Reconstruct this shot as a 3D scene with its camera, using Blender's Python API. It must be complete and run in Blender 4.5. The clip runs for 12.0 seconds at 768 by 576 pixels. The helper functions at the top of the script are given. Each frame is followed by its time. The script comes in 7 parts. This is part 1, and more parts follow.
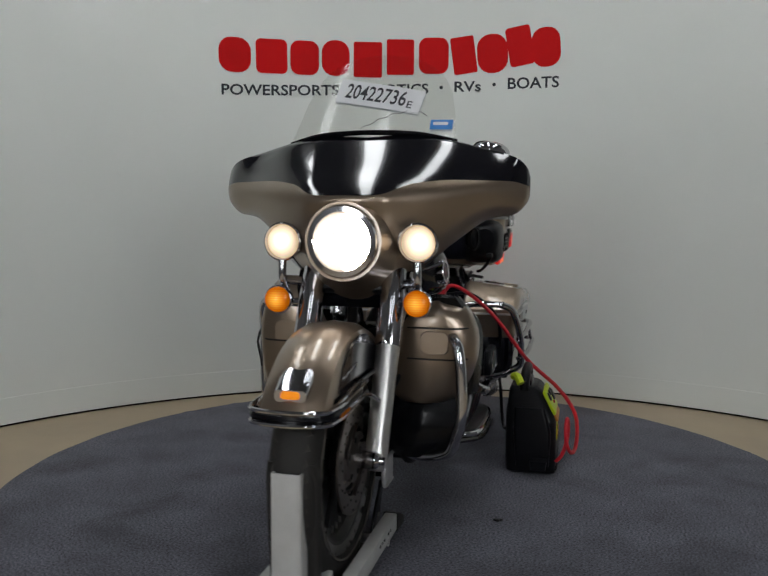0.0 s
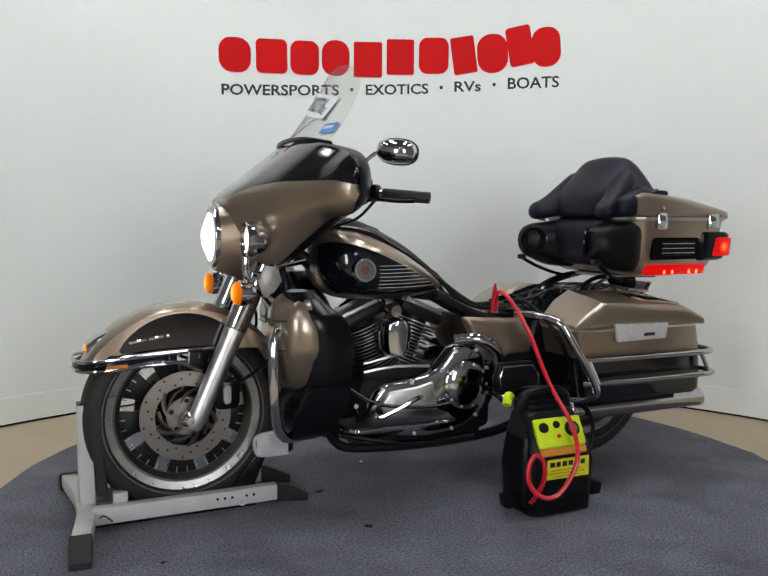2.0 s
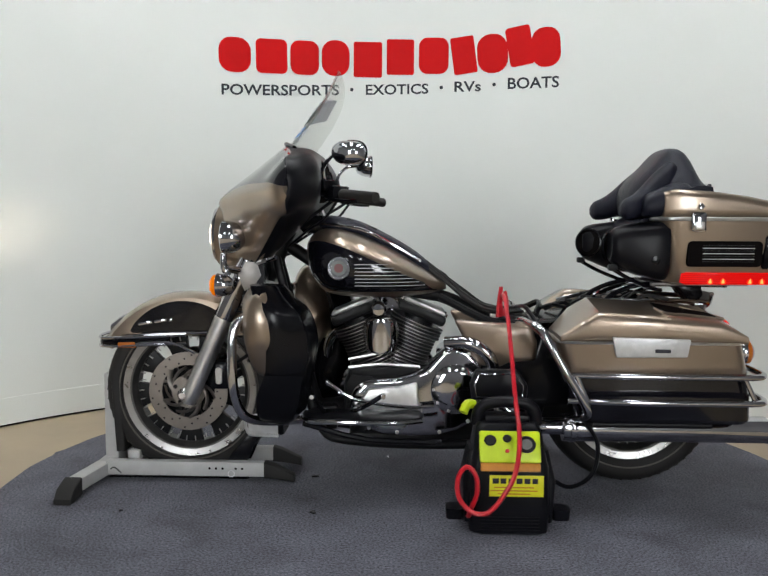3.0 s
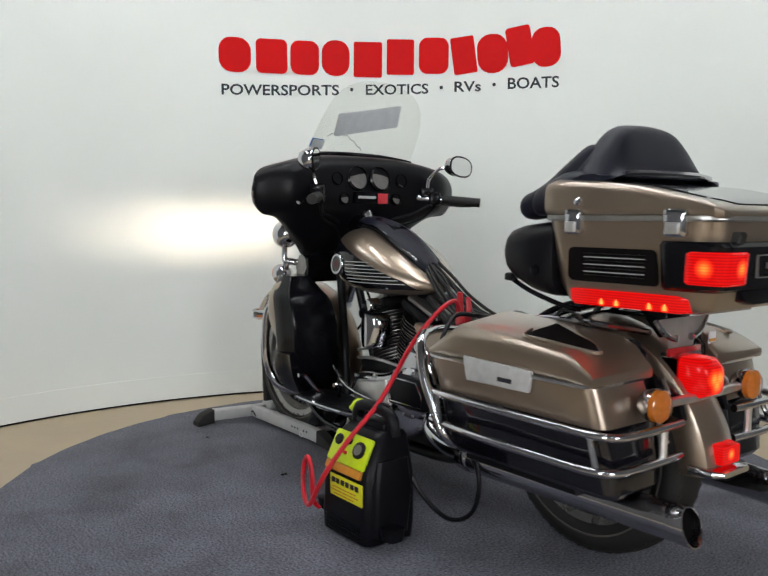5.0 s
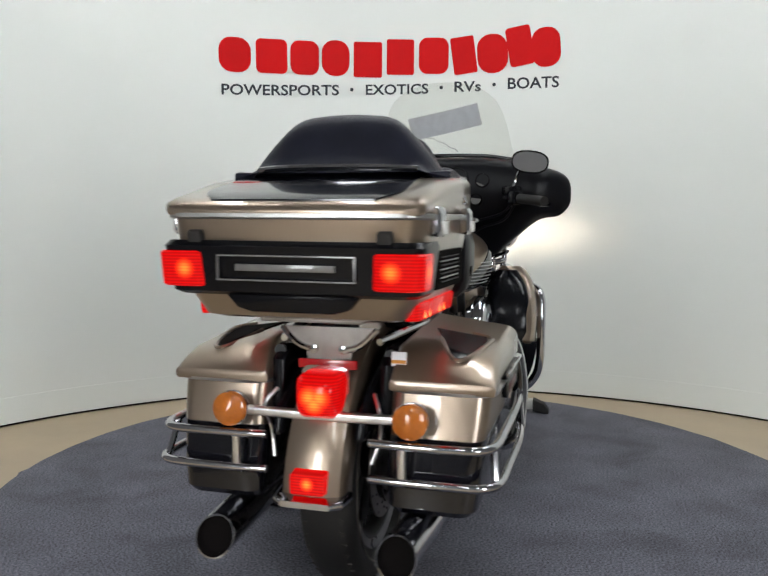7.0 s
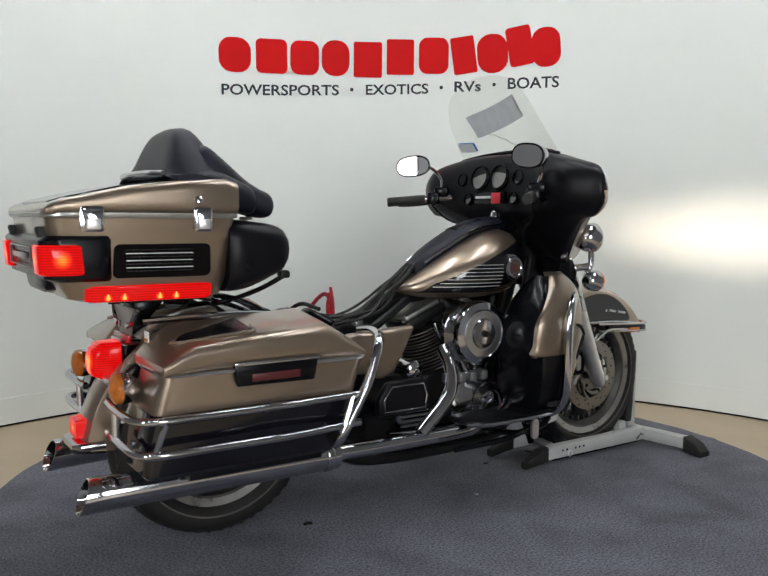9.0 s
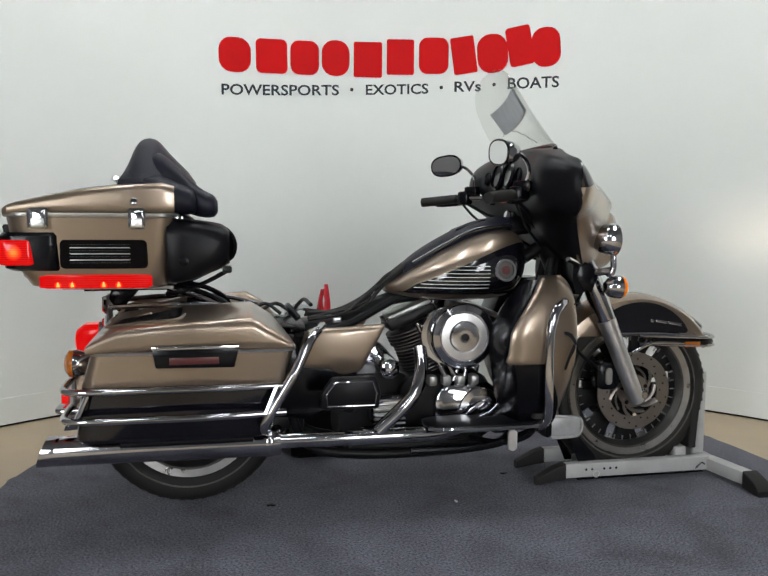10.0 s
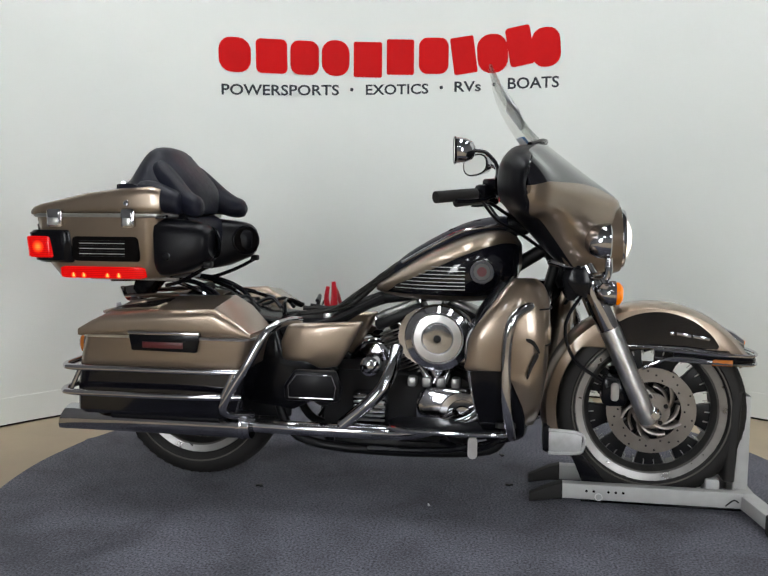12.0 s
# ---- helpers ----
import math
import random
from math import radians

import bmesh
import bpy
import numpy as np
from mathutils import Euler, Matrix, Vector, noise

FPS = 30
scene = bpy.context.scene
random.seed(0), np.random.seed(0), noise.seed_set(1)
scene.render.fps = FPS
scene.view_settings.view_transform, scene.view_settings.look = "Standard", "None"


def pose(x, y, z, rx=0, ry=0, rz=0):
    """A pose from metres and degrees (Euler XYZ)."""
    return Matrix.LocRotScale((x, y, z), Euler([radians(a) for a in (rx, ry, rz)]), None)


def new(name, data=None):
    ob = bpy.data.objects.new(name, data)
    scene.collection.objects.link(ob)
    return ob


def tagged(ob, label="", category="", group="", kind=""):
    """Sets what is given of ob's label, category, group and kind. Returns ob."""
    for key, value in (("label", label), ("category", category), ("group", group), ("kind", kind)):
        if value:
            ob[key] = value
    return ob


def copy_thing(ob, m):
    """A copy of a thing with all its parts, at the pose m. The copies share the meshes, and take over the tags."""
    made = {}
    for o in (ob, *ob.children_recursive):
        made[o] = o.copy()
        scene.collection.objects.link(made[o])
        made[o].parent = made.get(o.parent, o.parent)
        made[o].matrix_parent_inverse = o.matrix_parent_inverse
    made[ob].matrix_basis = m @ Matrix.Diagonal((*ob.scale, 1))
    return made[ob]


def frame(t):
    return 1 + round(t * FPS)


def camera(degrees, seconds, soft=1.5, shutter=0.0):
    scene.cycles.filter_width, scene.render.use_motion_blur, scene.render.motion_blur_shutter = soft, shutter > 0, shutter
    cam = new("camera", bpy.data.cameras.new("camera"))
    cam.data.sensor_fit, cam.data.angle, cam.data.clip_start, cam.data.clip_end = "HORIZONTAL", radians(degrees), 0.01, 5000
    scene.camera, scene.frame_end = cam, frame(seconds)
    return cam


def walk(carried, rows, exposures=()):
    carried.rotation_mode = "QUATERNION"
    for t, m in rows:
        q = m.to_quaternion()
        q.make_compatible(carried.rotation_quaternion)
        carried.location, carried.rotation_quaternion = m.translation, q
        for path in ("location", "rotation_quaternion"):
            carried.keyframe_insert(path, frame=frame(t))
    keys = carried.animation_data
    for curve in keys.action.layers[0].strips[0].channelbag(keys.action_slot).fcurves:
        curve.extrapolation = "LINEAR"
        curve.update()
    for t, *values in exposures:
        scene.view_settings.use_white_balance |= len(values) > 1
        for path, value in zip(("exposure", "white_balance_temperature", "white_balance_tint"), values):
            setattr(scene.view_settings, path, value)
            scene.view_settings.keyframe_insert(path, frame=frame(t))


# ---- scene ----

# ------------------------------------------------------------ camera and walk
CAM_AT = pose(0.0, -2.875, 0.969, 90 - 5.077, 0, 2.127) @ pose(0, 0, 0, 0, 0, 0.352)
cam = camera(51.8, 12.0, soft=1.5, shutter=0.4)
walk(cam, [(0.0, CAM_AT), (12.0, CAM_AT)],
     exposures=[(0.0, -0.88), (0.4, -0.66), (0.8, -0.24), (1.2, -0.03), (1.6, 0.0), (3.0, 0.0), (6.0, 0.02), (9.0, 0.0), (12.0, 0.0)])

# turn of the platform: seconds, degrees from the room's x axis to the bike's nose
TURN = [(0.0, 257.9), (0.5, 245.5), (1.0, 232.3), (1.5, 219.6), (2.0, 206.5), (2.5, 193.1), (3.0, 180.5), (3.2, 175.7),
        (4.0, 155.5), (4.8, 135.2), (5.0, 129.8), (5.5, 116.5), (6.0, 102.6), (6.5, 89.1), (7.0, 76.6), (7.5, 65.1),
        (7.7, 60.8), (8.5, 45.4), (9.3, 29.8), (9.5, 25.6), (10.0, 13.9), (10.5, 2.3), (11.0, -5.6), (11.5, -7.4),
        (12.0, -7.4)]
BIKE_Y, BIKE_Z = -0.048, -0.0355

# ------------------------------------------------------------ world
world = bpy.data.worlds.new("world")
scene.world = world
world.use_nodes = True
world.node_tree.nodes["Background"].inputs["Color"].default_value = (0.7, 0.75, 0.8, 1)
world.node_tree.nodes["Background"].inputs["Strength"].default_value = 0.05


# ------------------------------------------------------------ materials
def mat(name, color, rough=0.5, metal=0.0, coat=0.0, vary=0.12, scale=14.0, grain=0.0, grain_scale=300.0, rough_vary=0.1,
        emit=None, strength=0.0, second=None, sheen=0.0, spec=0.5):
    """A surface with colour that drifts at a large scale, a fine grain and uneven gloss."""
    m = bpy.data.materials.new(name)
    m.use_nodes = True
    nt = m.node_tree
    b = nt.nodes["Principled BSDF"]
    co = nt.nodes.new("ShaderNodeTexCoord")
    n1 = nt.nodes.new("ShaderNodeTexNoise")
    n1.inputs["Scale"].default_value, n1.inputs["Detail"].default_value = scale, 6
    nt.links.new(co.outputs["Object"], n1.inputs["Vector"])
    mix = nt.nodes.new("ShaderNodeMix")
    mix.data_type = "RGBA"
    lo = tuple(c * (1 - vary) for c in color)
    hi = second or tuple(min(1, c * (1 + vary)) for c in color)
    mix.inputs[6].default_value, mix.inputs[7].default_value = (*lo, 1), (*hi, 1)
    ramp = nt.nodes.new("ShaderNodeMapRange")
    ramp.inputs["From Min"].default_value, ramp.inputs["From Max"].default_value = 0.3, 0.7
    nt.links.new(n1.outputs["Fac"], ramp.inputs["Value"])
    nt.links.new(ramp.outputs["Result"], mix.inputs[0])
    nt.links.new(mix.outputs[2], b.inputs["Base Color"])
    b.inputs["Metallic"].default_value = metal
    b.inputs["Coat Weight"].default_value, b.inputs["Coat Roughness"].default_value = coat, 0.04
    b.inputs["Sheen Weight"].default_value = sheen
    b.inputs["Specular IOR Level"].default_value = spec
    rr = nt.nodes.new("ShaderNodeMapRange")
    rr.inputs["To Min"].default_value, rr.inputs["To Max"].default_value = max(0.02, rough - rough_vary * rough), rough + rough_vary * rough
    nt.links.new(n1.outputs["Fac"], rr.inputs["Value"])
    nt.links.new(rr.outputs["Result"], b.inputs["Roughness"])
    if grain > 0:
        n2 = nt.nodes.new("ShaderNodeTexNoise")
        n2.inputs["Scale"].default_value, n2.inputs["Detail"].default_value = grain_scale, 3
        nt.links.new(co.outputs["Object"], n2.inputs["Vector"])
        bump = nt.nodes.new("ShaderNodeBump")
        bump.inputs["Strength"].default_value, bump.inputs["Distance"].default_value = grain, 0.004
        nt.links.new(n2.outputs["Fac"], bump.inputs["Height"])
        nt.links.new(bump.outputs["Normal"], b.inputs["Normal"])
    if emit:
        b.inputs["Emission Color"].default_value = (*emit, 1)
        b.inputs["Emission Strength"].default_value = strength
    return m


def carpet_material():
    m = mat("carpet", (0.108, 0.109, 0.134), 0.95, vary=0.2, scale=4, grain=0.25, grain_scale=600, spec=0.1, sheen=0.1)
    nt = m.node_tree
    b = nt.nodes["Principled BSDF"]
    co = [n for n in nt.nodes if n.type == "TEX_COORD"][0]
    old = b.inputs["Base Color"].links[0].from_socket
    # fine loops, lighter and darker yarn
    fine = nt.nodes.new("ShaderNodeTexNoise")
    fine.inputs["Scale"].default_value, fine.inputs["Detail"].default_value = 140, 8
    nt.links.new(co.outputs["Object"], fine.inputs["Vector"])
    r1 = nt.nodes.new("ShaderNodeMapRange")
    r1.inputs["From Min"].default_value, r1.inputs["From Max"].default_value = 0.3, 0.7
    r1.inputs["To Min"].default_value, r1.inputs["To Max"].default_value = 0.25, 1.80
    nt.links.new(fine.outputs["Fac"], r1.inputs["Value"])
    # worn dark oil stains
    st = nt.nodes.new("ShaderNodeTexNoise")
    st.inputs["Scale"].default_value, st.inputs["Detail"].default_value, st.inputs["Distortion"].default_value = 3.2, 5, 0.6
    nt.links.new(co.outputs["Object"], st.inputs["Vector"])
    r2 = nt.nodes.new("ShaderNodeMapRange")
    r2.inputs["From Min"].default_value, r2.inputs["From Max"].default_value = 0.50, 0.70
    r2.inputs["To Min"].default_value, r2.inputs["To Max"].default_value = 1.06, 0.68
    nt.links.new(st.outputs["Fac"], r2.inputs["Value"])
    mul = nt.nodes.new("ShaderNodeMath")
    mul.operation = "MULTIPLY"
    nt.links.new(r1.outputs["Result"], mul.inputs[0])
    nt.links.new(r2.outputs["Result"], mul.inputs[1])
    vm = nt.nodes.new("ShaderNodeVectorMath")
    vm.operation = "SCALE"
    nt.links.new(old, vm.inputs[0])
    nt.links.new(mul.outputs["Value"], vm.inputs["Scale"])
    nt.links.new(vm.outputs["Vector"], b.inputs["Base Color"])
    return m


def clear_material(name, tint, gloss=1.0, rough=0.03):
    """Thin clear sheet: lets light through, and mirrors at a grazing view."""
    m = bpy.data.materials.new(name)
    m.use_nodes = True
    nt = m.node_tree
    out = nt.nodes["Material Output"]
    nt.nodes.remove(nt.nodes["Principled BSDF"])
    tr, gl, mx = nt.nodes.new("ShaderNodeBsdfTransparent"), nt.nodes.new("ShaderNodeBsdfGlossy"), nt.nodes.new("ShaderNodeMixShader")
    fr = nt.nodes.new("ShaderNodeLayerWeight")
    fr.inputs["Blend"].default_value = 0.5
    pw, ad = nt.nodes.new("ShaderNodeMath"), nt.nodes.new("ShaderNodeMath")
    pw.operation, ad.operation = "POWER", "MULTIPLY_ADD"
    pw.inputs[1].default_value, ad.inputs[1].default_value, ad.inputs[2].default_value = 4.0, 0.35, 0.025
    nt.links.new(fr.outputs["Facing"], pw.inputs[0])
    nt.links.new(pw.outputs["Value"], ad.inputs[0])
    tr.inputs["Color"].default_value = (*tint, 1)
    gl.inputs["Roughness"].default_value = rough
    gl.inputs["Color"].default_value = (gloss, gloss, gloss, 1)
    nt.links.new(ad.outputs["Value"], mx.inputs[0])
    nt.links.new(tr.outputs["BSDF"], mx.inputs[1])
    nt.links.new(gl.outputs["BSDF"], mx.inputs[2])
    nt.links.new(mx.outputs["Shader"], out.inputs["Surface"])
    return m


def lit_lens(name, color, bulbs, core, edge, reach, lo, hi, rough=0.15):
    """A lit lens that glows strongest near its bulbs (places in the bike's space, mirrored left and right)."""
    m = mat(name, color, rough, coat=0.08, vary=0.05, scale=60, emit=edge, strength=lo, spec=0.2)
    nt = m.node_tree
    b = nt.nodes["Principled BSDF"]
    co = [n for n in nt.nodes if n.type == "TEX_COORD"][0]
    ab = nt.nodes.new("ShaderNodeVectorMath")
    ab.operation = "MULTIPLY"
    sep, cmb, av = nt.nodes.new("ShaderNodeSeparateXYZ"), nt.nodes.new("ShaderNodeCombineXYZ"), nt.nodes.new("ShaderNodeMath")
    av.operation = "ABSOLUTE"
    nt.links.new(co.outputs["Object"], sep.inputs[0])
    nt.links.new(sep.outputs["Y"], av.inputs[0])
    nt.links.new(sep.outputs["X"], cmb.inputs[0])
    nt.links.new(av.outputs["Value"], cmb.inputs[1])
    nt.links.new(sep.outputs["Z"], cmb.inputs[2])
    near = None
    for p in bulbs:
        d = nt.nodes.new("ShaderNodeVectorMath")
        d.operation = "DISTANCE"
        d.inputs[1].default_value = p
        nt.links.new(cmb.outputs["Vector"], d.inputs[0])
        if near is None:
            near = d.outputs["Value"]
        else:
            mn = nt.nodes.new("ShaderNodeMath")
            mn.operation = "MINIMUM"
            nt.links.new(near, mn.inputs[0])
            nt.links.new(d.outputs["Value"], mn.inputs[1])
            near = mn.outputs["Value"]
    f = nt.nodes.new("ShaderNodeMapRange")
    f.interpolation_type = "SMOOTHSTEP"
    f.inputs["From Min"].default_value, f.inputs["From Max"].default_value = 0.0, reach
    f.inputs["To Min"].default_value, f.inputs["To Max"].default_value = 1.0, 0.0
    nt.links.new(near, f.inputs["Value"])
    # moulded ribs of the lens break the glow
    wv = nt.nodes.new("ShaderNodeTexWave")
    wv.bands_direction = "Z"
    wv.inputs["Scale"].default_value, wv.inputs["Distortion"].default_value = 48.0, 0.4
    nt.links.new(co.outputs["Object"], wv.inputs["Vector"])
    wr = nt.nodes.new("ShaderNodeMapRange")
    wr.inputs["To Min"].default_value, wr.inputs["To Max"].default_value = 0.72, 1.15
    nt.links.new(wv.outputs["Fac"], wr.inputs["Value"])
    st = nt.nodes.new("ShaderNodeMapRange")
    st.inputs["To Min"].default_value, st.inputs["To Max"].default_value = lo, hi
    nt.links.new(f.outputs["Result"], st.inputs["Value"])
    mu = nt.nodes.new("ShaderNodeMath")
    mu.operation = "MULTIPLY"
    nt.links.new(st.outputs["Result"], mu.inputs[0])
    nt.links.new(wr.outputs["Result"], mu.inputs[1])
    nt.links.new(mu.outputs["Value"], b.inputs["Emission Strength"])
    mx = nt.nodes.new("ShaderNodeMix")
    mx.data_type = "RGBA"
    mx.inputs[6].default_value, mx.inputs[7].default_value = (*edge, 1), (*core, 1)
    nt.links.new(f.outputs["Result"], mx.inputs[0])
    nt.links.new(mx.outputs[2], b.inputs["Emission Color"])
    return m


def glowing_glass(name, color, strength):
    """Lit lens glass: glows itself and lets the lamp behind it through."""
    m = bpy.data.materials.new(name)
    m.use_nodes = True
    nt = m.node_tree
    nt.nodes.remove(nt.nodes["Principled BSDF"])
    em, tr, mx = nt.nodes.new("ShaderNodeEmission"), nt.nodes.new("ShaderNodeBsdfTransparent"), nt.nodes.new("ShaderNodeMixShader")
    em.inputs["Color"].default_value, em.inputs["Strength"].default_value = (*color, 1), strength
    mx.inputs[0].default_value = 0.5
    nt.links.new(tr.outputs["BSDF"], mx.inputs[1])
    nt.links.new(em.outputs["Emission"], mx.inputs[2])
    nt.links.new(mx.outputs["Shader"], nt.nodes["Material Output"].inputs["Surface"])
    return m


RED, HOT = (1.0, 0.004, 0.004), (1.0, 0.15, 0.02)
M = dict(
    trunk_lit=lit_lens("trunk_lamp_lens", (0.16, 0.002, 0.002), [(-1.334, 0.222, 0.897), (-1.278, 0.292, 0.897)], HOT, RED, 0.027, 0.62, 2.6),
    tail_lit=lit_lens("tail_lamp_lens", (0.16, 0.002, 0.002), [(-1.160, 0.0, 0.585), (-1.160, 0.012, 0.60)], HOT, RED, 0.032, 0.62, 2.6),
    tip_lit=lit_lens("tip_lamp_lens", (0.16, 0.002, 0.002), [(-1.207, 0.0, 0.415)], HOT, RED, 0.019, 0.62, 2.8),
    strip_lit=lit_lens("strip_lamp_lens", (0.16, 0.002, 0.002), [(-1.165, 0.255, 0.798), (-1.125, 0.257, 0.798), (-1.035, 0.260, 0.798), (-0.992, 0.261, 0.798)], HOT, RED, 0.012, 0.62, 2.8),
    amber_lit=lit_lens("signal_lens_lit", (0.60, 0.14, 0.0), [(0.703, 0.205, 0.768)], (1.0, 0.48, 0.06), (1.0, 0.22, 0.0), 0.042, 0.30, 1.7),
    pass_lit=lit_lens("passing_lens_lit", (0.8, 0.7, 0.55), [(0.655, 0.205, 0.936)], (1.0, 0.86, 0.66), (1.0, 0.66, 0.36), 0.058, 0.55, 4.0),
    wall=mat("wall_paint", (0.785, 0.810, 0.777), 0.62, vary=0.025, scale=1.3, grain=0.12, grain_scale=160),
    ceil=mat("ceiling_paint", (0.10, 0.10, 0.102), 0.8, vary=0.1, scale=2),
    dark_wall=mat("dark_wall_paint", (0.16, 0.16, 0.165), 0.8, vary=0.1, scale=2),
    floor=mat("floor_concrete", (0.46, 0.37, 0.255), 0.55, vary=0.10, scale=2.5, grain=0.1, grain_scale=90),
    carpet=carpet_material(),
    # near-black colour that stands in for shade in gaps and hollows
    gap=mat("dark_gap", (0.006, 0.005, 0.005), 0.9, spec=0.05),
    red_vinyl=mat("red_vinyl", (0.60, 0.002, 0.003), 0.5, vary=0.05, scale=4, spec=0.15),
    black_vinyl=mat("black_vinyl", (0.012, 0.018, 0.025), 0.4, vary=0.05, scale=4),
    gold=mat("pewter_gold_paint", (0.315, 0.246, 0.186), 0.30, metal=0.82, coat=0.9, vary=0.05, scale=5, grain=0.06, grain_scale=2200),
    black=mat("gloss_black_paint", (0.005, 0.005, 0.008), 0.12, coat=0.6, vary=0.1, scale=6, spec=0.35),
    chrome=mat("chrome", (0.52, 0.52, 0.545), 0.09, metal=1.0, vary=0.06, scale=18, rough_vary=0.5),
    satin=mat("satin_steel", (0.78, 0.775, 0.77), 0.34, metal=1.0, vary=0.1, scale=20, grain=0.05, grain_scale=500),
    alloy=mat("cast_alloy", (0.42, 0.42, 0.41), 0.36, metal=0.9, vary=0.12, scale=22, grain=0.1, grain_scale=240),
    dark_alloy=mat("dark_cast_alloy", (0.10, 0.098, 0.095), 0.38, metal=0.8, vary=0.15, scale=22, grain=0.1, grain_scale=240),
    lip=mat("rim_lip_alloy", (0.38, 0.375, 0.37), 0.28, metal=1.0, vary=0.1, scale=22, grain=0.05, grain_scale=400),
    disc=mat("brake_disc_steel", (0.27, 0.245, 0.225), 0.36, metal=0.95, vary=0.1, scale=15, grain=0.05, grain_scale=900),
    engine=mat("engine_black", (0.007, 0.007, 0.008), 0.40, vary=0.2, scale=20, grain=0.1, grain_scale=300, spec=0.25),
    plastic=mat("black_plastic", (0.005, 0.005, 0.007), 0.34, vary=0.15, scale=18, grain=0.06, grain_scale=700, spec=0.18),
    satin_black=mat("satin_black", (0.004, 0.0042, 0.006), 0.24, vary=0.15, scale=12, coat=0.12, spec=0.16),
    vinyl=mat("black_vinyl_upholstery", (0.009, 0.010, 0.019), 0.38, vary=0.25, scale=12, grain=0.3, grain_scale=420, spec=0.22),
    rubber=mat("tyre_rubber", (0.011, 0.010, 0.0095), 0.65, vary=0.2, scale=9, grain=0.2, grain_scale=180),
    grey_rubber=mat("dusty_tread", (0.03, 0.026, 0.024), 0.8, vary=0.25, scale=14, grain=0.25, grain_scale=150),
    whiteline=mat("tyre_white_line", (0.10, 0.09, 0.08), 0.6, vary=0.12, scale=20),
    amber=mat("amber_lens_lit", (0.75, 0.20, 0.0), 0.15, coat=0.6, emit=(1.0, 0.30, 0.01), strength=0.9),
    amber_off=mat("amber_lens", (0.50, 0.14, 0.015), 0.15, coat=0.6, vary=0.15, scale=60),
    red_hot=mat("red_lamp_core", (0.9, 0.2, 0.05), 0.3, emit=(1.0, 0.16, 0.03), strength=3.0),
    red_dim=mat("red_reflector", (0.45, 0.008, 0.012), 0.18, coat=0.6, vary=0.1, scale=40),
    head=glowing_glass("headlamp_lens", (1.0, 0.86, 0.70), 5.0),
    # strong emitter set behind the lens to throw the beam on the wall
    beam=mat("headlamp_burner", (1, 0.9, 0.8), 0.3, emit=(1.0, 0.84, 0.66), strength=760.0),
    lamp=mat("panel_diffuser", (0.9, 0.9, 0.9), 0.6, emit=(0.955, 0.985, 1.005), strength=17.0),
    softbox=mat("panel_cloth", (0.9, 0.9, 0.9), 0.7, emit=(0.955, 0.985, 1.005), strength=13.5),
    dull_red=mat("dull_red", (0.09, 0.012, 0.014), 0.35, vary=0.15, scale=60),
    shield=clear_material("windshield_clear", (0.965, 0.968, 0.955), 0.45, 0.06),
    mirror=mat("mirror_glass", (0.85, 0.85, 0.85), 0.02, metal=1.0, vary=0.01),
    paper=mat("white_paper", (0.75, 0.76, 0.78), 0.6, vary=0.04, scale=20),
    paper_back=mat("paper_back", (0.66, 0.69, 0.73), 0.7, vary=0.06, scale=30),
    ink=mat("black_ink", (0.012, 0.012, 0.02), 0.5),
    blue=mat("blue_sticker", (0.03, 0.22, 0.60), 0.4, vary=0.08, scale=60),
    lime=mat("lime_plastic", (0.56, 0.72, 0.010), 0.4, vary=0.06, scale=30),
    yellow=mat("yellow_label", (0.74, 0.72, 0.02), 0.45, vary=0.05, scale=40),
    orange=mat("orange_label", (0.55, 0.22, 0.02), 0.45, vary=0.1, scale=40),
    red_cable=mat("red_cable", (0.55, 0.012, 0.025), 0.35, vary=0.1, scale=30),
    chock=mat("powder_coat_grey", (0.50, 0.50, 0.49), 0.42, vary=0.08, scale=16, grain=0.08, grain_scale=350),
    plate_grey=mat("brushed_plate", (0.60, 0.60, 0.60), 0.4, metal=0.4, vary=0.12, scale=30),
    bracket=mat("bare_bracket", (0.34, 0.32, 0.30), 0.38, metal=0.4, vary=0.1, scale=25),
    dial=mat("gauge_face", (0.13, 0.125, 0.12), 0.35, coat=0.8, vary=0.15, scale=60),
    red_sw=mat("red_radio_tag", (0.60, 0.03, 0.05), 0.4, vary=0.1, scale=80),
)


# ------------------------------------------------------------ shaping tools
def V(*a):
    return Vector(a)


def spline(pts, n, closed=False):
    """Catmull-Rom through the points, n steps a span."""
    pts = [Vector(p) for p in pts]
    if n <= 1:
        return pts
    k, out = len(pts), []
    for i in range(k if closed else k - 1):
        if closed:
            a, b, c, d = (pts[(i + j - 1) % k] for j in range(4))
        else:
            b, c = pts[i], pts[i + 1]
            a = pts[i - 1] if i else b * 2 - c
            d = pts[i + 2] if i + 2 < k else c * 2 - b
        for s in range(n):
            t = s / n
            out.append(0.5 * ((2 * b) + (c - a) * t + (2 * a - 5 * b + 4 * c - d) * t * t + (3 * b - a - 3 * c + d) * t ** 3))
    if not closed:
        out.append(pts[-1])
    return out


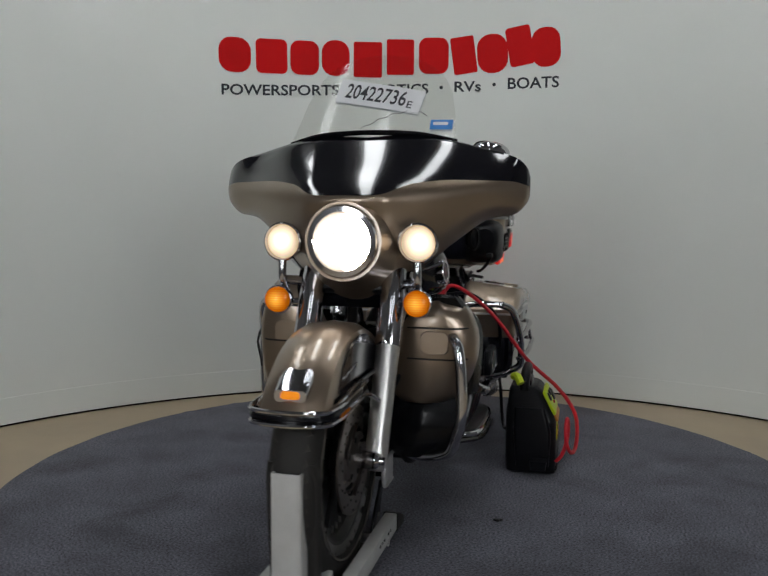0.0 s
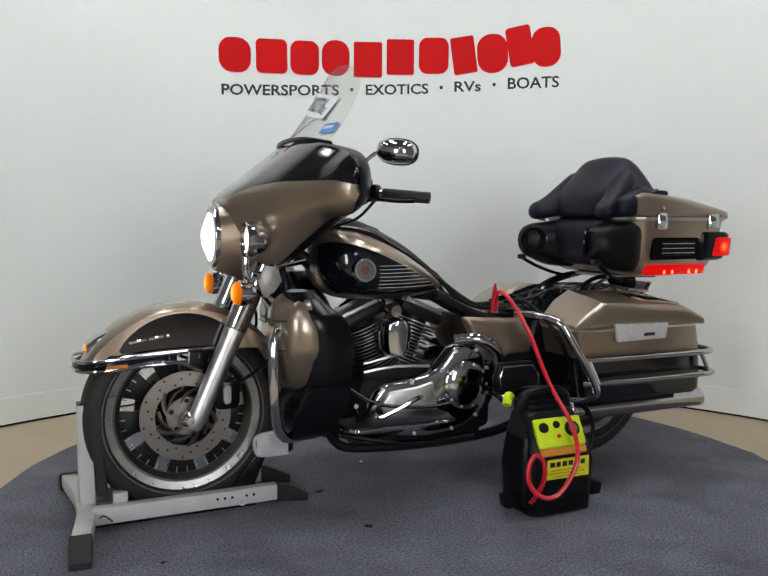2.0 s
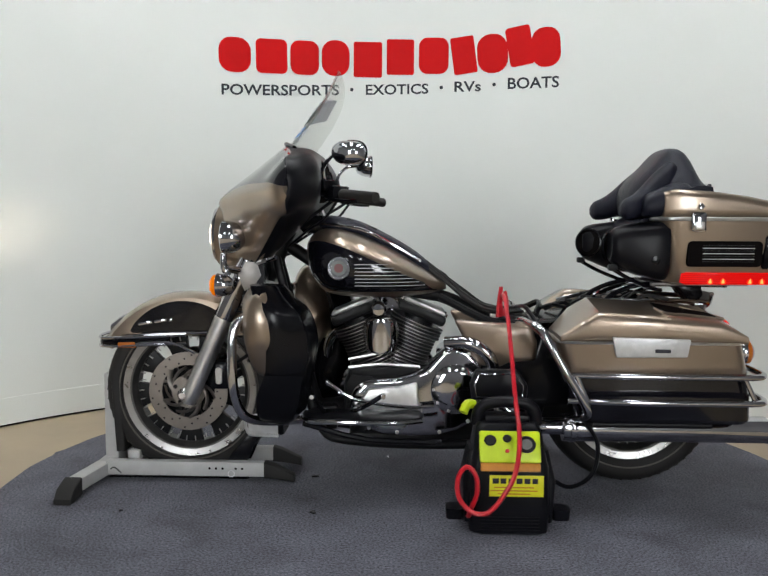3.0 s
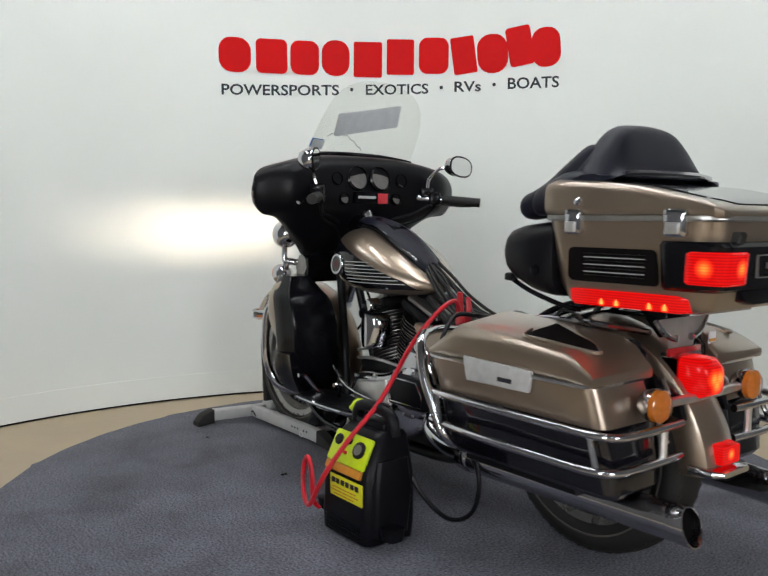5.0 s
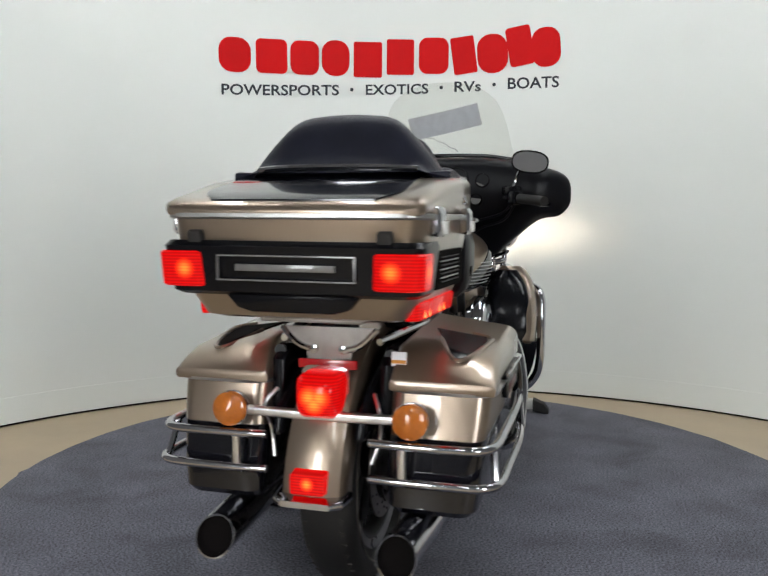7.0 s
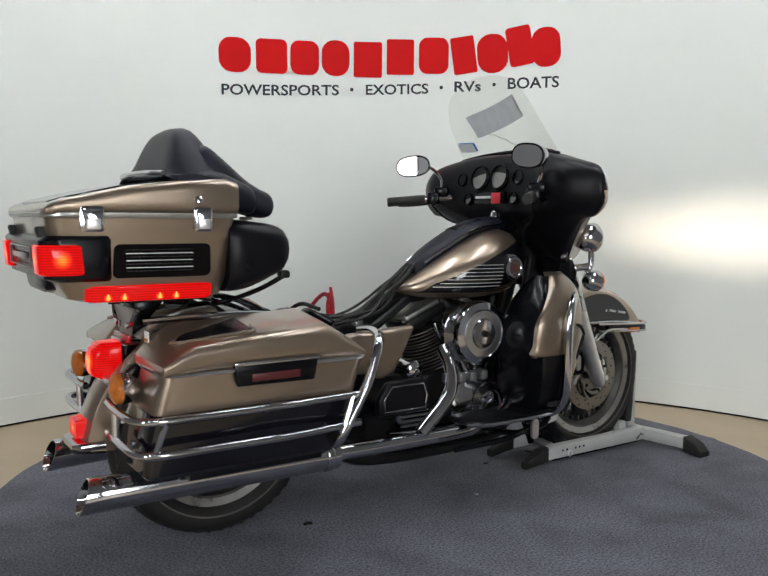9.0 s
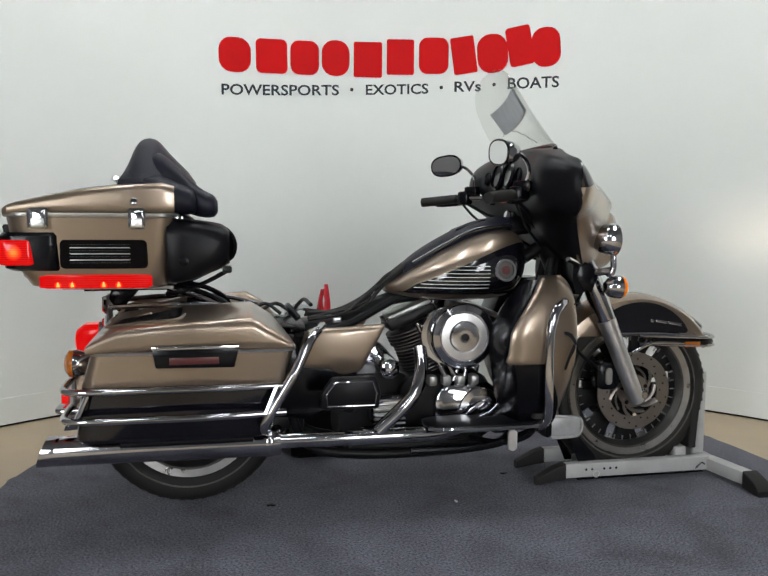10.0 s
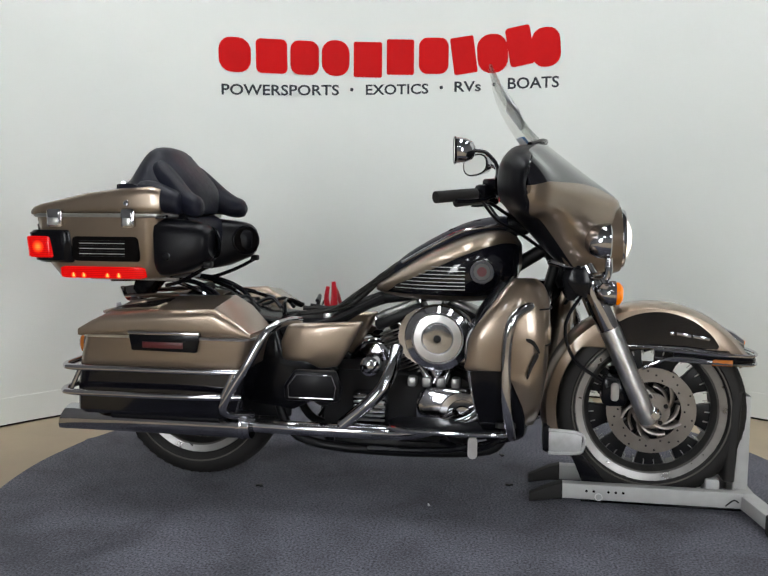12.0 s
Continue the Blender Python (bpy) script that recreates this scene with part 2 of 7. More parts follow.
def grid_faces(bm, rings, closed=True, caps=True):
    vs = [[bm.verts.new(p) for p in r] for r in rings]
    n = len(vs[0])
    for i in range(len(vs) - 1):
        for j in range(n if closed else n - 1):
            k = (j + 1) % n
            bm.faces.new((vs[i][j], vs[i][k], vs[i + 1][k], vs[i + 1][j]))
    if caps and closed:
        bm.faces.new(list(reversed(vs[0])))
        bm.faces.new(vs[-1])
    return vs


def skin(rings, nu=4, nv=3, closed=True, caps=True, bm=None):
    """Smooth surface through rings of points."""
    bm = bm or bmesh.new()
    rs = [spline(r, nv, closed) for r in rings]
    cols = [spline([r[j] for r in rs], nu) for j in range(len(rs[0]))]
    grid_faces(bm, [[c[i] for c in cols] for i in range(len(cols[0]))], closed, caps)
    return bm


def tube(path, r, n=10, steps=4, closed=False, bm=None, flat=1.0):
    """A pipe along a smooth path; r may be one radius or one for each end."""
    bm = bm or bmesh.new()
    pts = spline(path, steps, closed)
    k = len(pts)
    up, rings = None, []
    for i, p in enumerate(pts):
        t = (pts[(i + 1) % k] - pts[i - 1]) if closed else (pts[min(i + 1, k - 1)] - pts[max(i - 1, 0)])
        t.normalize()
        if up is None:
            up = t.orthogonal().normalized()
        up = (up - t * up.dot(t)).normalized()
        side = t.cross(up)
        rad = r if isinstance(r, (int, float)) else r[0] + (r[1] - r[0]) * i / (k - 1)
        rings.append([p + (up * math.cos(a) + side * math.sin(a) * flat) * rad for a in (2 * math.pi * j / n for j in range(n))])
    if closed:
        rings.append(rings[0])
        vs = [[bm.verts.new(p) for p in q] for q in rings[:-1]]
        for i in range(k):
            for j in range(n):
                a, b = vs[i], vs[(i + 1) % k]
                bm.faces.new((a[j], a[(j + 1) % n], b[(j + 1) % n], b[j]))
    else:
        grid_faces(bm, rings)
    return bm


def lathe(profile, at, axis, n=40, bm=None, caps=True):
    """Turn (radius, height) pairs round an axis through at."""
    bm = bm or bmesh.new()
    q = Vector(axis).normalized().to_track_quat("Z", "Y")
    at = Vector(at)
    rings = [[at + q @ Vector((r * math.cos(a), r * math.sin(a), h)) for a in (2 * math.pi * j / n for j in range(n))] for r, h in profile]
    grid_faces(bm, rings, True, caps)
    return bm


def rounded(a0, a1, b0, b1, r, k=5):
    out = []
    r = min(r, (a1 - a0) / 2 - 1e-4, (b1 - b0) / 2 - 1e-4)
    for ca, cb, s in ((a1 - r, b1 - r, 0), (a0 + r, b1 - r, 90), (a0 + r, b0 + r, 180), (a1 - r, b0 + r, 270)):
        for i in range(k):
            t = radians(s + 90 * i / (k - 1))
            out.append((ca + r * math.cos(t), cb + r * math.sin(t)))
    return out


def rloft(axis, secs, k=5, bm=None, steps=1):
    """Rounded boxes stacked along an axis: (place, a0, a1, b0, b1, corner radius)."""
    bm = bm or bmesh.new()
    rings = []
    for pos, a0, a1, b0, b1, r in secs:
        ring = []
        for a, b in rounded(a0, a1, b0, b1, r, k):
            ring.append(V(pos, a, b) if axis == "x" else V(a, pos, b) if axis == "y" else V(a, b, pos))
        rings.append(ring)
    if steps > 1:
        cols = [spline([q[j] for q in rings], steps) for j in range(len(rings[0]))]
        rings = [[c[i] for c in cols] for i in range(len(cols[0]))]
    grid_faces(bm, rings)
    return bm


def prism(poly, a, b, bevel=0.0, axis="y", segs=2, bm=None, smooth=0):
    """A plate: an outline in the plane across the axis, from a to b."""
    out = bm or bmesh.new()
    bm = bmesh.new()
    if smooth:
        poly = [(p.x, p.y) for p in spline([(u, w, 0) for u, w in poly], smooth, True)]

    def put(u, w, h):
        return V(u, h, w) if axis == "y" else V(h, u, w) if axis == "x" else V(u, w, h)
    lo = [bm.verts.new(put(u, w, a)) for u, w in poly]
    hi = [bm.verts.new(put(u, w, b)) for u, w in poly]
    n = len(poly)
    bm.faces.new(lo)
    bm.faces.new(list(reversed(hi)))
    for i in range(n):
        bm.faces.new((lo[i], hi[i], hi[(i + 1) % n], lo[(i + 1) % n]))
    bmesh.ops.recalc_face_normals(bm, faces=bm.faces)
    if bevel > 0:
        rim = [e for e in bm.edges if len(e.link_faces) == 2 and e.calc_face_angle(0) > 0.6]
        bmesh.ops.bevel(bm, geom=rim, offset=bevel, segments=segs, affect="EDGES", profile=0.5, clamp_overlap=True)
    return merge(out, bm)


def merge(into, bm):
    tmp = bpy.data.meshes.new("tmp")
    bm.to_mesh(tmp)
    bm.free()
    into.from_mesh(tmp)
    bpy.data.meshes.remove(tmp)
    return into


def box(c, s, bevel=0.004, m=None, bm=None, segs=2):
    out = bm or bmesh.new()
    b = bmesh.new()
    bmesh.ops.create_cube(b, size=1)
    for v in b.verts:
        v.co = Vector((v.co.x * s[0], v.co.y * s[1], v.co.z * s[2]))
    if bevel > 0:
        bmesh.ops.bevel(b, geom=b.edges[:], offset=min(bevel, min(s) * 0.45), segments=segs, affect="EDGES", profile=0.5)
    b.transform(Matrix.Translation(c) @ (m or Matrix()))
    return merge(out, b)


def ball(c, r, bm=None, sx=1, sy=1, sz=1, n=20):
    out = bm or bmesh.new()
    b = bmesh.new()
    bmesh.ops.create_uvsphere(b, u_segments=n, v_segments=n // 2, radius=r)
    b.transform(Matrix.Translation(c) @ Matrix.Diagonal((sx, sy, sz, 1)))
    return merge(out, b)


def flip(bm, s):
    """Mirror to the other side of the bike for s = -1."""
    if s < 0:
        for v in bm.verts:
            v.co.y = -v.co.y
        bmesh.ops.reverse_faces(bm, faces=bm.faces[:])
    return bm


def part(name, bm, material, parent=None, label="", angle=38, keep=False):
    me = bpy.data.meshes.new(name)
    if not keep:
        bmesh.ops.recalc_face_normals(bm, faces=bm.faces[:])
    bm.to_mesh(me)
    bm.free()
    me.materials.append(M[material] if isinstance(material, str) else material)
    for p in me.polygons:
        p.use_smooth = True
    me.set_sharp_from_angle(angle=radians(angle))
    ob = new(name, me)
    if parent is not None:
        ob.parent = parent
    if label:
        tagged(ob, label)
    return ob


def lettering(text, bold=0.0):
    """A flat mesh of the words, 1 high in its capitals from x = 0, and its width."""
    cu = bpy.data.curves.new("words", "FONT")
    cu.body, cu.resolution_u, cu.offset = text, 3, bold
    ob = bpy.data.objects.new("words", cu)
    scene.collection.objects.link(ob)
    dg = bpy.context.evaluated_depsgraph_get()
    me = bpy.data.meshes.new_from_object(ob.evaluated_get(dg))
    bm = bmesh.new()
    bm.from_mesh(me)
    bpy.data.objects.remove(ob)
    bpy.data.curves.remove(cu)
    bpy.data.meshes.remove(me)
    x0, x1 = min(v.co.x for v in bm.verts), max(v.co.x for v in bm.verts)
    cap = 0.73
    for v in bm.verts:
        v.co = Vector(((v.co.x - x0) / cap, v.co.y / cap, 0))
    return bm, (x1 - x0) / cap


# ------------------------------------------------------------ the room
WALL_C, WALL_R, CEIL = (0.067, -0.868), 2.460, 3.0


def on_wall(deg, z, out=0.0):
    a, r = radians(deg), WALL_R - out
    return V(WALL_C[0] + r * math.sin(a), WALL_C[1] + r * math.cos(a), z)


def wall_strip(a0, a1, z0, z1, inner, thick, n=96):
    bm = bmesh.new()
    rings = []
    for i in range(n + 1):
        d = a0 + (a1 - a0) * i / n
        rings.append([on_wall(d, z0, inner), on_wall(d, z1, inner), on_wall(d, z1, inner - thick), on_wall(d, z0, inner - thick)])
    grid_faces(bm, rings)
    return bm


def room():
    # one floor sheet under everything
    tagged(part("floor", box((0, -2.2, -0.05), (9.0, 9.0, 0.09), 0), "floor"), "tan smooth sealed concrete floor around the platform", "floor", kind="structure")
    tagged(part("wall_curved", wall_strip(-72, 72, 0.006, CEIL, 0, 0.12), "wall", angle=20), "white painted curved studio wall", "wall", kind="structure")
    tagged(part("baseboard", wall_strip(-72, 72, 0.008, 0.130, 0.004, 0.004), "wall", angle=20), "low white painted base strip on the curved wall", "baseboard", kind="structure")
    # dark strip put in as the shade below the wall's foot
    tagged(part("trim", wall_strip(-72, 72, -0.004, 0.007, -0.010, 0.05), "gap", angle=20), "near-black strip coloured as the shade under the curved wall", "trim", kind="structure")
    e = on_wall(72, 0).y + 0.03
    for name, x in (("wall_east", 2.46), ("wall_west", -2.33)):
        tagged(part(name, box((x, (e - 6.2) / 2, CEIL / 2), (0.12, 6.2 + e, CEIL), 0), "dark_wall"), "plain dark painted side wall", "wall", kind="structure")
    tagged(part("wall_south", box((0, -6.26, CEIL / 2), (5.3, 0.12, CEIL), 0), "dark_wall"), "plain dark wall behind the camera", "wall", kind="structure")
    tagged(part("ceiling", box((0, -2.2, CEIL + 0.05), (9.0, 9.0, 0.1), 0), "ceil"), "plain dark ceiling", "ceiling", kind="structure")


def ceiling_lights():
    base = None
    for x, y in ((-0.45, 0.05), (0.45, 0.05), (-1.30, -0.10), (1.30, -0.10), (-0.6, -3.9), (0.6, -3.9)):
        if base is None:
            base = tagged(new("ceiling_light"), "long white strip ceiling light, switched on", "ceiling light", "ceiling lights")
            fr = bmesh.new()
            for sx in (-1, 1):
                box((sx * 0.095, 0, 0), (0.03, 1.47, 0.05), 0.004, bm=fr)
                box((0, sx * 0.72, 0), (0.16, 0.03, 0.05), 0.004, bm=fr)
            part("frame", fr, "chock", base)
            part("diffuser", box((0, 0, -0.004), (0.158, 1.408, 0.02), 0), "lamp", base)
            base.matrix_basis = pose(x, y, CEIL - 0.026)
        else:
            copy_thing(base, pose(x, y, CEIL - 0.026))


def light_panels():
    """Tall lit panels on stands behind the camera; the bike's paint mirrors them."""
    base = None
    for x, y, turn in ((-1.75, -4.3, -22), (1.75, -4.3, 22)):
        m = pose(x, y, 0, 0, 0, turn)
        if base is None:
            base = tagged(new("light_panel"), "tall white studio light panel on a black stand", "studio light", "studio lights")
            fr = bmesh.new()
            for s in (-1, 1):
                box((s * 0.37, 0, 1.45), (0.03, 0.07, 1.66), 0.004, bm=fr)
                box((0, 0, 1.45 + s * 0.815), (0.71, 0.07, 0.03), 0.004, bm=fr)
            part("frame", fr, "plastic", base)
            part("diffuser", box((0, 0.012, 1.45), (0.708, 0.03, 1.598), 0), "softbox", base)
            part("pole", tube([(0, -0.05, 0.02), (0, -0.05, 1.9)], 0.016, 10, 1), "plastic", base)
            for a in (30, 150, 270):
                part("leg", tube([(0, -0.05, 0.35), (0.38 * math.cos(radians(a)), -0.05 + 0.38 * math.sin(radians(a)), 0.006)], 0.011, 8, 1), "plastic", base)
            base.matrix_basis = m
        else:
            copy_thing(base, m)


def bend(bm, deg0, z0, deg1, z1, height, out=0.004, lean=0.0):
    """Lay flat work, 1 high, on the curved wall between two places."""
    xs = [v.co.x for v in bm.verts]
    w = max(xs) - min(xs)
    for v in bm.verts:
        f = v.co.x / w
        v.co = on_wall(deg0 + (deg1 - deg0) * f, z0 + (z1 - z0) * f + v.co.y * height, out + v.co.z)
    return bm


def slab(w, h, r, depth=0.003, lean=0.0, nx=6):
    """Plain rounded shape, centred, leaning by degrees."""
    bm = bmesh.new()
    rim = rounded(-w / 2, w / 2, -h / 2, h / 2, r, 6)
    a = radians(lean)
    pts = [(x * math.cos(a) - y * math.sin(a), x * math.sin(a) + y * math.cos(a)) for x, y in rim]
    lo, hi = [bm.verts.new((x, y, 0)) for x, y in pts], [bm.verts.new((x, y, depth)) for x, y in pts]
    bm.faces.new(hi)
    for i in range(len(pts)):
        j = (i + 1) % len(pts)
        bm.faces.new((lo[i], lo[j], hi[j], hi[i]))
    return bm


def wall_sign():
    sign = tagged(new("wall_sign"), "red block logo over black lettering on the white wall", "wall sign")
    # the name itself stands as plain red shapes: place round the wall, height, width and height in metres, lean
    blocks = [(-24.57, 1.824, 0.172, 0.181, 0.067, 0), (-19.97, 1.830, 0.170, 0.181, 0.029, 1), (-15.78, 1.832, 0.157, 0.181, 0.048, 0),
              (-11.83, 1.838, 0.153, 0.191, 0.067, 0), (-7.69, 1.835, 0.157, 0.191, 0.011, 0), (-3.50, 1.852, 0.151, 0.191, 0.011, 0),
              (0.79, 1.860, 0.164, 0.196, 0.048, 0), (4.64, 1.861, 0.129, 0.200, 0.011, 8), (8.28, 1.867, 0.167, 0.210, 0.076, 4),
              (11.73, 1.902, 0.134, 0.210, 0.019, 10), (14.98, 1.890, 0.153, 0.210, 0.067, 4)]
    for deg, z, w, h, r, lean in blocks:
        bm = slab(w, h, r, 0.003, lean)
        bmesh.ops.subdivide_edges(bm, edges=[e for e in bm.edges if abs(e.verts[0].co.x - e.verts[1].co.x) > 0.05], cuts=3)
        for v in bm.verts:
            v.co = on_wall(deg + math.degrees(v.co.x / WALL_R), z + v.co.y, 0.002 + v.co.z)
        part("red_block", bm, "red_vinyl", sign)
    for text, d0, z0, d1, z1, h in (("POWERSPORTS", -26.27, 1.613, -11.39, 1.640, 0.0573), ("EXOTICS", -7.94, 1.646, 0.15, 1.656, 0.0563),
                                    ("RVs", 3.49, 1.665, 6.88, 1.667, 0.0573), ("BOATS", 10.28, 1.675, 16.68, 1.675, 0.0611)):
        bm, w = lettering(text, 0.018)
        part("lettering", bend(bm, d0, z0, d1, z1, h), "black_vinyl", sign, "black capital lettering")
    for d, z in ((-9.75, 1.671), (1.80, 1.688), (8.55, 1.700)):
        bm = slab(0.019, 0.019, 0.0094, 0.003)
        for v in bm.verts:
            v.co = on_wall(d + math.degrees(v.co.x / WALL_R), z + v.co.y, 0.002 + v.co.z)
        part("dot", bm, "black_vinyl", sign)


def platform():
    """The carpeted turntable, with a slightly frayed rim."""
    bm = bmesh.new()
    n, rings = 240, []
    rim = [1.476 + 0.006 * noise.noise(V(math.cos(a) * 9, math.sin(a) * 9, 0)) + (0.012 if noise.noise(V(math.cos(a) * 20, math.sin(a) * 20, 5)) > 0.45 else 0)
           for a in (2 * math.pi * i / n for i in range(n))]
    for k, z in ((1.0, -0.0035), (1.0, -0.001), (0.997, 0.0)):
        rings.append([V(rim[i] * k * math.cos(2 * math.pi * i / n), rim[i] * k * math.sin(2 * math.pi * i / n), z) for i in range(n)])
    grid_faces(bm, rings)
    ob = new("turntable")
    part("deck", lathe([(1.465, -0.0048), (1.465, -0.0036)], (0, 0, 0), (0, 0, 1), 120), "plastic", ob, "thin black turntable deck")
    part("carpet", bm, "carpet", ob, "worn blue-grey carpet with a frayed rim")
    rng = random.Random(11)
    for x, y, r, m in ((-0.527, -0.176, 0.014, "engine"), (0.098, -0.262, 0.006, "paper"), (0.331, 0.351, 0.013, "engine"), (0.963, 0.370, 0.006, "engine"), (0.366, -0.004, 0.012, "engine")):
        bits = bmesh.new()
        for k in range(3):
            box((x + rng.uniform(-r, r), y + rng.uniform(-r, r) * 0.6, 0.003), (r * rng.uniform(0.8, 1.6), r * rng.uniform(0.5, 0.9), 0.005), 0.001, Matrix.Rotation(rng.uniform(0, 3), 4, "Z"), bm=bits)
        part("loose_scrap", bits, m, ob, "small loose scrap on the carpet")
    return tagged(ob, "round turntable covered in worn blue-grey carpet", "turntable")


room()
ceiling_lights()
light_panels()
wall_sign()
turntable = platform()


# ------------------------------------------------------------ the motorcycle (x to its nose, y to its left, z up)
bike = tagged(new("motorcycle"), "pewter-gold and black touring motorcycle, seat removed, front wheel in a chock", "motorcycle")
FW, RW = V(0.823, 0, 0.362), V(-0.797, 0, 0.3535)
REAR_ARC = V(-0.779, 0, 0.318)   # centre of the rear mudguard's sweep


def wheel(name, c, tyre_r, width, rim_r, discs):
    """Wheel in the xz plane: cast wheel, tyre with a white line, brake discs."""
    w = width / 2
    prof = [(rim_r + 0.004, -w * 0.62), (rim_r + 0.03, -w * 0.9), (tyre_r - 0.055, -w), (tyre_r - 0.028, -w * 0.93), (tyre_r - 0.008, -w * 0.62),
            (tyre_r, 0), (tyre_r - 0.008, w * 0.62), (tyre_r - 0.028, w * 0.93), (tyre_r - 0.055, w), (rim_r + 0.03, w * 0.9), (rim_r + 0.004, w * 0.62)]
    prof = [(p.x, p.y) for p in spline([(a, b, 0) for a, b in prof], 3)]
    prof.append(prof[0])
    tread = part(name, lathe(prof, c, (0, 1, 0), 72, caps=False), "rubber", bike, "worn black tyre with a thin white line on a cast alloy wheel")
    groove = bmesh.new()
    for i in range(54):
        for s in (-1, 1):
            a = radians(i * 360 / 54 + (3 if s > 0 else 0))
            m = Matrix.Translation(c) @ Matrix.Rotation(-a, 4, "Y") @ Matrix.Translation((0, s * w * 0.42, tyre_r - 0.0088)) @ Matrix.Rotation(radians(28 * s), 4, "Z") @ Matrix.Rotation(radians(-s * 10), 4, "X")
            b = bmesh.new()
            bmesh.ops.create_cube(b, size=1)
            b.transform(m @ Matrix.Diagonal((0.020, w * 0.62, 0.006, 1)))
            merge(groove, b)
    tagged(part("tread", groove, "grey_rubber", tread, "dusty tread pattern"), kind="stuff")
    for s in (-1, 1):
        bm = lathe([(tyre_r - 0.064, s * (w * 0.993)), (tyre_r - 0.064, s * (w + 0.002)), (tyre_r - 0.059, s * (w + 0.002)), (tyre_r - 0.059, s * (w * 0.99)), (tyre_r - 0.064, s * (w * 0.993))], c, (0, 1, 0), 72, caps=False)
        part("white_line", bm, "whiteline", tread)
    rimb = lathe([(rim_r - 0.018, -w * 0.70), (rim_r + 0.010, -w * 0.76), (rim_r + 0.012, -w * 0.66), (rim_r - 0.012, -w * 0.5), (rim_r - 0.02, 0), (rim_r - 0.012, w * 0.5),
                  (rim_r + 0.012, w * 0.66), (rim_r + 0.010, w * 0.76), (rim_r - 0.018, w * 0.70), (rim_r - 0.034, w * 0.4), (rim_r - 0.034, -w * 0.4), (rim_r - 0.018, -w * 0.70)], c, (0, 1, 0), 72, caps=False)
    part("rim", rimb, "dark_alloy", tread, "dark cast rim with a polished lip")
    for s in (-1, 1):
        part("rim_lip", lathe([(rim_r - 0.012, s * w * 0.67), (rim_r - 0.011, s * (w * 0.70 + 0.003)), (rim_r + 0.012, s * (w * 0.76 + 0.004)), (rim_r + 0.015, s * w * 0.70), (rim_r - 0.012, s * w * 0.67)], c, (0, 1, 0), 72, caps=False), "lip", tread, "polished rim lip")
    sp = lathe([(0.0, -0.05), (0.045, -0.05), (0.05, -0.02), (0.05, 0.02), (0.045, 0.05), (0.0, 0.05)], c, (0, 1, 0), 28, caps=False)
    for i in range(9):
        a = radians(i * 40 + 8)
        m = Matrix.Translation(c) @ Matrix.Rotation(a, 4, "Y")
        b = prism([(0.03, -0.020), (0.03, 0.020), (rim_r - 0.075, 0.036), (rim_r - 0.028, 0.052), (rim_r - 0.028, -0.052), (rim_r - 0.075, -0.036)], -0.013, 0.013, 0.004)
        b.transform(m)
        merge(sp, b)
    ticks = bmesh.new()
    for i in range(36):
        for s in (-1, 1):
            b = box((rim_r - 0.040, s * 0.0145, 0), (0.024, 0.006, 0.003), 0)
            b.transform(Matrix.Translation(c) @ Matrix.Rotation(radians(i * 10 + 3), 4, "Y"))
            merge(ticks, b)
    tagged(part("rim_rib", ticks, "alloy", tread, "small bare ribs inside the rim"), kind="stuff")
    part("spokes", sp, "engine", tread, "black cast spokes")
    for s in discs:
        y = s * 0.066
        d = bmesh.new()
        n, ro, ri = 96, 0.146, 0.098
        for r0, r1, yy0, yy1 in ((ri, ro, -0.003, 0.003),):
            grid_faces(d, [[c + V(r * math.cos(t), y + yy, r * math.sin(t)) for t in (2 * math.pi * j / n for j in range(n))] for r, yy in ((r0, yy0), (r1, yy0), (r1, yy1), (r0, yy1), (r0, yy0))], True, False)
        for i in range(5):
            a0 = radians(i * 72)
            arm = [c + V((0.045 + 0.058 * f) * math.cos(a0 + 0.9 * f), y, (0.045 + 0.058 * f) * math.sin(a0 + 0.9 * f)) for f in (0, 0.33, 0.66, 1)]
            part("disc_arm", tube(arm, 0.011, 6, 3, flat=0.35), "disc", tread)
            arm = [c + V((0.06 + 0.03 * f) * math.cos(a0 + 0.5 + 1.0 * f), y, (0.06 + 0.03 * f) * math.sin(a0 + 0.5 + 1.0 * f)) for f in (0, 0.33, 0.66, 1)]
            part("disc_arm", tube(arm, 0.008, 6, 3, flat=0.35), "disc", tread)
        part("disc_hub", lathe([(0.03, -0.004), (0.062, -0.004), (0.062, 0.004), (0.03, 0.004)], c + V(0, y, 0), (0, 1, 0), 40), "disc", tread)
        ob = part("brake_disc", d, "disc", tread, "drilled steel brake disc")
        holes = bmesh.new()
        for i in range(30):
            a = radians(i * 12)
            r = (0.108, 0.122, 0.136)[i % 3]
            lathe([(0.0035, -0.0045), (0.0035, 0.0045)], c + V(r * math.cos(a), y, r * math.sin(a)), (0, 1, 0), 8, bm=holes)
        for i in range(5):
            a = radians(i * 72 + 20)
            lathe([(0.008, -0.0065), (0.008, 0.0065)], c + V(0.05 * math.cos(a), y, 0.05 * math.sin(a)), (0, 1, 0), 10, bm=holes)
        tagged(part("disc_hole", holes, "engine", tread, "dark drillings and bolts of the disc"), kind="stuff")
    return tread


fwheel = wheel("front_wheel", FW, 0.320, 0.125, 0.236, (-1, 1))
rwheel = wheel("rear_wheel", RW, 0.318, 0.138, 0.215, (-1, 1))


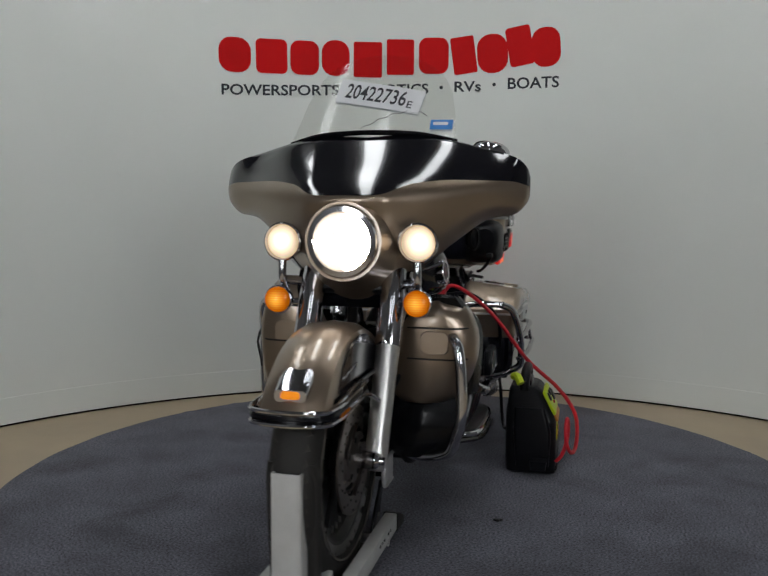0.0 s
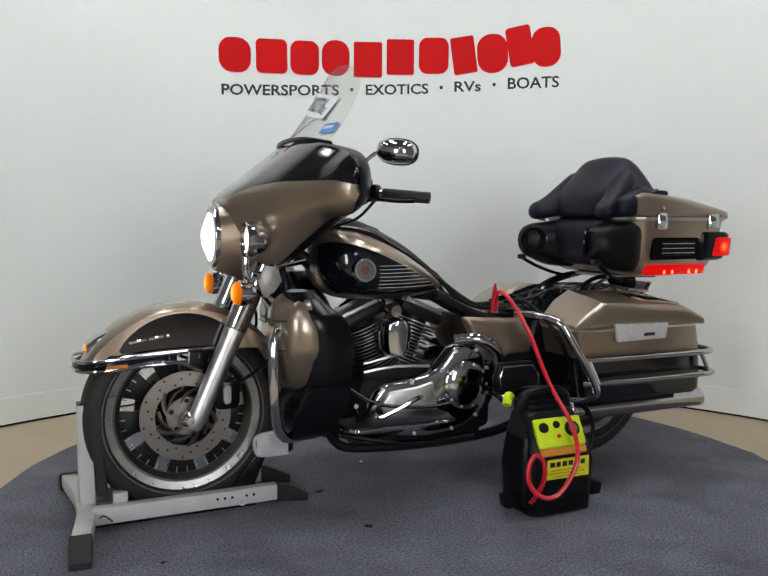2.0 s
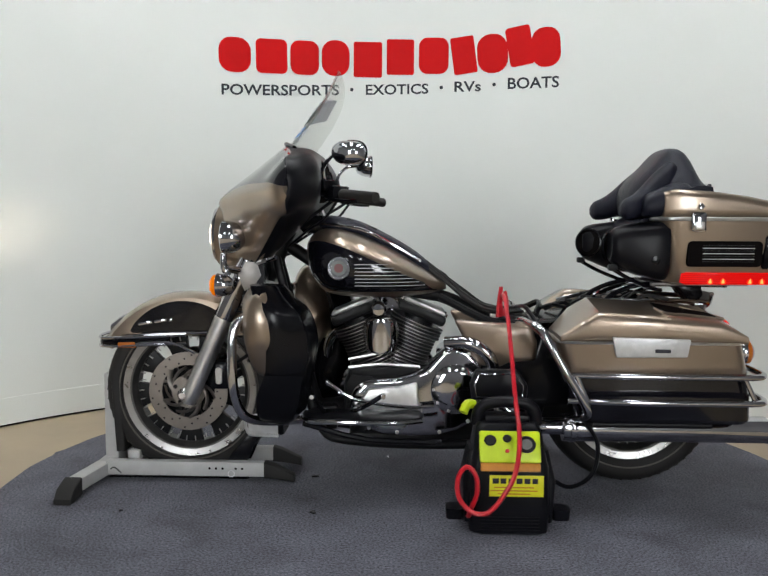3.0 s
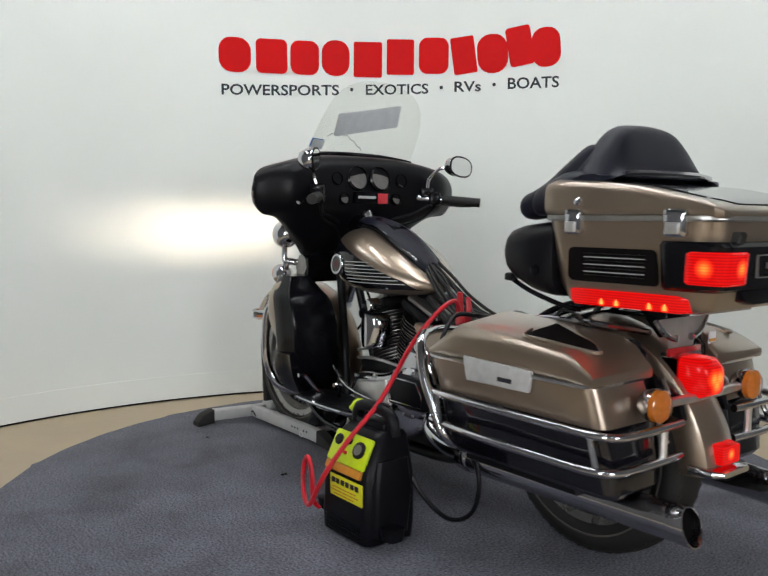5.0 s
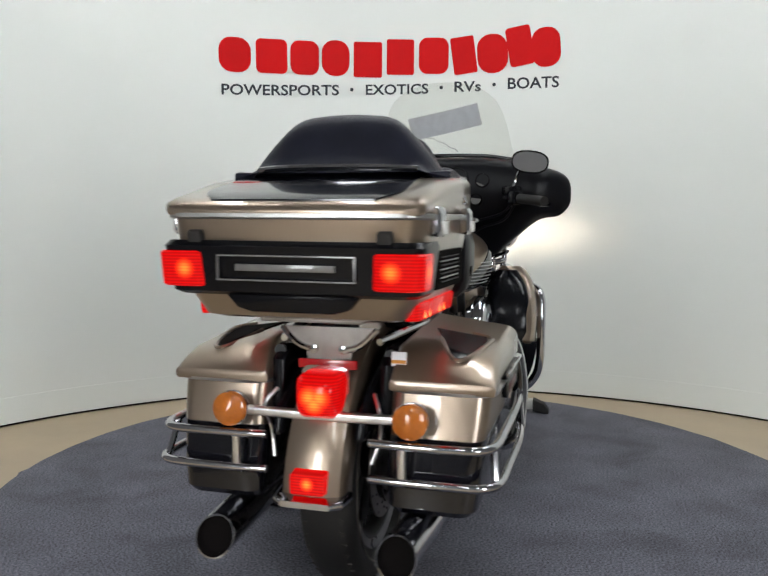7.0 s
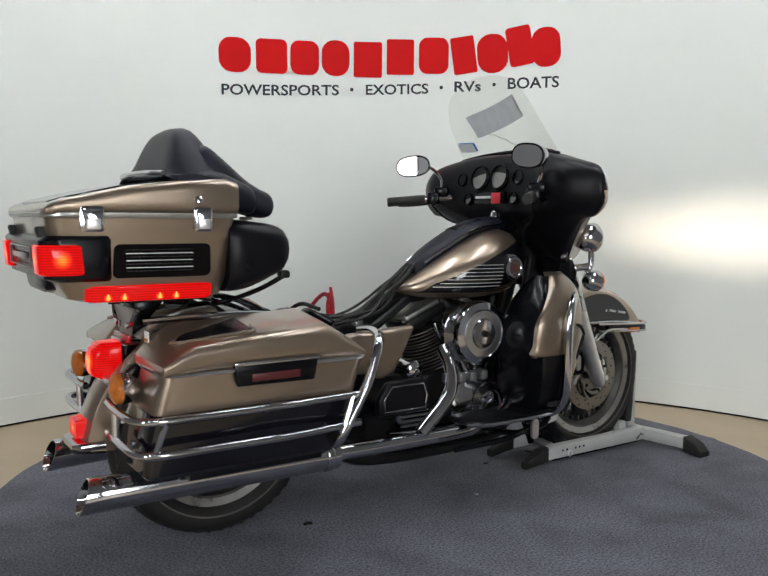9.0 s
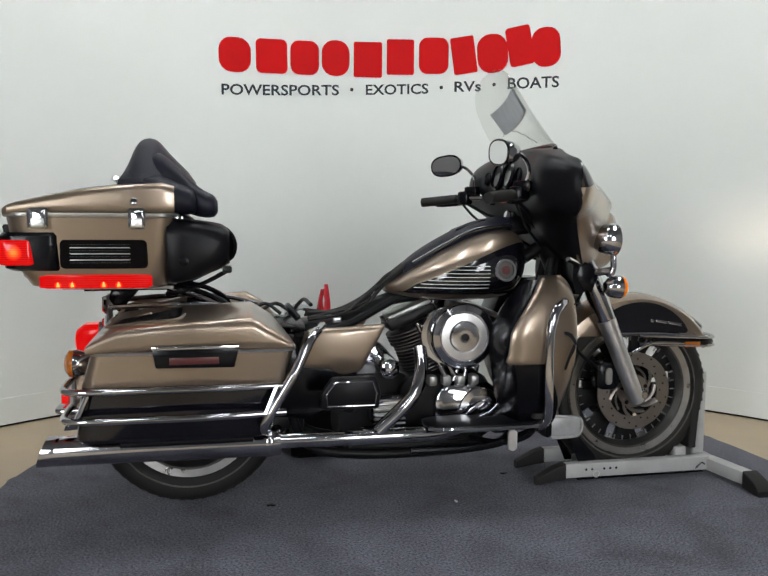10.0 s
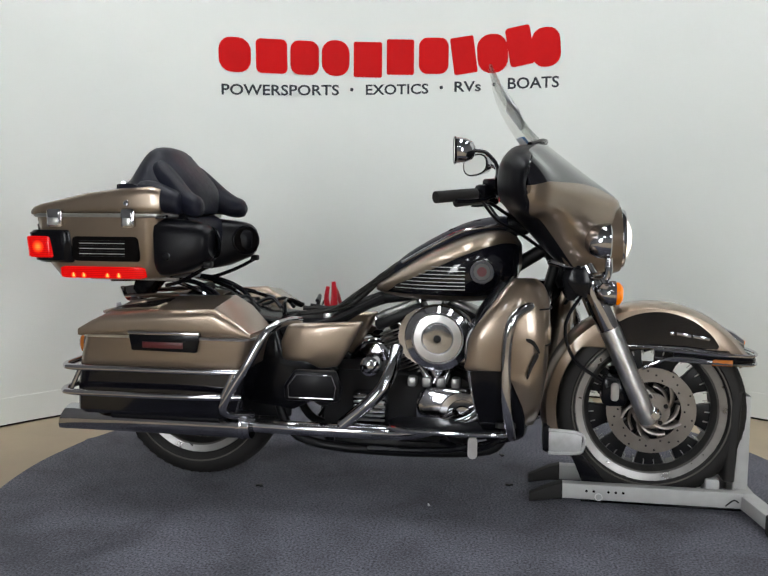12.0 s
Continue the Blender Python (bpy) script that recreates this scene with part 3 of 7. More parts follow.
def fender_sweep(c, r, half, a0, a1, low, n=40, crown=0.05, thick=0.004):
    """Mudguard round a wheel: from angle a0 to a1, sides down to the radius low(angle)."""
    rings = []
    for i in range(n + 1):
        a = radians(a0 + (a1 - a0) * i / n)
        lo = low(math.degrees(a))
        sec = []
        for y, rr in ((-half, lo), (-half, (lo + r - crown) / 2), (-half, r - crown), (-half * 0.90, r - crown * 0.42), (-half * 0.6, r - crown * 0.10), (0, r),
                      (half * 0.6, r - crown * 0.10), (half * 0.90, r - crown * 0.42), (half, r - crown), (half, (lo + r - crown) / 2), (half, lo)):
            sec.append((y, rr))
        outer = [c + V(rr * math.cos(a), y, rr * math.sin(a)) for y, rr in sec]
        inner = [c + V((rr - thick) * math.cos(a), y * (1 - thick / half), (rr - thick) * math.sin(a)) for y, rr in reversed(sec)]
        rings.append(outer + inner)
    bm = bmesh.new()
    grid_faces(bm, rings)
    return bm


def front_low(a):
    s = math.sin(radians(a))
    return max(0.215 if a < 125 else min(0.27, 0.215 + (a - 125) * 0.004), min(0.318, 0.215 / max(s, 0.05)))


def front_end():
    f = part("front_fender", fender_sweep(FW, 0.368, 0.088, 30, 196, front_low), "gold", bike, "pewter-gold front fender with black side panels")
    for s in (-1, 1):
        # black painted side panel with a scripted badge
        bm = bmesh.new()
        rows = []
        for i in range(15):
            a = radians(48 + 74 * i / 14)
            lo = front_low(math.degrees(a)) + 0.004
            hi = 0.338 - 0.030 * abs(i - 7) ** 2 / 49 if i not in (0, 14) else lo + 0.012
            rows.append([FW + V(r * math.cos(a), 0.0895, r * math.sin(a)) for r in (lo, hi)] + [FW + V(r * math.cos(a), 0.086, r * math.sin(a)) for r in (hi, lo)])
        grid_faces(bm, rows)
        part("side_panel", flip(bm, s), "black", f, "gloss black fender side panel")
        bar = bmesh.new()
        for x0, w in ((0.872, 0.012), (0.892, 0.046), (0.945, 0.052)):
            box((x0 + w / 2, 0.0905, 0.632 - (x0 - 0.85) * 0.16), (w, 0.002, 0.010), 0.001, Matrix.Rotation(radians(10), 4, "Y"), bm=bar)
        part("badge", flip(bar, s), "chrome", f, "silver script badge shown as bars")
        # chrome strip and bumper rail
        part("trim_rail", flip(tube([(0.72, 0.096, 0.585), (0.90, 0.098, 0.582), (1.02, 0.099, 0.570), (1.10, 0.090, 0.556)], 0.006, 8), s), "chrome", f)
        part("strut", flip(tube([(0.78, 0.125, 0.515), (0.86, 0.115, 0.548), (0.94, 0.108, 0.548), (1.06, 0.100, 0.538)], 0.006, 8), s), "chrome", f)
        part("side_reflector", flip(rloft("y", [(0.104, 1.002, 1.068, 0.528, 0.552, 0.004), (0.111, 1.004, 1.066, 0.530, 0.550, 0.004)]), s), "amber_off", f, "amber side reflector")
    part("bumper", tube([(0.88, 0.098, 0.560), (1.02, 0.101, 0.552), (1.10, 0.096, 0.547), (1.135, 0.070, 0.545), (1.148, 0, 0.545), (1.135, -0.070, 0.545), (1.10, -0.096, 0.547), (1.02, -0.101, 0.552), (0.88, -0.098, 0.560)], 0.011, 8, 5, flat=1.0), "satin_black", f, "black fender bumper")
    for z, r in ((0.562, 0.0055), (0.532, 0.0055)):
        part("bumper_rail", tube([(0.82, 0.102, z + 0.014), (1.02, 0.107, z + 0.004), (1.11, 0.100, z), (1.146, 0.072, z), (1.158, 0, z), (1.146, -0.072, z), (1.11, -0.100, z), (1.02, -0.107, z + 0.004), (0.82, -0.102, z + 0.014)], r, 8, 5), "chrome", f, "chrome bumper rail")
    lamp = bmesh.new()
    rloft("x", [(1.045, -0.040, 0.040, 0.604, 0.650, 0.016), (1.085, -0.044, 0.044, 0.585, 0.632, 0.018), (1.118, -0.040, 0.040, 0.578, 0.606, 0.012)], bm=lamp)
    part("fender_lamp", lamp, "chrome", f, "chrome fender tip lamp")
    part("lamp_lens", rloft("x", [(1.110, -0.026, 0.026, 0.582, 0.606, 0.008), (1.124, -0.022, 0.022, 0.586, 0.602, 0.008)]), "amber", f, "lit amber fender lamp lens")
    flap = part("mud_flap", rloft("x", [(0.468, -0.085, 0.085, 0.205, 0.300, 0.02), (0.480, -0.088, 0.088, 0.200, 0.305, 0.02), (0.492, -0.085, 0.085, 0.205, 0.300, 0.02)]), "plastic", f, "black fender flap with a metal edge")
    for s in (-1, 1):
        edge = tube([(0.486, 0.092, 0.285), (0.580, 0.094, 0.280), (0.605, 0.094, 0.262), (0.600, 0.094, 0.222), (0.578, 0.094, 0.208), (0.486, 0.092, 0.205)], 0.006, 6, 3)
        box((0.542, 0.093, 0.245), (0.110, 0.004, 0.066), 0.002, bm=edge)
        part("flap_plate", flip(edge, s), "plate_grey", f, "grey metal flap plate")
    # fork
    d = (V(0.600, 0, 0.81) - V(0.800, 0, 0.358)).normalized()
    for s in (-1, 1):
        foot = V(0.800, 0.122, 0.358)
        leg = lathe([(0.020, -0.030), (0.026, -0.024), (0.030, 0.0), (0.031, 0.06), (0.033, 0.26), (0.0345, 0.285), (0.0345, 0.315)], foot, d, 24)
        fork = part("fork_leg", flip(leg, s), "satin", bike, "polished alloy fork leg with chrome cover")
        part("fork_cover", flip(lathe([(0.036, 0.312), (0.038, 0.32), (0.038, 0.50), (0.034, 0.54)], foot, d, 24), s), "chrome", fork, "chrome upper fork cover")
        part("axle_cap", flip(lathe([(0.0, -0.045), (0.018, -0.045), (0.024, -0.03), (0.024, 0.010), (0.016, 0.020), (0.0, 0.022)], (0.823, 0.120, 0.362), (0, 1, 0), 20), s), "chrome", fork)
        cal = bmesh.new()
        rloft("y", [(0.045, 0.660, 0.735, 0.385, 0.475, 0.02), (0.052, 0.655, 0.740, 0.380, 0.480, 0.025), (0.105, 0.655, 0.740, 0.380, 0.480, 0.025), (0.112, 0.665, 0.730, 0.39, 0.47, 0.02)], bm=cal)
        caliper = part("brake_caliper", flip(cal, s), "satin_black", bike, "black brake caliper with a silver cover")
        part("caliper_cover", flip(rloft("y", [(0.111, 0.684, 0.712, 0.398, 0.462, 0.013), (0.116, 0.686, 0.710, 0.40, 0.46, 0.012)]), s), "alloy", caliper)
        part("brake_hose", flip(tube([(0.60, 0.11, 0.78), (0.53, 0.15, 0.66), (0.56, 0.13, 0.54), (0.66, 0.10, 0.46)], 0.006, 6, 4), s), "plastic", bike)
    part("fork_crown", box((0.585, 0, 0.80), (0.06, 0.30, 0.035), 0.012, Matrix.Rotation(radians(-24), 4, "Y")), "engine", bike)
    part("steering_head", lathe([(0.042, -0.02), (0.042, 0.22)], (0.54, 0, 0.80), d, 20), "engine", bike)
    part("axle", lathe([(0.012, -0.15), (0.012, 0.15)], FW, (0, 1, 0), 14), "chrome", bike)


front_end()


# ---- fairing: sections at growing |y|; front outline down from the windshield, then the rider's side up again
FRONT = {0.0: [(0.455, 1.252), (0.60, 1.155), (0.735, 1.066), (0.722, 1.020), (0.712, 0.93), (0.690, 0.862), (0.620, 0.835)],
         0.10: [(0.452, 1.252), (0.595, 1.155), (0.722, 1.068), (0.715, 1.015), (0.700, 0.93), (0.672, 0.862), (0.605, 0.833)],
         0.17: [(0.443, 1.248), (0.575, 1.155), (0.672, 1.078), (0.668, 1.015), (0.640, 0.935), (0.605, 0.875), (0.560, 0.842)],
         0.26: [(0.425, 1.236), (0.530, 1.155), (0.605, 1.085), (0.600, 1.035), (0.572, 0.982), (0.540, 0.945), (0.500, 0.920)],
         0.36: [(0.400, 1.212), (0.470, 1.150), (0.522, 1.095), (0.520, 1.065), (0.500, 1.030), (0.472, 1.010), (0.440, 0.998)],
         0.44: [(0.405, 1.188), (0.436, 1.150), (0.458, 1.104), (0.458, 1.075), (0.445, 1.045), (0.425, 1.026), (0.405, 1.016)],
         0.475: [(0.398, 1.160), (0.412, 1.135), (0.424, 1.102), (0.424, 1.083), (0.418, 1.062), (0.410, 1.052), (0.402, 1.046)],
         0.487: [(0.392, 1.128), (0.398, 1.116), (0.402, 1.100), (0.402, 1.092), (0.400, 1.082), (0.396, 1.076), (0.392, 1.072)]}
BACK = {0.0: [(0.52, 0.86), (0.40, 0.98), (0.335, 1.06), (0.325, 1.16), (0.345, 1.235)],
        0.10: [(0.52, 0.86), (0.39, 0.98), (0.330, 1.06), (0.322, 1.16), (0.345, 1.235)],
        0.17: [(0.49, 0.87), (0.385, 0.98), (0.325, 1.06), (0.318, 1.16), (0.342, 1.232)],
        0.26: [(0.45, 0.930), (0.370, 0.995), (0.318, 1.06), (0.312, 1.16), (0.340, 1.222)],
        0.36: [(0.410, 1.000), (0.352, 1.025), (0.310, 1.07), (0.306, 1.15), (0.335, 1.202)],
        0.44: [(0.386, 1.022), (0.362, 1.042), (0.344, 1.080), (0.342, 1.140), (0.362, 1.178)],
        0.475: [(0.390, 1.050), (0.378, 1.064), (0.368, 1.088), (0.366, 1.126), (0.376, 1.152)],
        0.487: [(0.386, 1.076), (0.383, 1.084), (0.380, 1.096), (0.380, 1.112), (0.383, 1.124)]}


def fairing():
    ys = sorted(FRONT)
    signed = [-y for y in reversed(ys[1:])] + ys
    cols = [[V(x, y, z) for x, z in FRONT[abs(y)]] for y in signed]

    # colour line along the shell, counted in spans of each section: low over the headlamp, high on the wings
    line = {0.0: 2.0, 0.10: 2.0, 0.17: 1.72, 0.26: 1.58, 0.36: 1.62, 0.44: 1.80, 0.475: 1.95, 0.487: 2.0}

    def sheet(lower, n):
        rows = []
        for y, c in zip(signed, cols):
            full = spline(c, 10)
            f0, f1 = (line[abs(y)], 6.0) if lower else (0.0, line[abs(y)])
            row = []
            for i in range(n + 1):
                u = (f0 + (f1 - f0) * i / n) * 10
                k = min(int(u), len(full) - 2)
                row.append(full[k].lerp(full[k + 1], u - k))
            rows.append(row)
        bm = bmesh.new()
        out = [spline([r[j] for r in rows], 5) for j in range(len(rows[0]))]
        ring = [[o[i] for o in out] for i in range(len(out[0]))]
        thick = [[p + V(-0.012, -0.006 * p.y / 0.4, 0) for p in reversed(r)] for r in ring]
        grid_faces(bm, [a + b for a, b in zip(ring, thick)])
        return bm
    top = part("fairing_upper", sheet(False, 12), "black", bike, "gloss black upper half of the batwing fairing", 50)
    part("fairing_lower", sheet(True, 22), "gold", bike, "pewter-gold lower half of the batwing fairing", 50)
    # rider's side
    rows = []
    for y in signed:
        a, b = FRONT[abs(y)], BACK[abs(y)]
        rows.append([V(a[-1][0] - 0.012, y, a[-1][1])] + [V(x, y, z) for x, z in b] + [V(a[0][0] - 0.012, y, a[0][1])])
    bm = bmesh.new()
    rs = [spline(r, 4) for r in rows]
    out = [spline([r[j] for r in rs], 5) for j in range(len(rs[0]))]
    ring = [[o[i] for o in out] for i in range(len(out[0]))]
    thick = [[p + V(0.008, 0, 0) for p in reversed(r)] for r in ring]
    grid_faces(bm, [a + b for a, b in zip(ring, thick)])
    inner = part("inner_fairing", bm, "plastic", bike, "black plastic rider-side fairing panel", 50)
    for y, z, r, m in ((0.065, 1.155, 0.042, "dial"), (-0.045, 1.155, 0.042, "dial"), (0.165, 1.150, 0.022, "dial"), (-0.150, 1.150, 0.024, "dial"), (0.130, 1.075, 0.020, "dial"), (-0.125, 1.075, 0.020, "dial")):
        g = part("gauge", lathe([(r * 1.0, 0.0), (r * 1.18, 0.004), (r * 1.22, 0.016), (r * 1.05, 0.024), (r * 1.0, 0.012)], (0.334, y, z), (-1, 0, 0.22), 32, caps=False), "satin_black", inner, "round instrument with a grey face")
        part("gauge_face", lathe([(0.0, 0.010), (r * 1.02, 0.010), (r * 1.02, 0.013), (0.0, 0.0131)], (0.334, y, z), (-1, 0, 0.22), 28, caps=False), m, inner)
    part("radio", box((0.322, 0.0, 1.082), (0.03, 0.17, 0.045), 0.006), "satin_black", inner, "black radio panel")
    part("radio_display", box((0.306, 0.03, 1.084), (0.004, 0.085, 0.010), 0.001), "plate_grey", inner)
    part("paper_tag", box((0.303, -0.045, 1.080), (0.003, 0.048, 0.040), 0.001), "red_sw", inner, "small red tag on the radio")
    # trim along the windshield foot
    foot = [(0.398, 0.265, 1.236), (0.436, 0.17, 1.254), (0.452, 0.09, 1.260), (0.458, 0, 1.262), (0.452, -0.09, 1.260), (0.436, -0.17, 1.254), (0.398, -0.265, 1.236)]
    part("windshield_trim", tube(foot, 0.009, 8, 5, flat=0.8), "satin_black", top, "black trim along the windshield foot")
    # chrome lip under the fairing
    lip = [(0.47, 0.235, 0.868), (0.58, 0.15, 0.838), (0.66, 0.07, 0.826), (0.68, 0, 0.820), (0.66, -0.07, 0.826), (0.58, -0.15, 0.838), (0.47, -0.235, 0.868)]
    part("lower_trim", tube(lip, 0.011, 8, 5, flat=0.6), "chrome", bike, "chrome trim under the headlamp")
    for s in (-1, 1):
        b = prism([(0.545, 0.845), (0.585, 0.850), (0.612, 0.800), (0.590, 0.745), (0.555, 0.765), (0.530, 0.80)], 0.165, 0.172, 0.002)
        part("lamp_bracket", flip(b, s), "bracket" if s > 0 else "satin_black", bike, "bare metal lamp bracket")
    part("fork_skirt", skin([[V(0.52, y, 0.86), V(0.60, y, 0.83), V(0.575, y, 0.76), V(0.53, y, 0.74)] for y in (-0.17, -0.08, 0.0, 0.08, 0.17)], 3, 2), "satin_black", bike)
    # headlamp
    c = V(0.738, 0, 0.938)
    h = part("headlamp", lathe([(0.098, -0.06), (0.108, -0.02), (0.110, 0.008), (0.104, 0.020), (0.088, 0.022), (0.086, 0.008), (0.086, -0.05)], c, (1, 0, 0), 48, caps=False), "chrome", bike, "round lit headlamp in a chrome ring")
    part("lamp_glow", lathe([(0.0, 0.046), (0.035, 0.042), (0.065, 0.030), (0.085, 0.010), (0.085, 0.006)], c, (1, 0, 0), 40, caps=False), "head", h, "glowing headlamp lens")
    # added behind the lens: dark bowl, strong emitter and plates that shape the beam
    part("lamp_bowl", lathe([(0.087, -0.012), (0.087, -0.150), (0.0, -0.150), (0.0, -0.154), (0.091, -0.154), (0.091, -0.012)], c, (1, 0, 0), 40, caps=False), "gap", h, "unseen dark bowl added to narrow the headlamp beam")
    part("burner", lathe([(0.0, -0.146), (0.078, -0.146), (0.078, -0.142), (0.0, -0.142)], c, (1, 0, 0), 32, caps=False), "beam", h, "glowing lamp burner")
    for k in range(7):
        z = c.z - 0.066 + 0.022 * k
        w = math.sqrt(0.086 ** 2 - (z - c.z) ** 2)
        part("baffle", box((c.x - 0.080, 0, z), (0.100, 2 * w, 0.0012), 0), "gap", h, "unseen dark plate added to flatten the headlamp beam")
    part("headlamp_shroud", lathe([(0.185, -0.135), (0.158, -0.085), (0.136, -0.040), (0.124, -0.008), (0.118, 0.006), (0.110, 0.006)], c, (1, 0, 0.02), 48, caps=False), "gold", h, "pewter-gold headlamp surround")
    for s in (-1, 1):
        c = V(0.640, 0.200, 0.934)
        bm = lathe([(0.0, -0.062), (0.02, -0.060), (0.042, -0.045), (0.054, -0.02), (0.057, 0.004), (0.057, 0.016), (0.052, 0.020), (0.050, 0.010), (0.03, -0.02)], c, (1, 0, 0), 36, caps=False)
        p = part("passing_lamp", flip(bm, s), "chrome", bike, "chrome bullet passing lamp, lit")
        part("passing_lens", flip(lathe([(0.0, 0.014), (0.03, 0.012), (0.050, 0.006), (0.050, 0.0), (0.0, 0.0)], c, (1, 0, 0), 30, caps=False), s), "pass_lit", p, "glowing passing lamp lens")
        part("lamp_stalk", flip(tube([(0.655, 0.200, 0.880), (0.655, 0.200, 0.830), (0.640, 0.195, 0.800)], 0.012, 10, 3), s), "chrome", p)
        part("lamp_bar", flip(tube([(0.645, 0.200, 0.825), (0.600, 0.150, 0.815), (0.585, 0.06, 0.815)], 0.014, 10, 3), s), "chrome", p)
        c = V(0.672, 0.205, 0.768)
        t = part("turn_signal", flip(lathe([(0.0, -0.052), (0.018, -0.050), (0.034, -0.034), (0.040, -0.010), (0.041, 0.006), (0.038, 0.008)], c, (1, 0, 0), 30), s), "chrome", bike, "round amber front turn signal, lit")
        part("signal_lens", flip(lathe([(0.038, 0.006), (0.036, 0.018), (0.024, 0.028), (0.0, 0.031)], c, (1, 0, 0), 30), s), "amber_lit", t, "lit amber lens")
        part("signal_stalk", flip(tube([(0.650, 0.205, 0.795), (0.640, 0.195, 0.815)], 0.012, 8, 2), s), "chrome", t)


def shorten_nose():
    """Draw the nose of the fairing and its headlamp back towards the steering head."""
    for ob in bike.children:
        kind = ob.name.split(".")[0]
        if kind in ("fairing_upper", "fairing_lower", "headlamp", "lower_trim"):
            for q in [ob] + list(ob.children):
                for v in q.data.vertices:
                    if kind == "headlamp":
                        v.co.x -= 0.034
                        v.co.y, v.co.z = v.co.y * 0.94, 0.938 + (v.co.z - 0.938) * 0.94
                    elif v.co.x > 0.45:
                        v.co.x = 0.45 + (v.co.x - 0.45) * 0.87
        if kind == "fairing_lower":
            bm = bmesh.new()
            bm.from_mesh(ob.data)
            inside = [f for f in bm.faces if math.hypot(f.calc_center_median().y, f.calc_center_median().z - 0.938) < 0.098]
            bmesh.ops.delete(bm, geom=inside, context="FACES")
            bm.to_mesh(ob.data)
            bm.free()


fairing()
shorten_nose()


def windshield():
    def edge(z):
        # half width against height
        f = (z - 1.25) / 0.278
        return 0.262 * (1 - 0.18 * f) * math.sqrt(max(0.0, 1 - max(0.0, f) ** 5.0))
    rows = []
    for i in range(19):
        f = 1 - (1 - i / 18) ** 1.6
        z = 1.25 + 0.277 * f
        w = max(edge(z), 0.012)
        rows.append([V(0.450 - 0.24 * f + 0.060 * f * f - 0.75 * (w * k) ** 2, w * k, z) for k in [j / 10 - 1 for j in range(21)]])
    bm = bmesh.new()
    back = [[p + V(-0.0045, 0, -0.001) for p in reversed(r)] for r in rows]
    grid_faces(bm, [a + b for a, b in zip(rows, back)])
    ws = part("windshield", bm, "shield", bike, "clear curved windshield with a paper tag and a crack", 60)
    ws.visible_shadow = False

    def at(y, z, out):
        f = (z - 1.25) / 0.277
        return V(0.450 - 0.24 * f + 0.060 * f * f - 0.75 * y * y + out * 0.85, y, z + out * 0.5)

    def sheet(cy, cz, w, h, lean, out, thick, mname, name, label, inside=False, parent=None):
        a, rows = radians(lean), []
        for i in range(13):
            u = w * (i / 12 - 0.5)
            rows.append([at(cy + u * math.cos(a) - v * math.sin(a), cz + u * math.sin(a) + v * math.cos(a), o) for v, o in ((-h / 2, out), (h / 2, out), (h / 2, out + thick), (-h / 2, out + thick))])
        b = bmesh.new()
        grid_faces(b, rows)
        return part(name, b, mname, parent or ws, label)
    sheet(0.006, 1.386, 0.285, 0.078, -10.5, 0.003, 0.0006, "paper", "lot_tag", "white paper tag with a printed number")
    sheet(0.006, 1.386, 0.285, 0.078, -10.5, -0.0070, 0.0006, "paper_back", "tag_back", "grey back of the paper tag")
    bm, w = lettering("20422736", 0.012)
    words = 0.205
    a = radians(-10.5)
    for v in bm.verts:
        u = -0.112 + v.co.x / w * words
        q = v.co.y * 0.050 - 0.022
        v.co = at(0.006 + u * math.cos(a) - q * math.sin(a), 1.386 + u * math.sin(a) + q * math.cos(a), 0.0068)
    part("tag_number", bm, "ink", ws, "black printed number 20422736")
    bm, w = lettering("E", 0.01)
    for v in bm.verts:
        u, q = 0.100 + v.co.x / w * 0.016, v.co.y * 0.024 - 0.026
        v.co = at(0.006 + u * math.cos(a) - q * math.sin(a), 1.386 + u * math.sin(a) + q * math.cos(a), 0.0068)
    part("tag_letter", bm, "ink", ws)
    sheet(0.215, 1.288, 0.066, 0.032, 1, 0.003, 0.0006, "blue", "sticker", "small blue sticker")
    sheet(0.215, 1.288, 0.066, 0.032, 1, -0.0070, 0.0006, "paper_back", "sticker_back", "")
    sheet(0.212, 1.291, 0.044, 0.010, 1, 0.0040, 0.0004, "paper", "sticker_bar", "pale bars of small print")
    crack = [at(-0.03 + 0.20 * f, 1.275 + 0.055 * math.sin(f * 2.2) + 0.004 * math.sin(f * 30), 0.003) for f in [i / 16 for i in range(17)]]
    part("crack", tube(crack, 0.0010, 5, 1), "ink", ws, "thin dark crack line")


windshield()


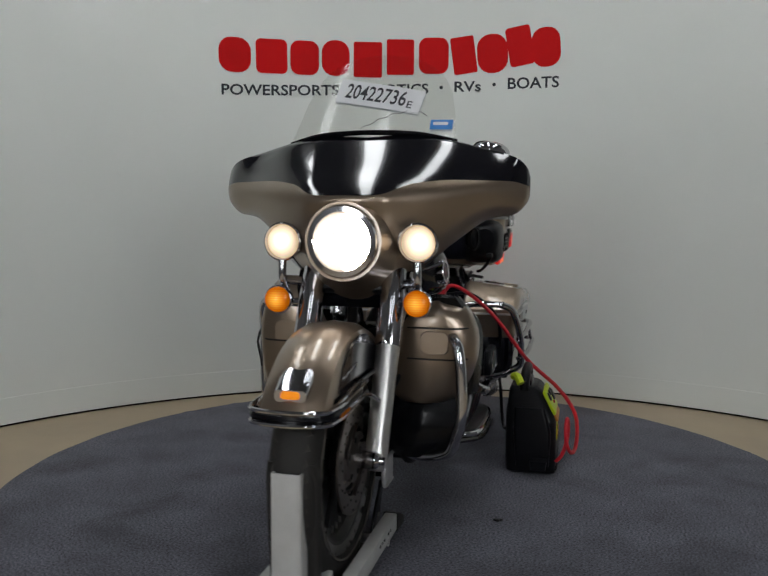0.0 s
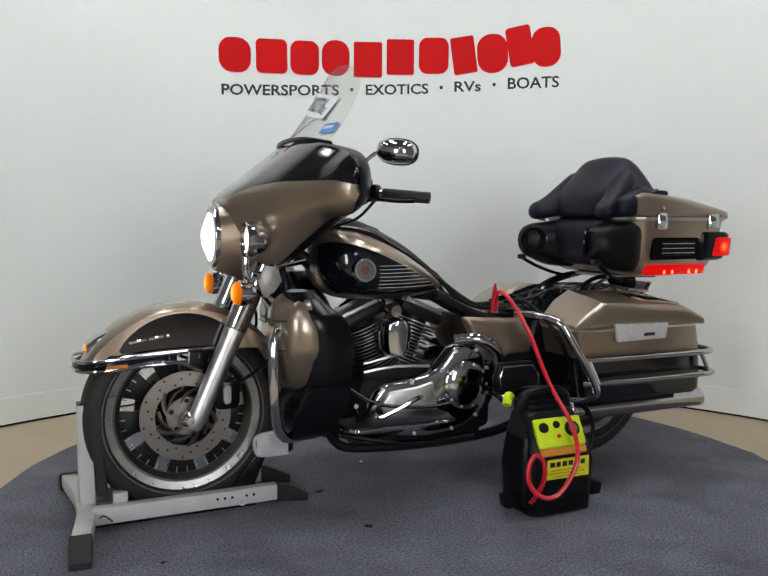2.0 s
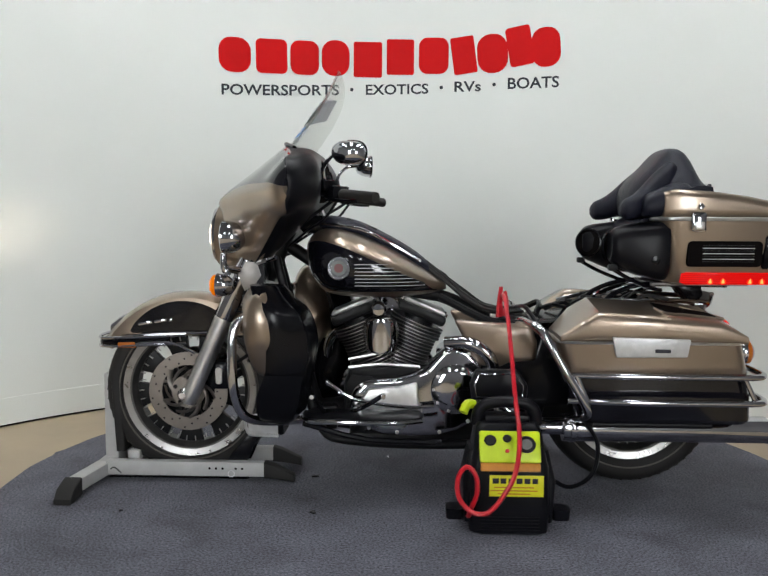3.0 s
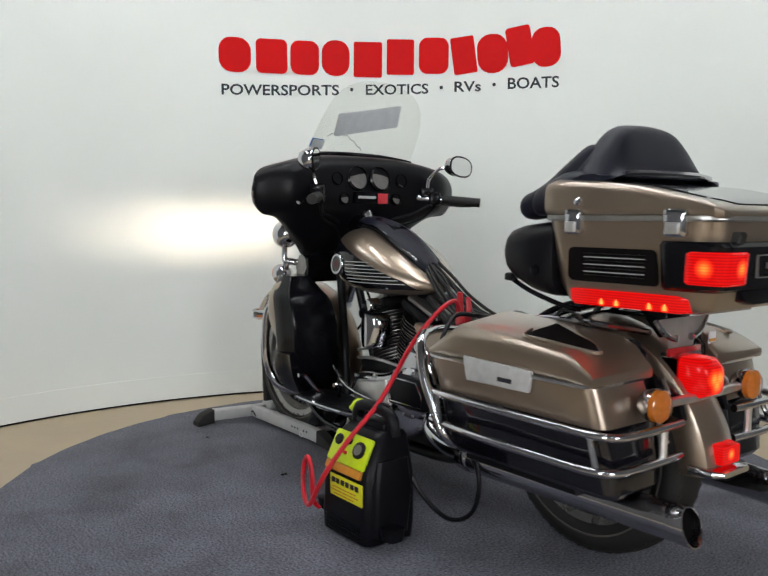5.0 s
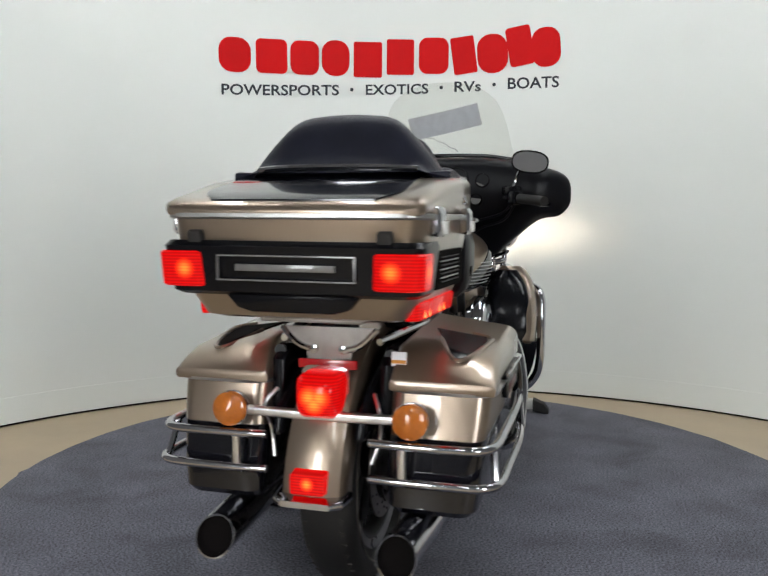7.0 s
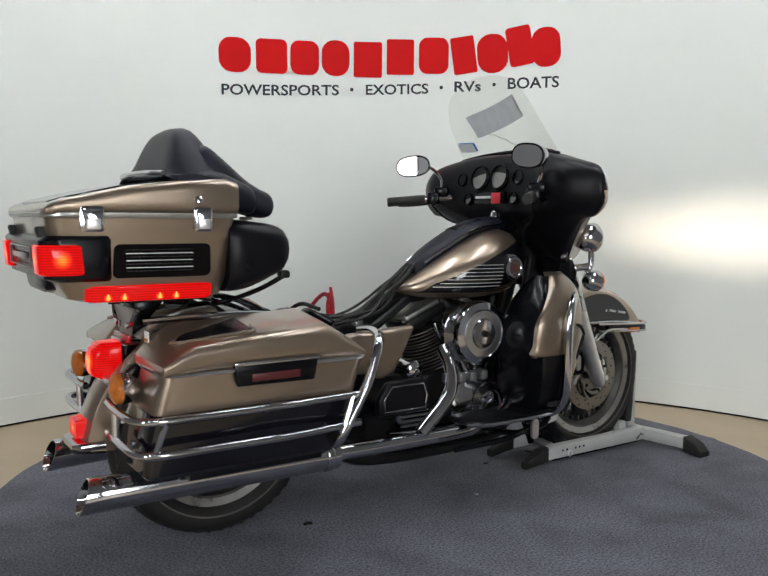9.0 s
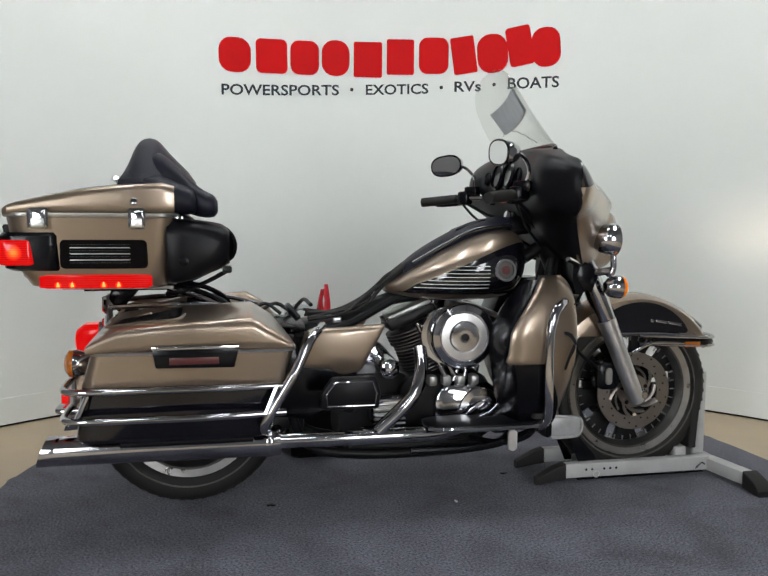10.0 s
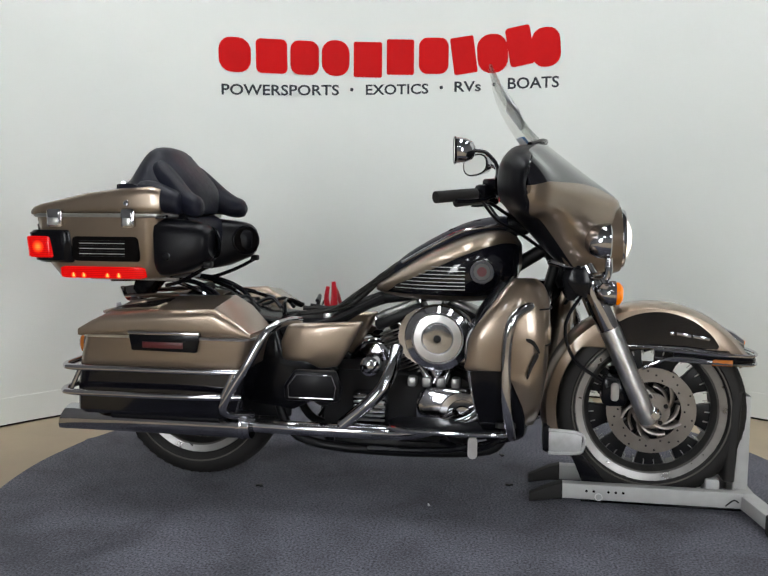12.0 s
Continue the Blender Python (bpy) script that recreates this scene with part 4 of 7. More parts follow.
def controls():
    for s in (-1, 1):
        bar = part("handlebar", flip(tube([(0.46, 0.06, 1.00), (0.42, 0.14, 1.055), (0.36, 0.21, 1.085), (0.28, 0.27, 1.085), (0.19, 0.345, 1.075), (0.125, 0.40, 1.068)], 0.0125, 10, 4), s), "chrome", bike, "chrome handlebar half with grip and mirror")
        part("grip", flip(tube([(0.235, 0.305, 1.080), (0.19, 0.345, 1.075), (0.120, 0.405, 1.067)], 0.0185, 12, 3), s), "rubber", bar, "black rubber grip")
        part("switch_box", flip(box((0.262, 0.284, 1.083), (0.05, 0.05, 0.055), 0.012, Matrix.Rotation(radians(42), 4, "Z")), s), "satin_black", bar)
        part("reservoir", flip(box((0.292, 0.268, 1.112), (0.06, 0.055, 0.034), 0.008, Matrix.Rotation(radians(42), 4, "Z")), s), "satin_black", bar)
        part("lever", flip(tube([(0.292, 0.30, 1.072), (0.265, 0.345, 1.062), (0.215, 0.39, 1.056), (0.185, 0.42, 1.056)], 0.0085, 8, 4, flat=0.6), s), "satin_black", bar)
        part("mirror_stem", flip(tube([(0.295, 0.270, 1.115), (0.300, 0.285, 1.165), (0.268, 0.310, 1.205), (0.235, 0.330, 1.212)], 0.0065, 8, 4), s), "chrome", bar)
        m = pose(0.205 if s > 0 else 0.182, 0.345, 1.212, 0, 0, 0)
        b = bmesh.new()
        rings = []
        for x, k in ((0.052, 0.30), (0.044, 0.66), (0.022, 0.93), (-0.004, 1.0), (-0.010, 0.97)):
            rings.append([V(x + 0.0, 0.066 * k * math.copysign(abs(math.cos(t)) ** 0.8, math.cos(t)), 0.040 * k * math.copysign(abs(math.sin(t)) ** 0.8, math.sin(t)) ) for t in (2 * math.pi * j / 32 for j in range(32))])
        grid_faces(b, rings)
        tilt = Matrix.Rotation(radians(46 if s > 0 else -7), 4, "Z") @ Matrix.Rotation(radians(-6), 4, "X")
        b.transform(m @ tilt)
        mir = part("mirror", flip(b, s), "chrome", bar, "oval chrome mirror")
        b = bmesh.new()
        grid_faces(b, [[V(x, 0.062 * math.copysign(abs(math.cos(t)) ** 0.8, math.cos(t)), 0.036 * math.copysign(abs(math.sin(t)) ** 0.8, math.sin(t))) for t in (2 * math.pi * j / 32 for j in range(32))] for x in (-0.0102, -0.0122)])
        b.transform(m @ tilt)
        part("mirror_glass", flip(b, s), "mirror", bar, "mirror glass")
        b = tube([V(-0.010, 0.065 * math.copysign(abs(math.cos(t)) ** 0.8, math.cos(t)), 0.039 * math.copysign(abs(math.sin(t)) ** 0.8, math.sin(t))) for t in (2 * math.pi * j / 32 for j in range(32))], 0.0038, 6, 1, closed=True)
        b.transform(m @ tilt)
        part("mirror_rim", flip(b, s), "satin_black", bar, "dark rim round the glass")
        part("control_cable", flip(tube([(0.27, 0.27, 1.06), (0.33, 0.22, 1.02), (0.38, 0.12, 0.99), (0.46, 0.07, 0.93)], 0.006, 6, 4), s), "plastic", bar)
        part("control_cable", flip(tube([(0.25, 0.29, 1.065), (0.30, 0.24, 1.00), (0.36, 0.14, 0.965), (0.45, 0.05, 0.90)], 0.005, 6, 4), s), "plastic", bar)


controls()

# ---- tank: (x, half width, bottom, top)
TANK = [(0.385, 0.045, 0.835, 0.915), (0.355, 0.120, 0.770, 0.952), (0.30, 0.180, 0.727, 0.968), (0.20, 0.205, 0.714, 0.950), (0.08, 0.186, 0.714, 0.898),
        (-0.02, 0.135, 0.722, 0.838), (-0.09, 0.080, 0.735, 0.790), (-0.125, 0.030, 0.745, 0.770)]


def tank_section(x):
    pts = spline([(a, b, c) for a, b, c, d in TANK], 12), spline([(a, d, 0) for a, b, c, d in TANK], 12)
    xs = [p.x for p in pts[0]]
    for i in range(len(xs) - 1):
        if xs[i] >= x >= xs[i + 1]:
            f = (xs[i] - x) / max(1e-6, xs[i] - xs[i + 1])
            return tuple(u + (w - u) * f for u, w in ((pts[0][i].y, pts[0][i + 1].y), (pts[0][i].z, pts[0][i + 1].z), (pts[1][i].y, pts[1][i + 1].y)))
    return TANK[-1][1:]


def tank_y(x, z, e=2.5):
    w, lo, hi = tank_section(x)
    zc, h = (lo + hi) / 2 - 0.02, (hi - lo) / 2
    t = min(0.999, abs((z - zc) / (h + 0.02)))
    return w * (1 - t ** e) ** (1 / e)


def tank():
    rings = []
    for i in range(45):
        x = 0.384 - 0.508 * i / 44
        w, lo, hi = tank_section(x)
        zc, h = (lo + hi) / 2, (hi - lo) / 2
        ring = []
        for j in range(48):
            t = 2 * math.pi * j / 48
            cx, sz = math.cos(t), math.sin(t)
            ring.append(V(x, w * math.copysign(abs(cx) ** 0.80, cx), zc + h * math.copysign(abs(sz) ** 0.80, sz)))
        rings.append(ring)
    bm = bmesh.new()
    grid_faces(bm, rings)
    tk = part("fuel_tank", bm, "gold", bike, "pewter-gold teardrop fuel tank with black flank panels")

    def flank(x, z):
        w, lo, hi = tank_section(x)
        zc, h = (lo + hi) / 2, (hi - lo) / 2
        sz = min(0.9999, abs(z - zc) / h) ** (1 / 0.80)
        return w * math.cos(math.asin(sz)) ** 0.80
    for s in (-1, 1):
        rows = []
        for i in range(61):
            f = i / 60
            x = 0.374 - 0.464 * f
            w, bot, top = tank_section(x)
            lo = max(bot + 0.012, 0.742 + 0.006 * f)
            hi = max(lo + 0.002, bot + (top - bot) * (0.83 - 0.34 * f ** 1.2) * min(1, (1 - f) * 9) ** 0.5)
            rows.append([V(x, flank(x, lo + (hi - lo) * k / 12) + 0.004, lo + (hi - lo) * k / 12) for k in range(13)])
        b = bmesh.new()
        back = [[p - V(0, 0.012, 0) for p in reversed(r)] for r in rows]
        grid_faces(b, [a + c for a, c in zip(rows, back)])
        part("flank_panel", flip(b, s), "black", tk, "gloss black tank flank panel with fine gold lines")
        for k in range(7):
            pts = []
            for i in range(9):
                x = 0.20 - (0.245 - 0.022 * k) * i / 8
                z = 0.768 + 0.0125 * k
                pts.append(V(x, flank(x, z) + 0.0046, z))
            part("pinstripe", flip(tube(pts, 0.0014, 4, 1), s), "plate_grey", tk)
        y = flank(0.254, 0.829)
        em = part("emblem", flip(lathe([(0.0, 0.010), (0.028, 0.010), (0.030, 0.013), (0.038, 0.013), (0.041, 0.008), (0.042, -0.012)], (0.254, y + 0.002, 0.829), (0.06, 1, 0.10), 36), s), "chrome", tk, "round chrome tank emblem")
        part("emblem_face", flip(lathe([(0.0, 0.0115), (0.027, 0.0112), (0.027, 0.009)], (0.254, y + 0.002, 0.829), (0.06, 1, 0.10), 30), s), "dark_alloy", tk)
        part("emblem_mark", flip(lathe([(0.010, 0.0122), (0.016, 0.0126), (0.016, 0.011)], (0.254, y + 0.002, 0.829), (0.06, 1, 0.10), 16), s), "dull_red", tk, "dull red emblem mark as a plain ring")
    # dash along the top
    d = part("dash", skin([[V(x, y, z + dz) for y, dz in ((-w, -0.03), (-w * 0.8, 0.0), (0, 0.012), (w * 0.8, 0.0), (w, -0.03), (0, -0.05))] for x, w, z in
                           ((0.335, 0.052, 1.000), (0.28, 0.060, 0.998), (0.19, 0.066, 0.978), (0.08, 0.064, 0.926), (-0.01, 0.055, 0.872), (-0.06, 0.04, 0.832))], 4, 3), "vinyl", bike, "black padded tank console with chrome edge")
    for s in (-1, 1):
        part("dash_edge", flip(tube([(0.33, 0.056, 0.984), (0.19, 0.070, 0.964), (0.08, 0.068, 0.912), (-0.03, 0.052, 0.848)], 0.006, 6, 4), s), "chrome", d)
    part("ignition", lathe([(0.0, 0.03), (0.022, 0.03), (0.026, 0.02), (0.026, -0.01)], (0.345, 0, 1.0), (0.2, 0, 1), 20), "chrome", d)
    part("filler_door", rloft("x", [(0.13, -0.035, 0.035, 0.945, 0.965, 0.008), (0.24, -0.038, 0.038, 0.985, 1.003, 0.008)]), "satin_black", d)
    part("console_front", rloft("x", [(0.33, -0.05, 0.05, 0.94, 1.010, 0.02), (0.40, -0.055, 0.055, 0.95, 1.02, 0.02), (0.42, -0.05, 0.05, 0.97, 1.02, 0.02)]), "satin_black", d)


tank()


def frame_tubes():
    for s in (-1, 1):
        part("frame_tube", flip(tube([(0.50, 0.03, 0.86), (0.42, 0.06, 0.55), (0.34, 0.09, 0.26), (0.20, 0.11, 0.195), (-0.30, 0.12, 0.20), (-0.45, 0.12, 0.30), (-0.47, 0.12, 0.55)], 0.017, 10, 5), s), "engine", bike, "black frame tube")
        part("frame_rail", flip(tube([(-0.10, 0.05, 0.72), (-0.30, 0.10, 0.63), (-0.50, 0.14, 0.61), (-0.80, 0.15, 0.65), (-1.02, 0.14, 0.68)], 0.015, 8, 4), s), "engine", bike, "black rear frame rail")
        part("swingarm", flip(box((-0.62, 0.105, 0.318), (0.40, 0.03, 0.055), 0.01), s), "engine", bike)
        part("shock", flip(lathe([(0.028, 0), (0.028, 0.26)], (-0.78, 0.125, 0.36), (0.25, 0, 1), 16), s), "engine", bike)
    part("backbone", tube([(0.46, 0, 0.90), (0.2, 0, 0.75), (-0.1, 0, 0.72), (-0.3, 0, 0.62)], 0.024, 10, 4), "engine", bike)


frame_tubes()


def engine():
    crank = V(0.070, 0, 0.365)
    e = part("crankcase", rloft("y", [(-0.115, -0.09, 0.235, 0.23, 0.46, 0.07), (-0.10, -0.10, 0.245, 0.22, 0.47, 0.08), (0.10, -0.10, 0.245, 0.22, 0.47, 0.08), (0.115, -0.09, 0.235, 0.23, 0.46, 0.07)]), "engine", bike, "black V-twin crankcase")
    for tilt, off in ((22.5, 0.01), (-22.5, -0.01)):
        a = radians(tilt)
        ax = V(math.sin(a), 0, math.cos(a))
        base = crank + V(0.015, off, 0)
        cyl = bmesh.new()
        lathe([(0.058, 0.06), (0.058, 0.30)], base, ax, 20, bm=cyl)
        q = ax.to_track_quat("Z", "Y")
        fins = []
        for i in range(15):
            h = 0.105 + i * 0.0125
            r = 0.084 if i < 11 else 0.092
            b = bmesh.new()
            bmesh.ops.create_cone(b, cap_ends=True, segments=28, radius1=r, radius2=r, depth=0.0042)
            for v in b.verts:
                v.co.x *= 1.0
                v.co.y *= 1.10
            b.transform(Matrix.Translation(base + ax * h) @ q.to_matrix().to_4x4())
            fins.append(b)
        c = part("cylinder", cyl, "engine", bike, "black finned engine cylinder")
        for b in fins:
            part("cooling_fin", b, "engine", c)
        edge = bmesh.new()
        for i in range(15):
            h = 0.105 + i * 0.0125
            r = 0.0845 if i < 11 else 0.0925
            b = lathe([(r, -0.0012), (r, 0.0012)], (0, 0, 0), (0, 0, 1), 28, caps=False)
            for v in b.verts:
                v.co.y *= 1.10
            b.transform(Matrix.Translation(base + ax * h) @ q.to_matrix().to_4x4())
            merge(edge, b)
        part("fin_edge", edge, "alloy", c, "bare machined fin edges")
        m = Matrix.Translation(base + ax * 0.318) @ q.to_matrix().to_4x4()
        b = box((0, 0, 0), (0.150, 0.185, 0.040), 0.014)
        b.transform(m)
        part("rocker_box", b, "engine", c, "black rocker box")
        b = box((0, 0, 0.026), (0.125, 0.16, 0.022), 0.010)
        b.transform(m)
        part("rocker_cover", b, "alloy", c, "silver rocker cover")
        for k in (-0.045, 0.045):
            for yy in (-0.085, 0.085):
                b = lathe([(0.007, 0.018), (0.007, 0.028), (0.004, 0.029)], (k, yy, 0), (0, 0, 1), 8)
                b.transform(m)
                part("bolt", b, "chrome", c)
        # push rod tubes on the right
        for k in (-0.018, 0.018):
            lo, hi = crank + V(0.035 + k + math.sin(a) * 0.02, -0.135, 0.075), base + ax * 0.300 + V(k * 0.6 - math.sin(a) * 0.03, -0.100, 0)
            part("pushrod_tube", tube([lo, hi], 0.011, 10, 1), "chrome", c, "chrome pushrod tube")
    part("intake", tube([(0.00, -0.02, 0.60), (0.08, -0.03, 0.61), (0.16, -0.02, 0.60)], 0.03, 12, 3), "alloy", bike)
    # air cleaner, right
    ac = part("air_cleaner", lathe([(0.02, -0.07), (0.080, -0.065), (0.094, -0.05), (0.097, -0.015), (0.092, 0.0), (0.074, 0.008), (0.070, 0.003), (0.046, 0.006), (0.042, 0.013), (0.022, 0.015), (0.0, 0.013)], (0.108, -0.205, 0.606), (0, -1, 0), 48), "chrome", bike, "round chrome air cleaner cover")
    part("air_cleaner_ring", lathe([(0.047, 0.006), (0.047, 0.0095), (0.068, 0.0070), (0.068, 0.004)], (0.108, -0.205, 0.606), (0, -1, 0), 48), "satin", ac)
    part("air_cleaner_bolt", lathe([(0.0, 0.022), (0.010, 0.021), (0.012, 0.012)], (0.108, -0.205, 0.606), (0, -1, 0), 16), "engine", ac)
    part("air_cleaner_back", rloft("y", [(-0.145, -0.01, 0.215, 0.52, 0.69, 0.08), (-0.165, -0.01, 0.215, 0.52, 0.69, 0.08)]), "chrome", ac)
    # cam cover, right
    cc = part("cam_cover", lathe([(0.082, -0.02), (0.084, 0.0), (0.078, 0.016), (0.055, 0.018), (0.052, 0.012), (0.034, 0.012), (0.030, 0.018), (0.0, 0.020)], (0.195, -0.135, 0.335), (0, -1, 0), 40), "chrome", bike, "chrome cam cover")
    part("cover_body", rloft("y", [(-0.11, 0.03, 0.27, 0.255, 0.43, 0.06), (-0.135, 0.035, 0.265, 0.26, 0.425, 0.06), (-0.145, 0.05, 0.25, 0.275, 0.41, 0.05)]), "chrome", cc, "chrome engine side cover")
    for i in range(4):
        part("tappet_block", box((0.02 + 0.05 * i, -0.135, 0.445), (0.03, 0.045, 0.035), 0.008), "alloy", cc)
    part("oil_filter", lathe([(0.036, 0), (0.038, 0.01), (0.038, 0.10), (0.03, 0.11)], (0.24, 0.0, 0.30), (1, 0, -0.15), 24), "engine", bike)
    # transmission, right
    tr = part("transmission", rloft("y", [(-0.10, -0.30, -0.06, 0.22, 0.47, 0.03), (0.10, -0.30, -0.06, 0.22, 0.47, 0.03)]), "engine", bike, "black gearbox with a ribbed chrome end cover")
    part("gearbox_cover", rloft("y", [(-0.10, -0.20, -0.06, 0.29, 0.40, 0.03), (-0.125, -0.195, -0.065, 0.295, 0.395, 0.03), (-0.14, -0.18, -0.08, 0.31, 0.38, 0.025)]), "chrome", tr)
    for i in range(6):
        part("cover_rib", box((-0.13, -0.142, 0.302 + i * 0.016), (0.11, 0.012, 0.006), 0.002), "alloy", tr)
    part("starter", lathe([(0.03, 0), (0.034, 0.01), (0.034, 0.12), (0.02, 0.13)], (-0.13, -0.02, 0.49), (0, -1, 0), 20), "chrome", tr)
    # primary cover, left
    pc = bmesh.new()
    prism([(0.20, 0.29), (0.22, 0.36), (0.17, 0.43), (0.05, 0.44), (-0.05, 0.475), (-0.11, 0.545), (-0.20, 0.545), (-0.255, 0.47), (-0.255, 0.36), (-0.21, 0.28), (-0.10, 0.235), (0.10, 0.235)], 0.10, 0.175, 0.022, segs=3, bm=pc, smooth=2)
    p = part("primary_cover", pc, "chrome", bike, "long chrome primary cover")
    part("primary_step", prism([(0.165, 0.315), (0.185, 0.36), (0.15, 0.405), (0.04, 0.415), (-0.02, 0.43), (-0.03, 0.30), (0.03, 0.262), (0.12, 0.262)], 0.172, 0.188, 0.008, segs=3), "satin", p, "satin face of the primary cover")
    for u, w in ((0.20, 0.33), (0.175, 0.415), (0.06, 0.43), (-0.06, 0.465), (-0.115, 0.53), (-0.20, 0.53), (-0.245, 0.46), (-0.245, 0.37), (-0.20, 0.29), (-0.10, 0.25), (0.05, 0.247), (0.15, 0.262)):
        part("bolt", lathe([(0.0065, 0), (0.0065, 0.007), (0.003, 0.008)], (u, 0.172, w), (0, 1, 0), 8), "satin", p)
    part("frame_plate", prism([(-0.05, 0.47), (0.22, 0.47), (0.22, 0.44), (0.10, 0.43), (-0.03, 0.45)], 0.09, 0.12, 0.004), "engine", p)
    part("derby_cover", lathe([(0.086, -0.01), (0.088, 0.008), (0.080, 0.016), (0.05, 0.022), (0.0, 0.024)], (-0.155, 0.175, 0.405), (0, 1, 0), 40), "chrome", p, "round chrome derby cover")
    part("inspection_cover", rloft("y", [(0.17, -0.04, 0.09, 0.29, 0.36, 0.02), (0.184, -0.035, 0.085, 0.295, 0.355, 0.02)]), "satin", p)
    for i in range(10):
        a = radians(i * 36)
        part("bolt", lathe([(0.006, 0), (0.006, 0.006), (0.003, 0.007)], (-0.155 + 0.078 * math.cos(a), 0.186, 0.405 + 0.078 * math.sin(a)), (0, 1, 0), 8), "satin", p)
    # chrome horn cover, left
    h = part("horn_cover", skin([[V(0.110 + u * w, y, z) for u, y in ((-1, 0.100), (-0.95, 0.155), (-0.4, 0.180), (0.4, 0.180), (0.95, 0.155), (1, 0.100))] for z, w in ((0.528, 0.035), (0.540, 0.050), (0.600, 0.056), (0.636, 0.050), (0.650, 0.034))], 4, 3), "chrome", bike, "chrome waterfall horn cover")
    part("horn_cap", lathe([(0.0, 0.018), (0.020, 0.016), (0.026, 0.004), (0.026, -0.03)], (0.118, 0.150, 0.682), (0, 1, 0), 24), "chrome", h)
    part("engine_mount", tube([(0.225, 0.13, 0.470), (0.11, 0.14, 0.485), (-0.03, 0.13, 0.475)], 0.006, 6, 2), "satin", h)
    part("engine_mount", tube([(0.225, 0.13, 0.500), (0.11, 0.14, 0.525)], 0.005, 6, 1), "satin", h)
    part("shift_rod", tube([(0.30, 0.19, 0.43), (0.20, 0.20, 0.37), (0.02, 0.20, 0.345), (-0.08, 0.20, 0.35)], 0.007, 8, 3), "chrome", bike)
    part("oil_pan", box((-0.02, 0, 0.205), (0.50, 0.20, 0.05), 0.02), "engine", bike)
    # black voltage box and lines low at the front
    part("regulator", box((0.30, 0, 0.27), (0.06, 0.14, 0.09), 0.01), "engine", bike)
    for s in (-1, 1):
        for k in range(3):
            part("oil_line", flip(tube([(0.24, 0.09, 0.31 + 0.03 * k), (0.12, 0.125, 0.262 + 0.014 * k), (-0.05, 0.125, 0.258 + 0.01 * k), (-0.22, 0.11, 0.28)], 0.007, 6, 4), s), "satin_black" if k != 1 else "satin", bike)


engine()


def shifted(bm, s):
    """The right-hand leg shield is pushed back from a fall; the left one stands further forward."""
    if s > 0:
        for v in bm.verts:
            v.co.x += 0.125
            v.co.y -= 0.02
    return bm


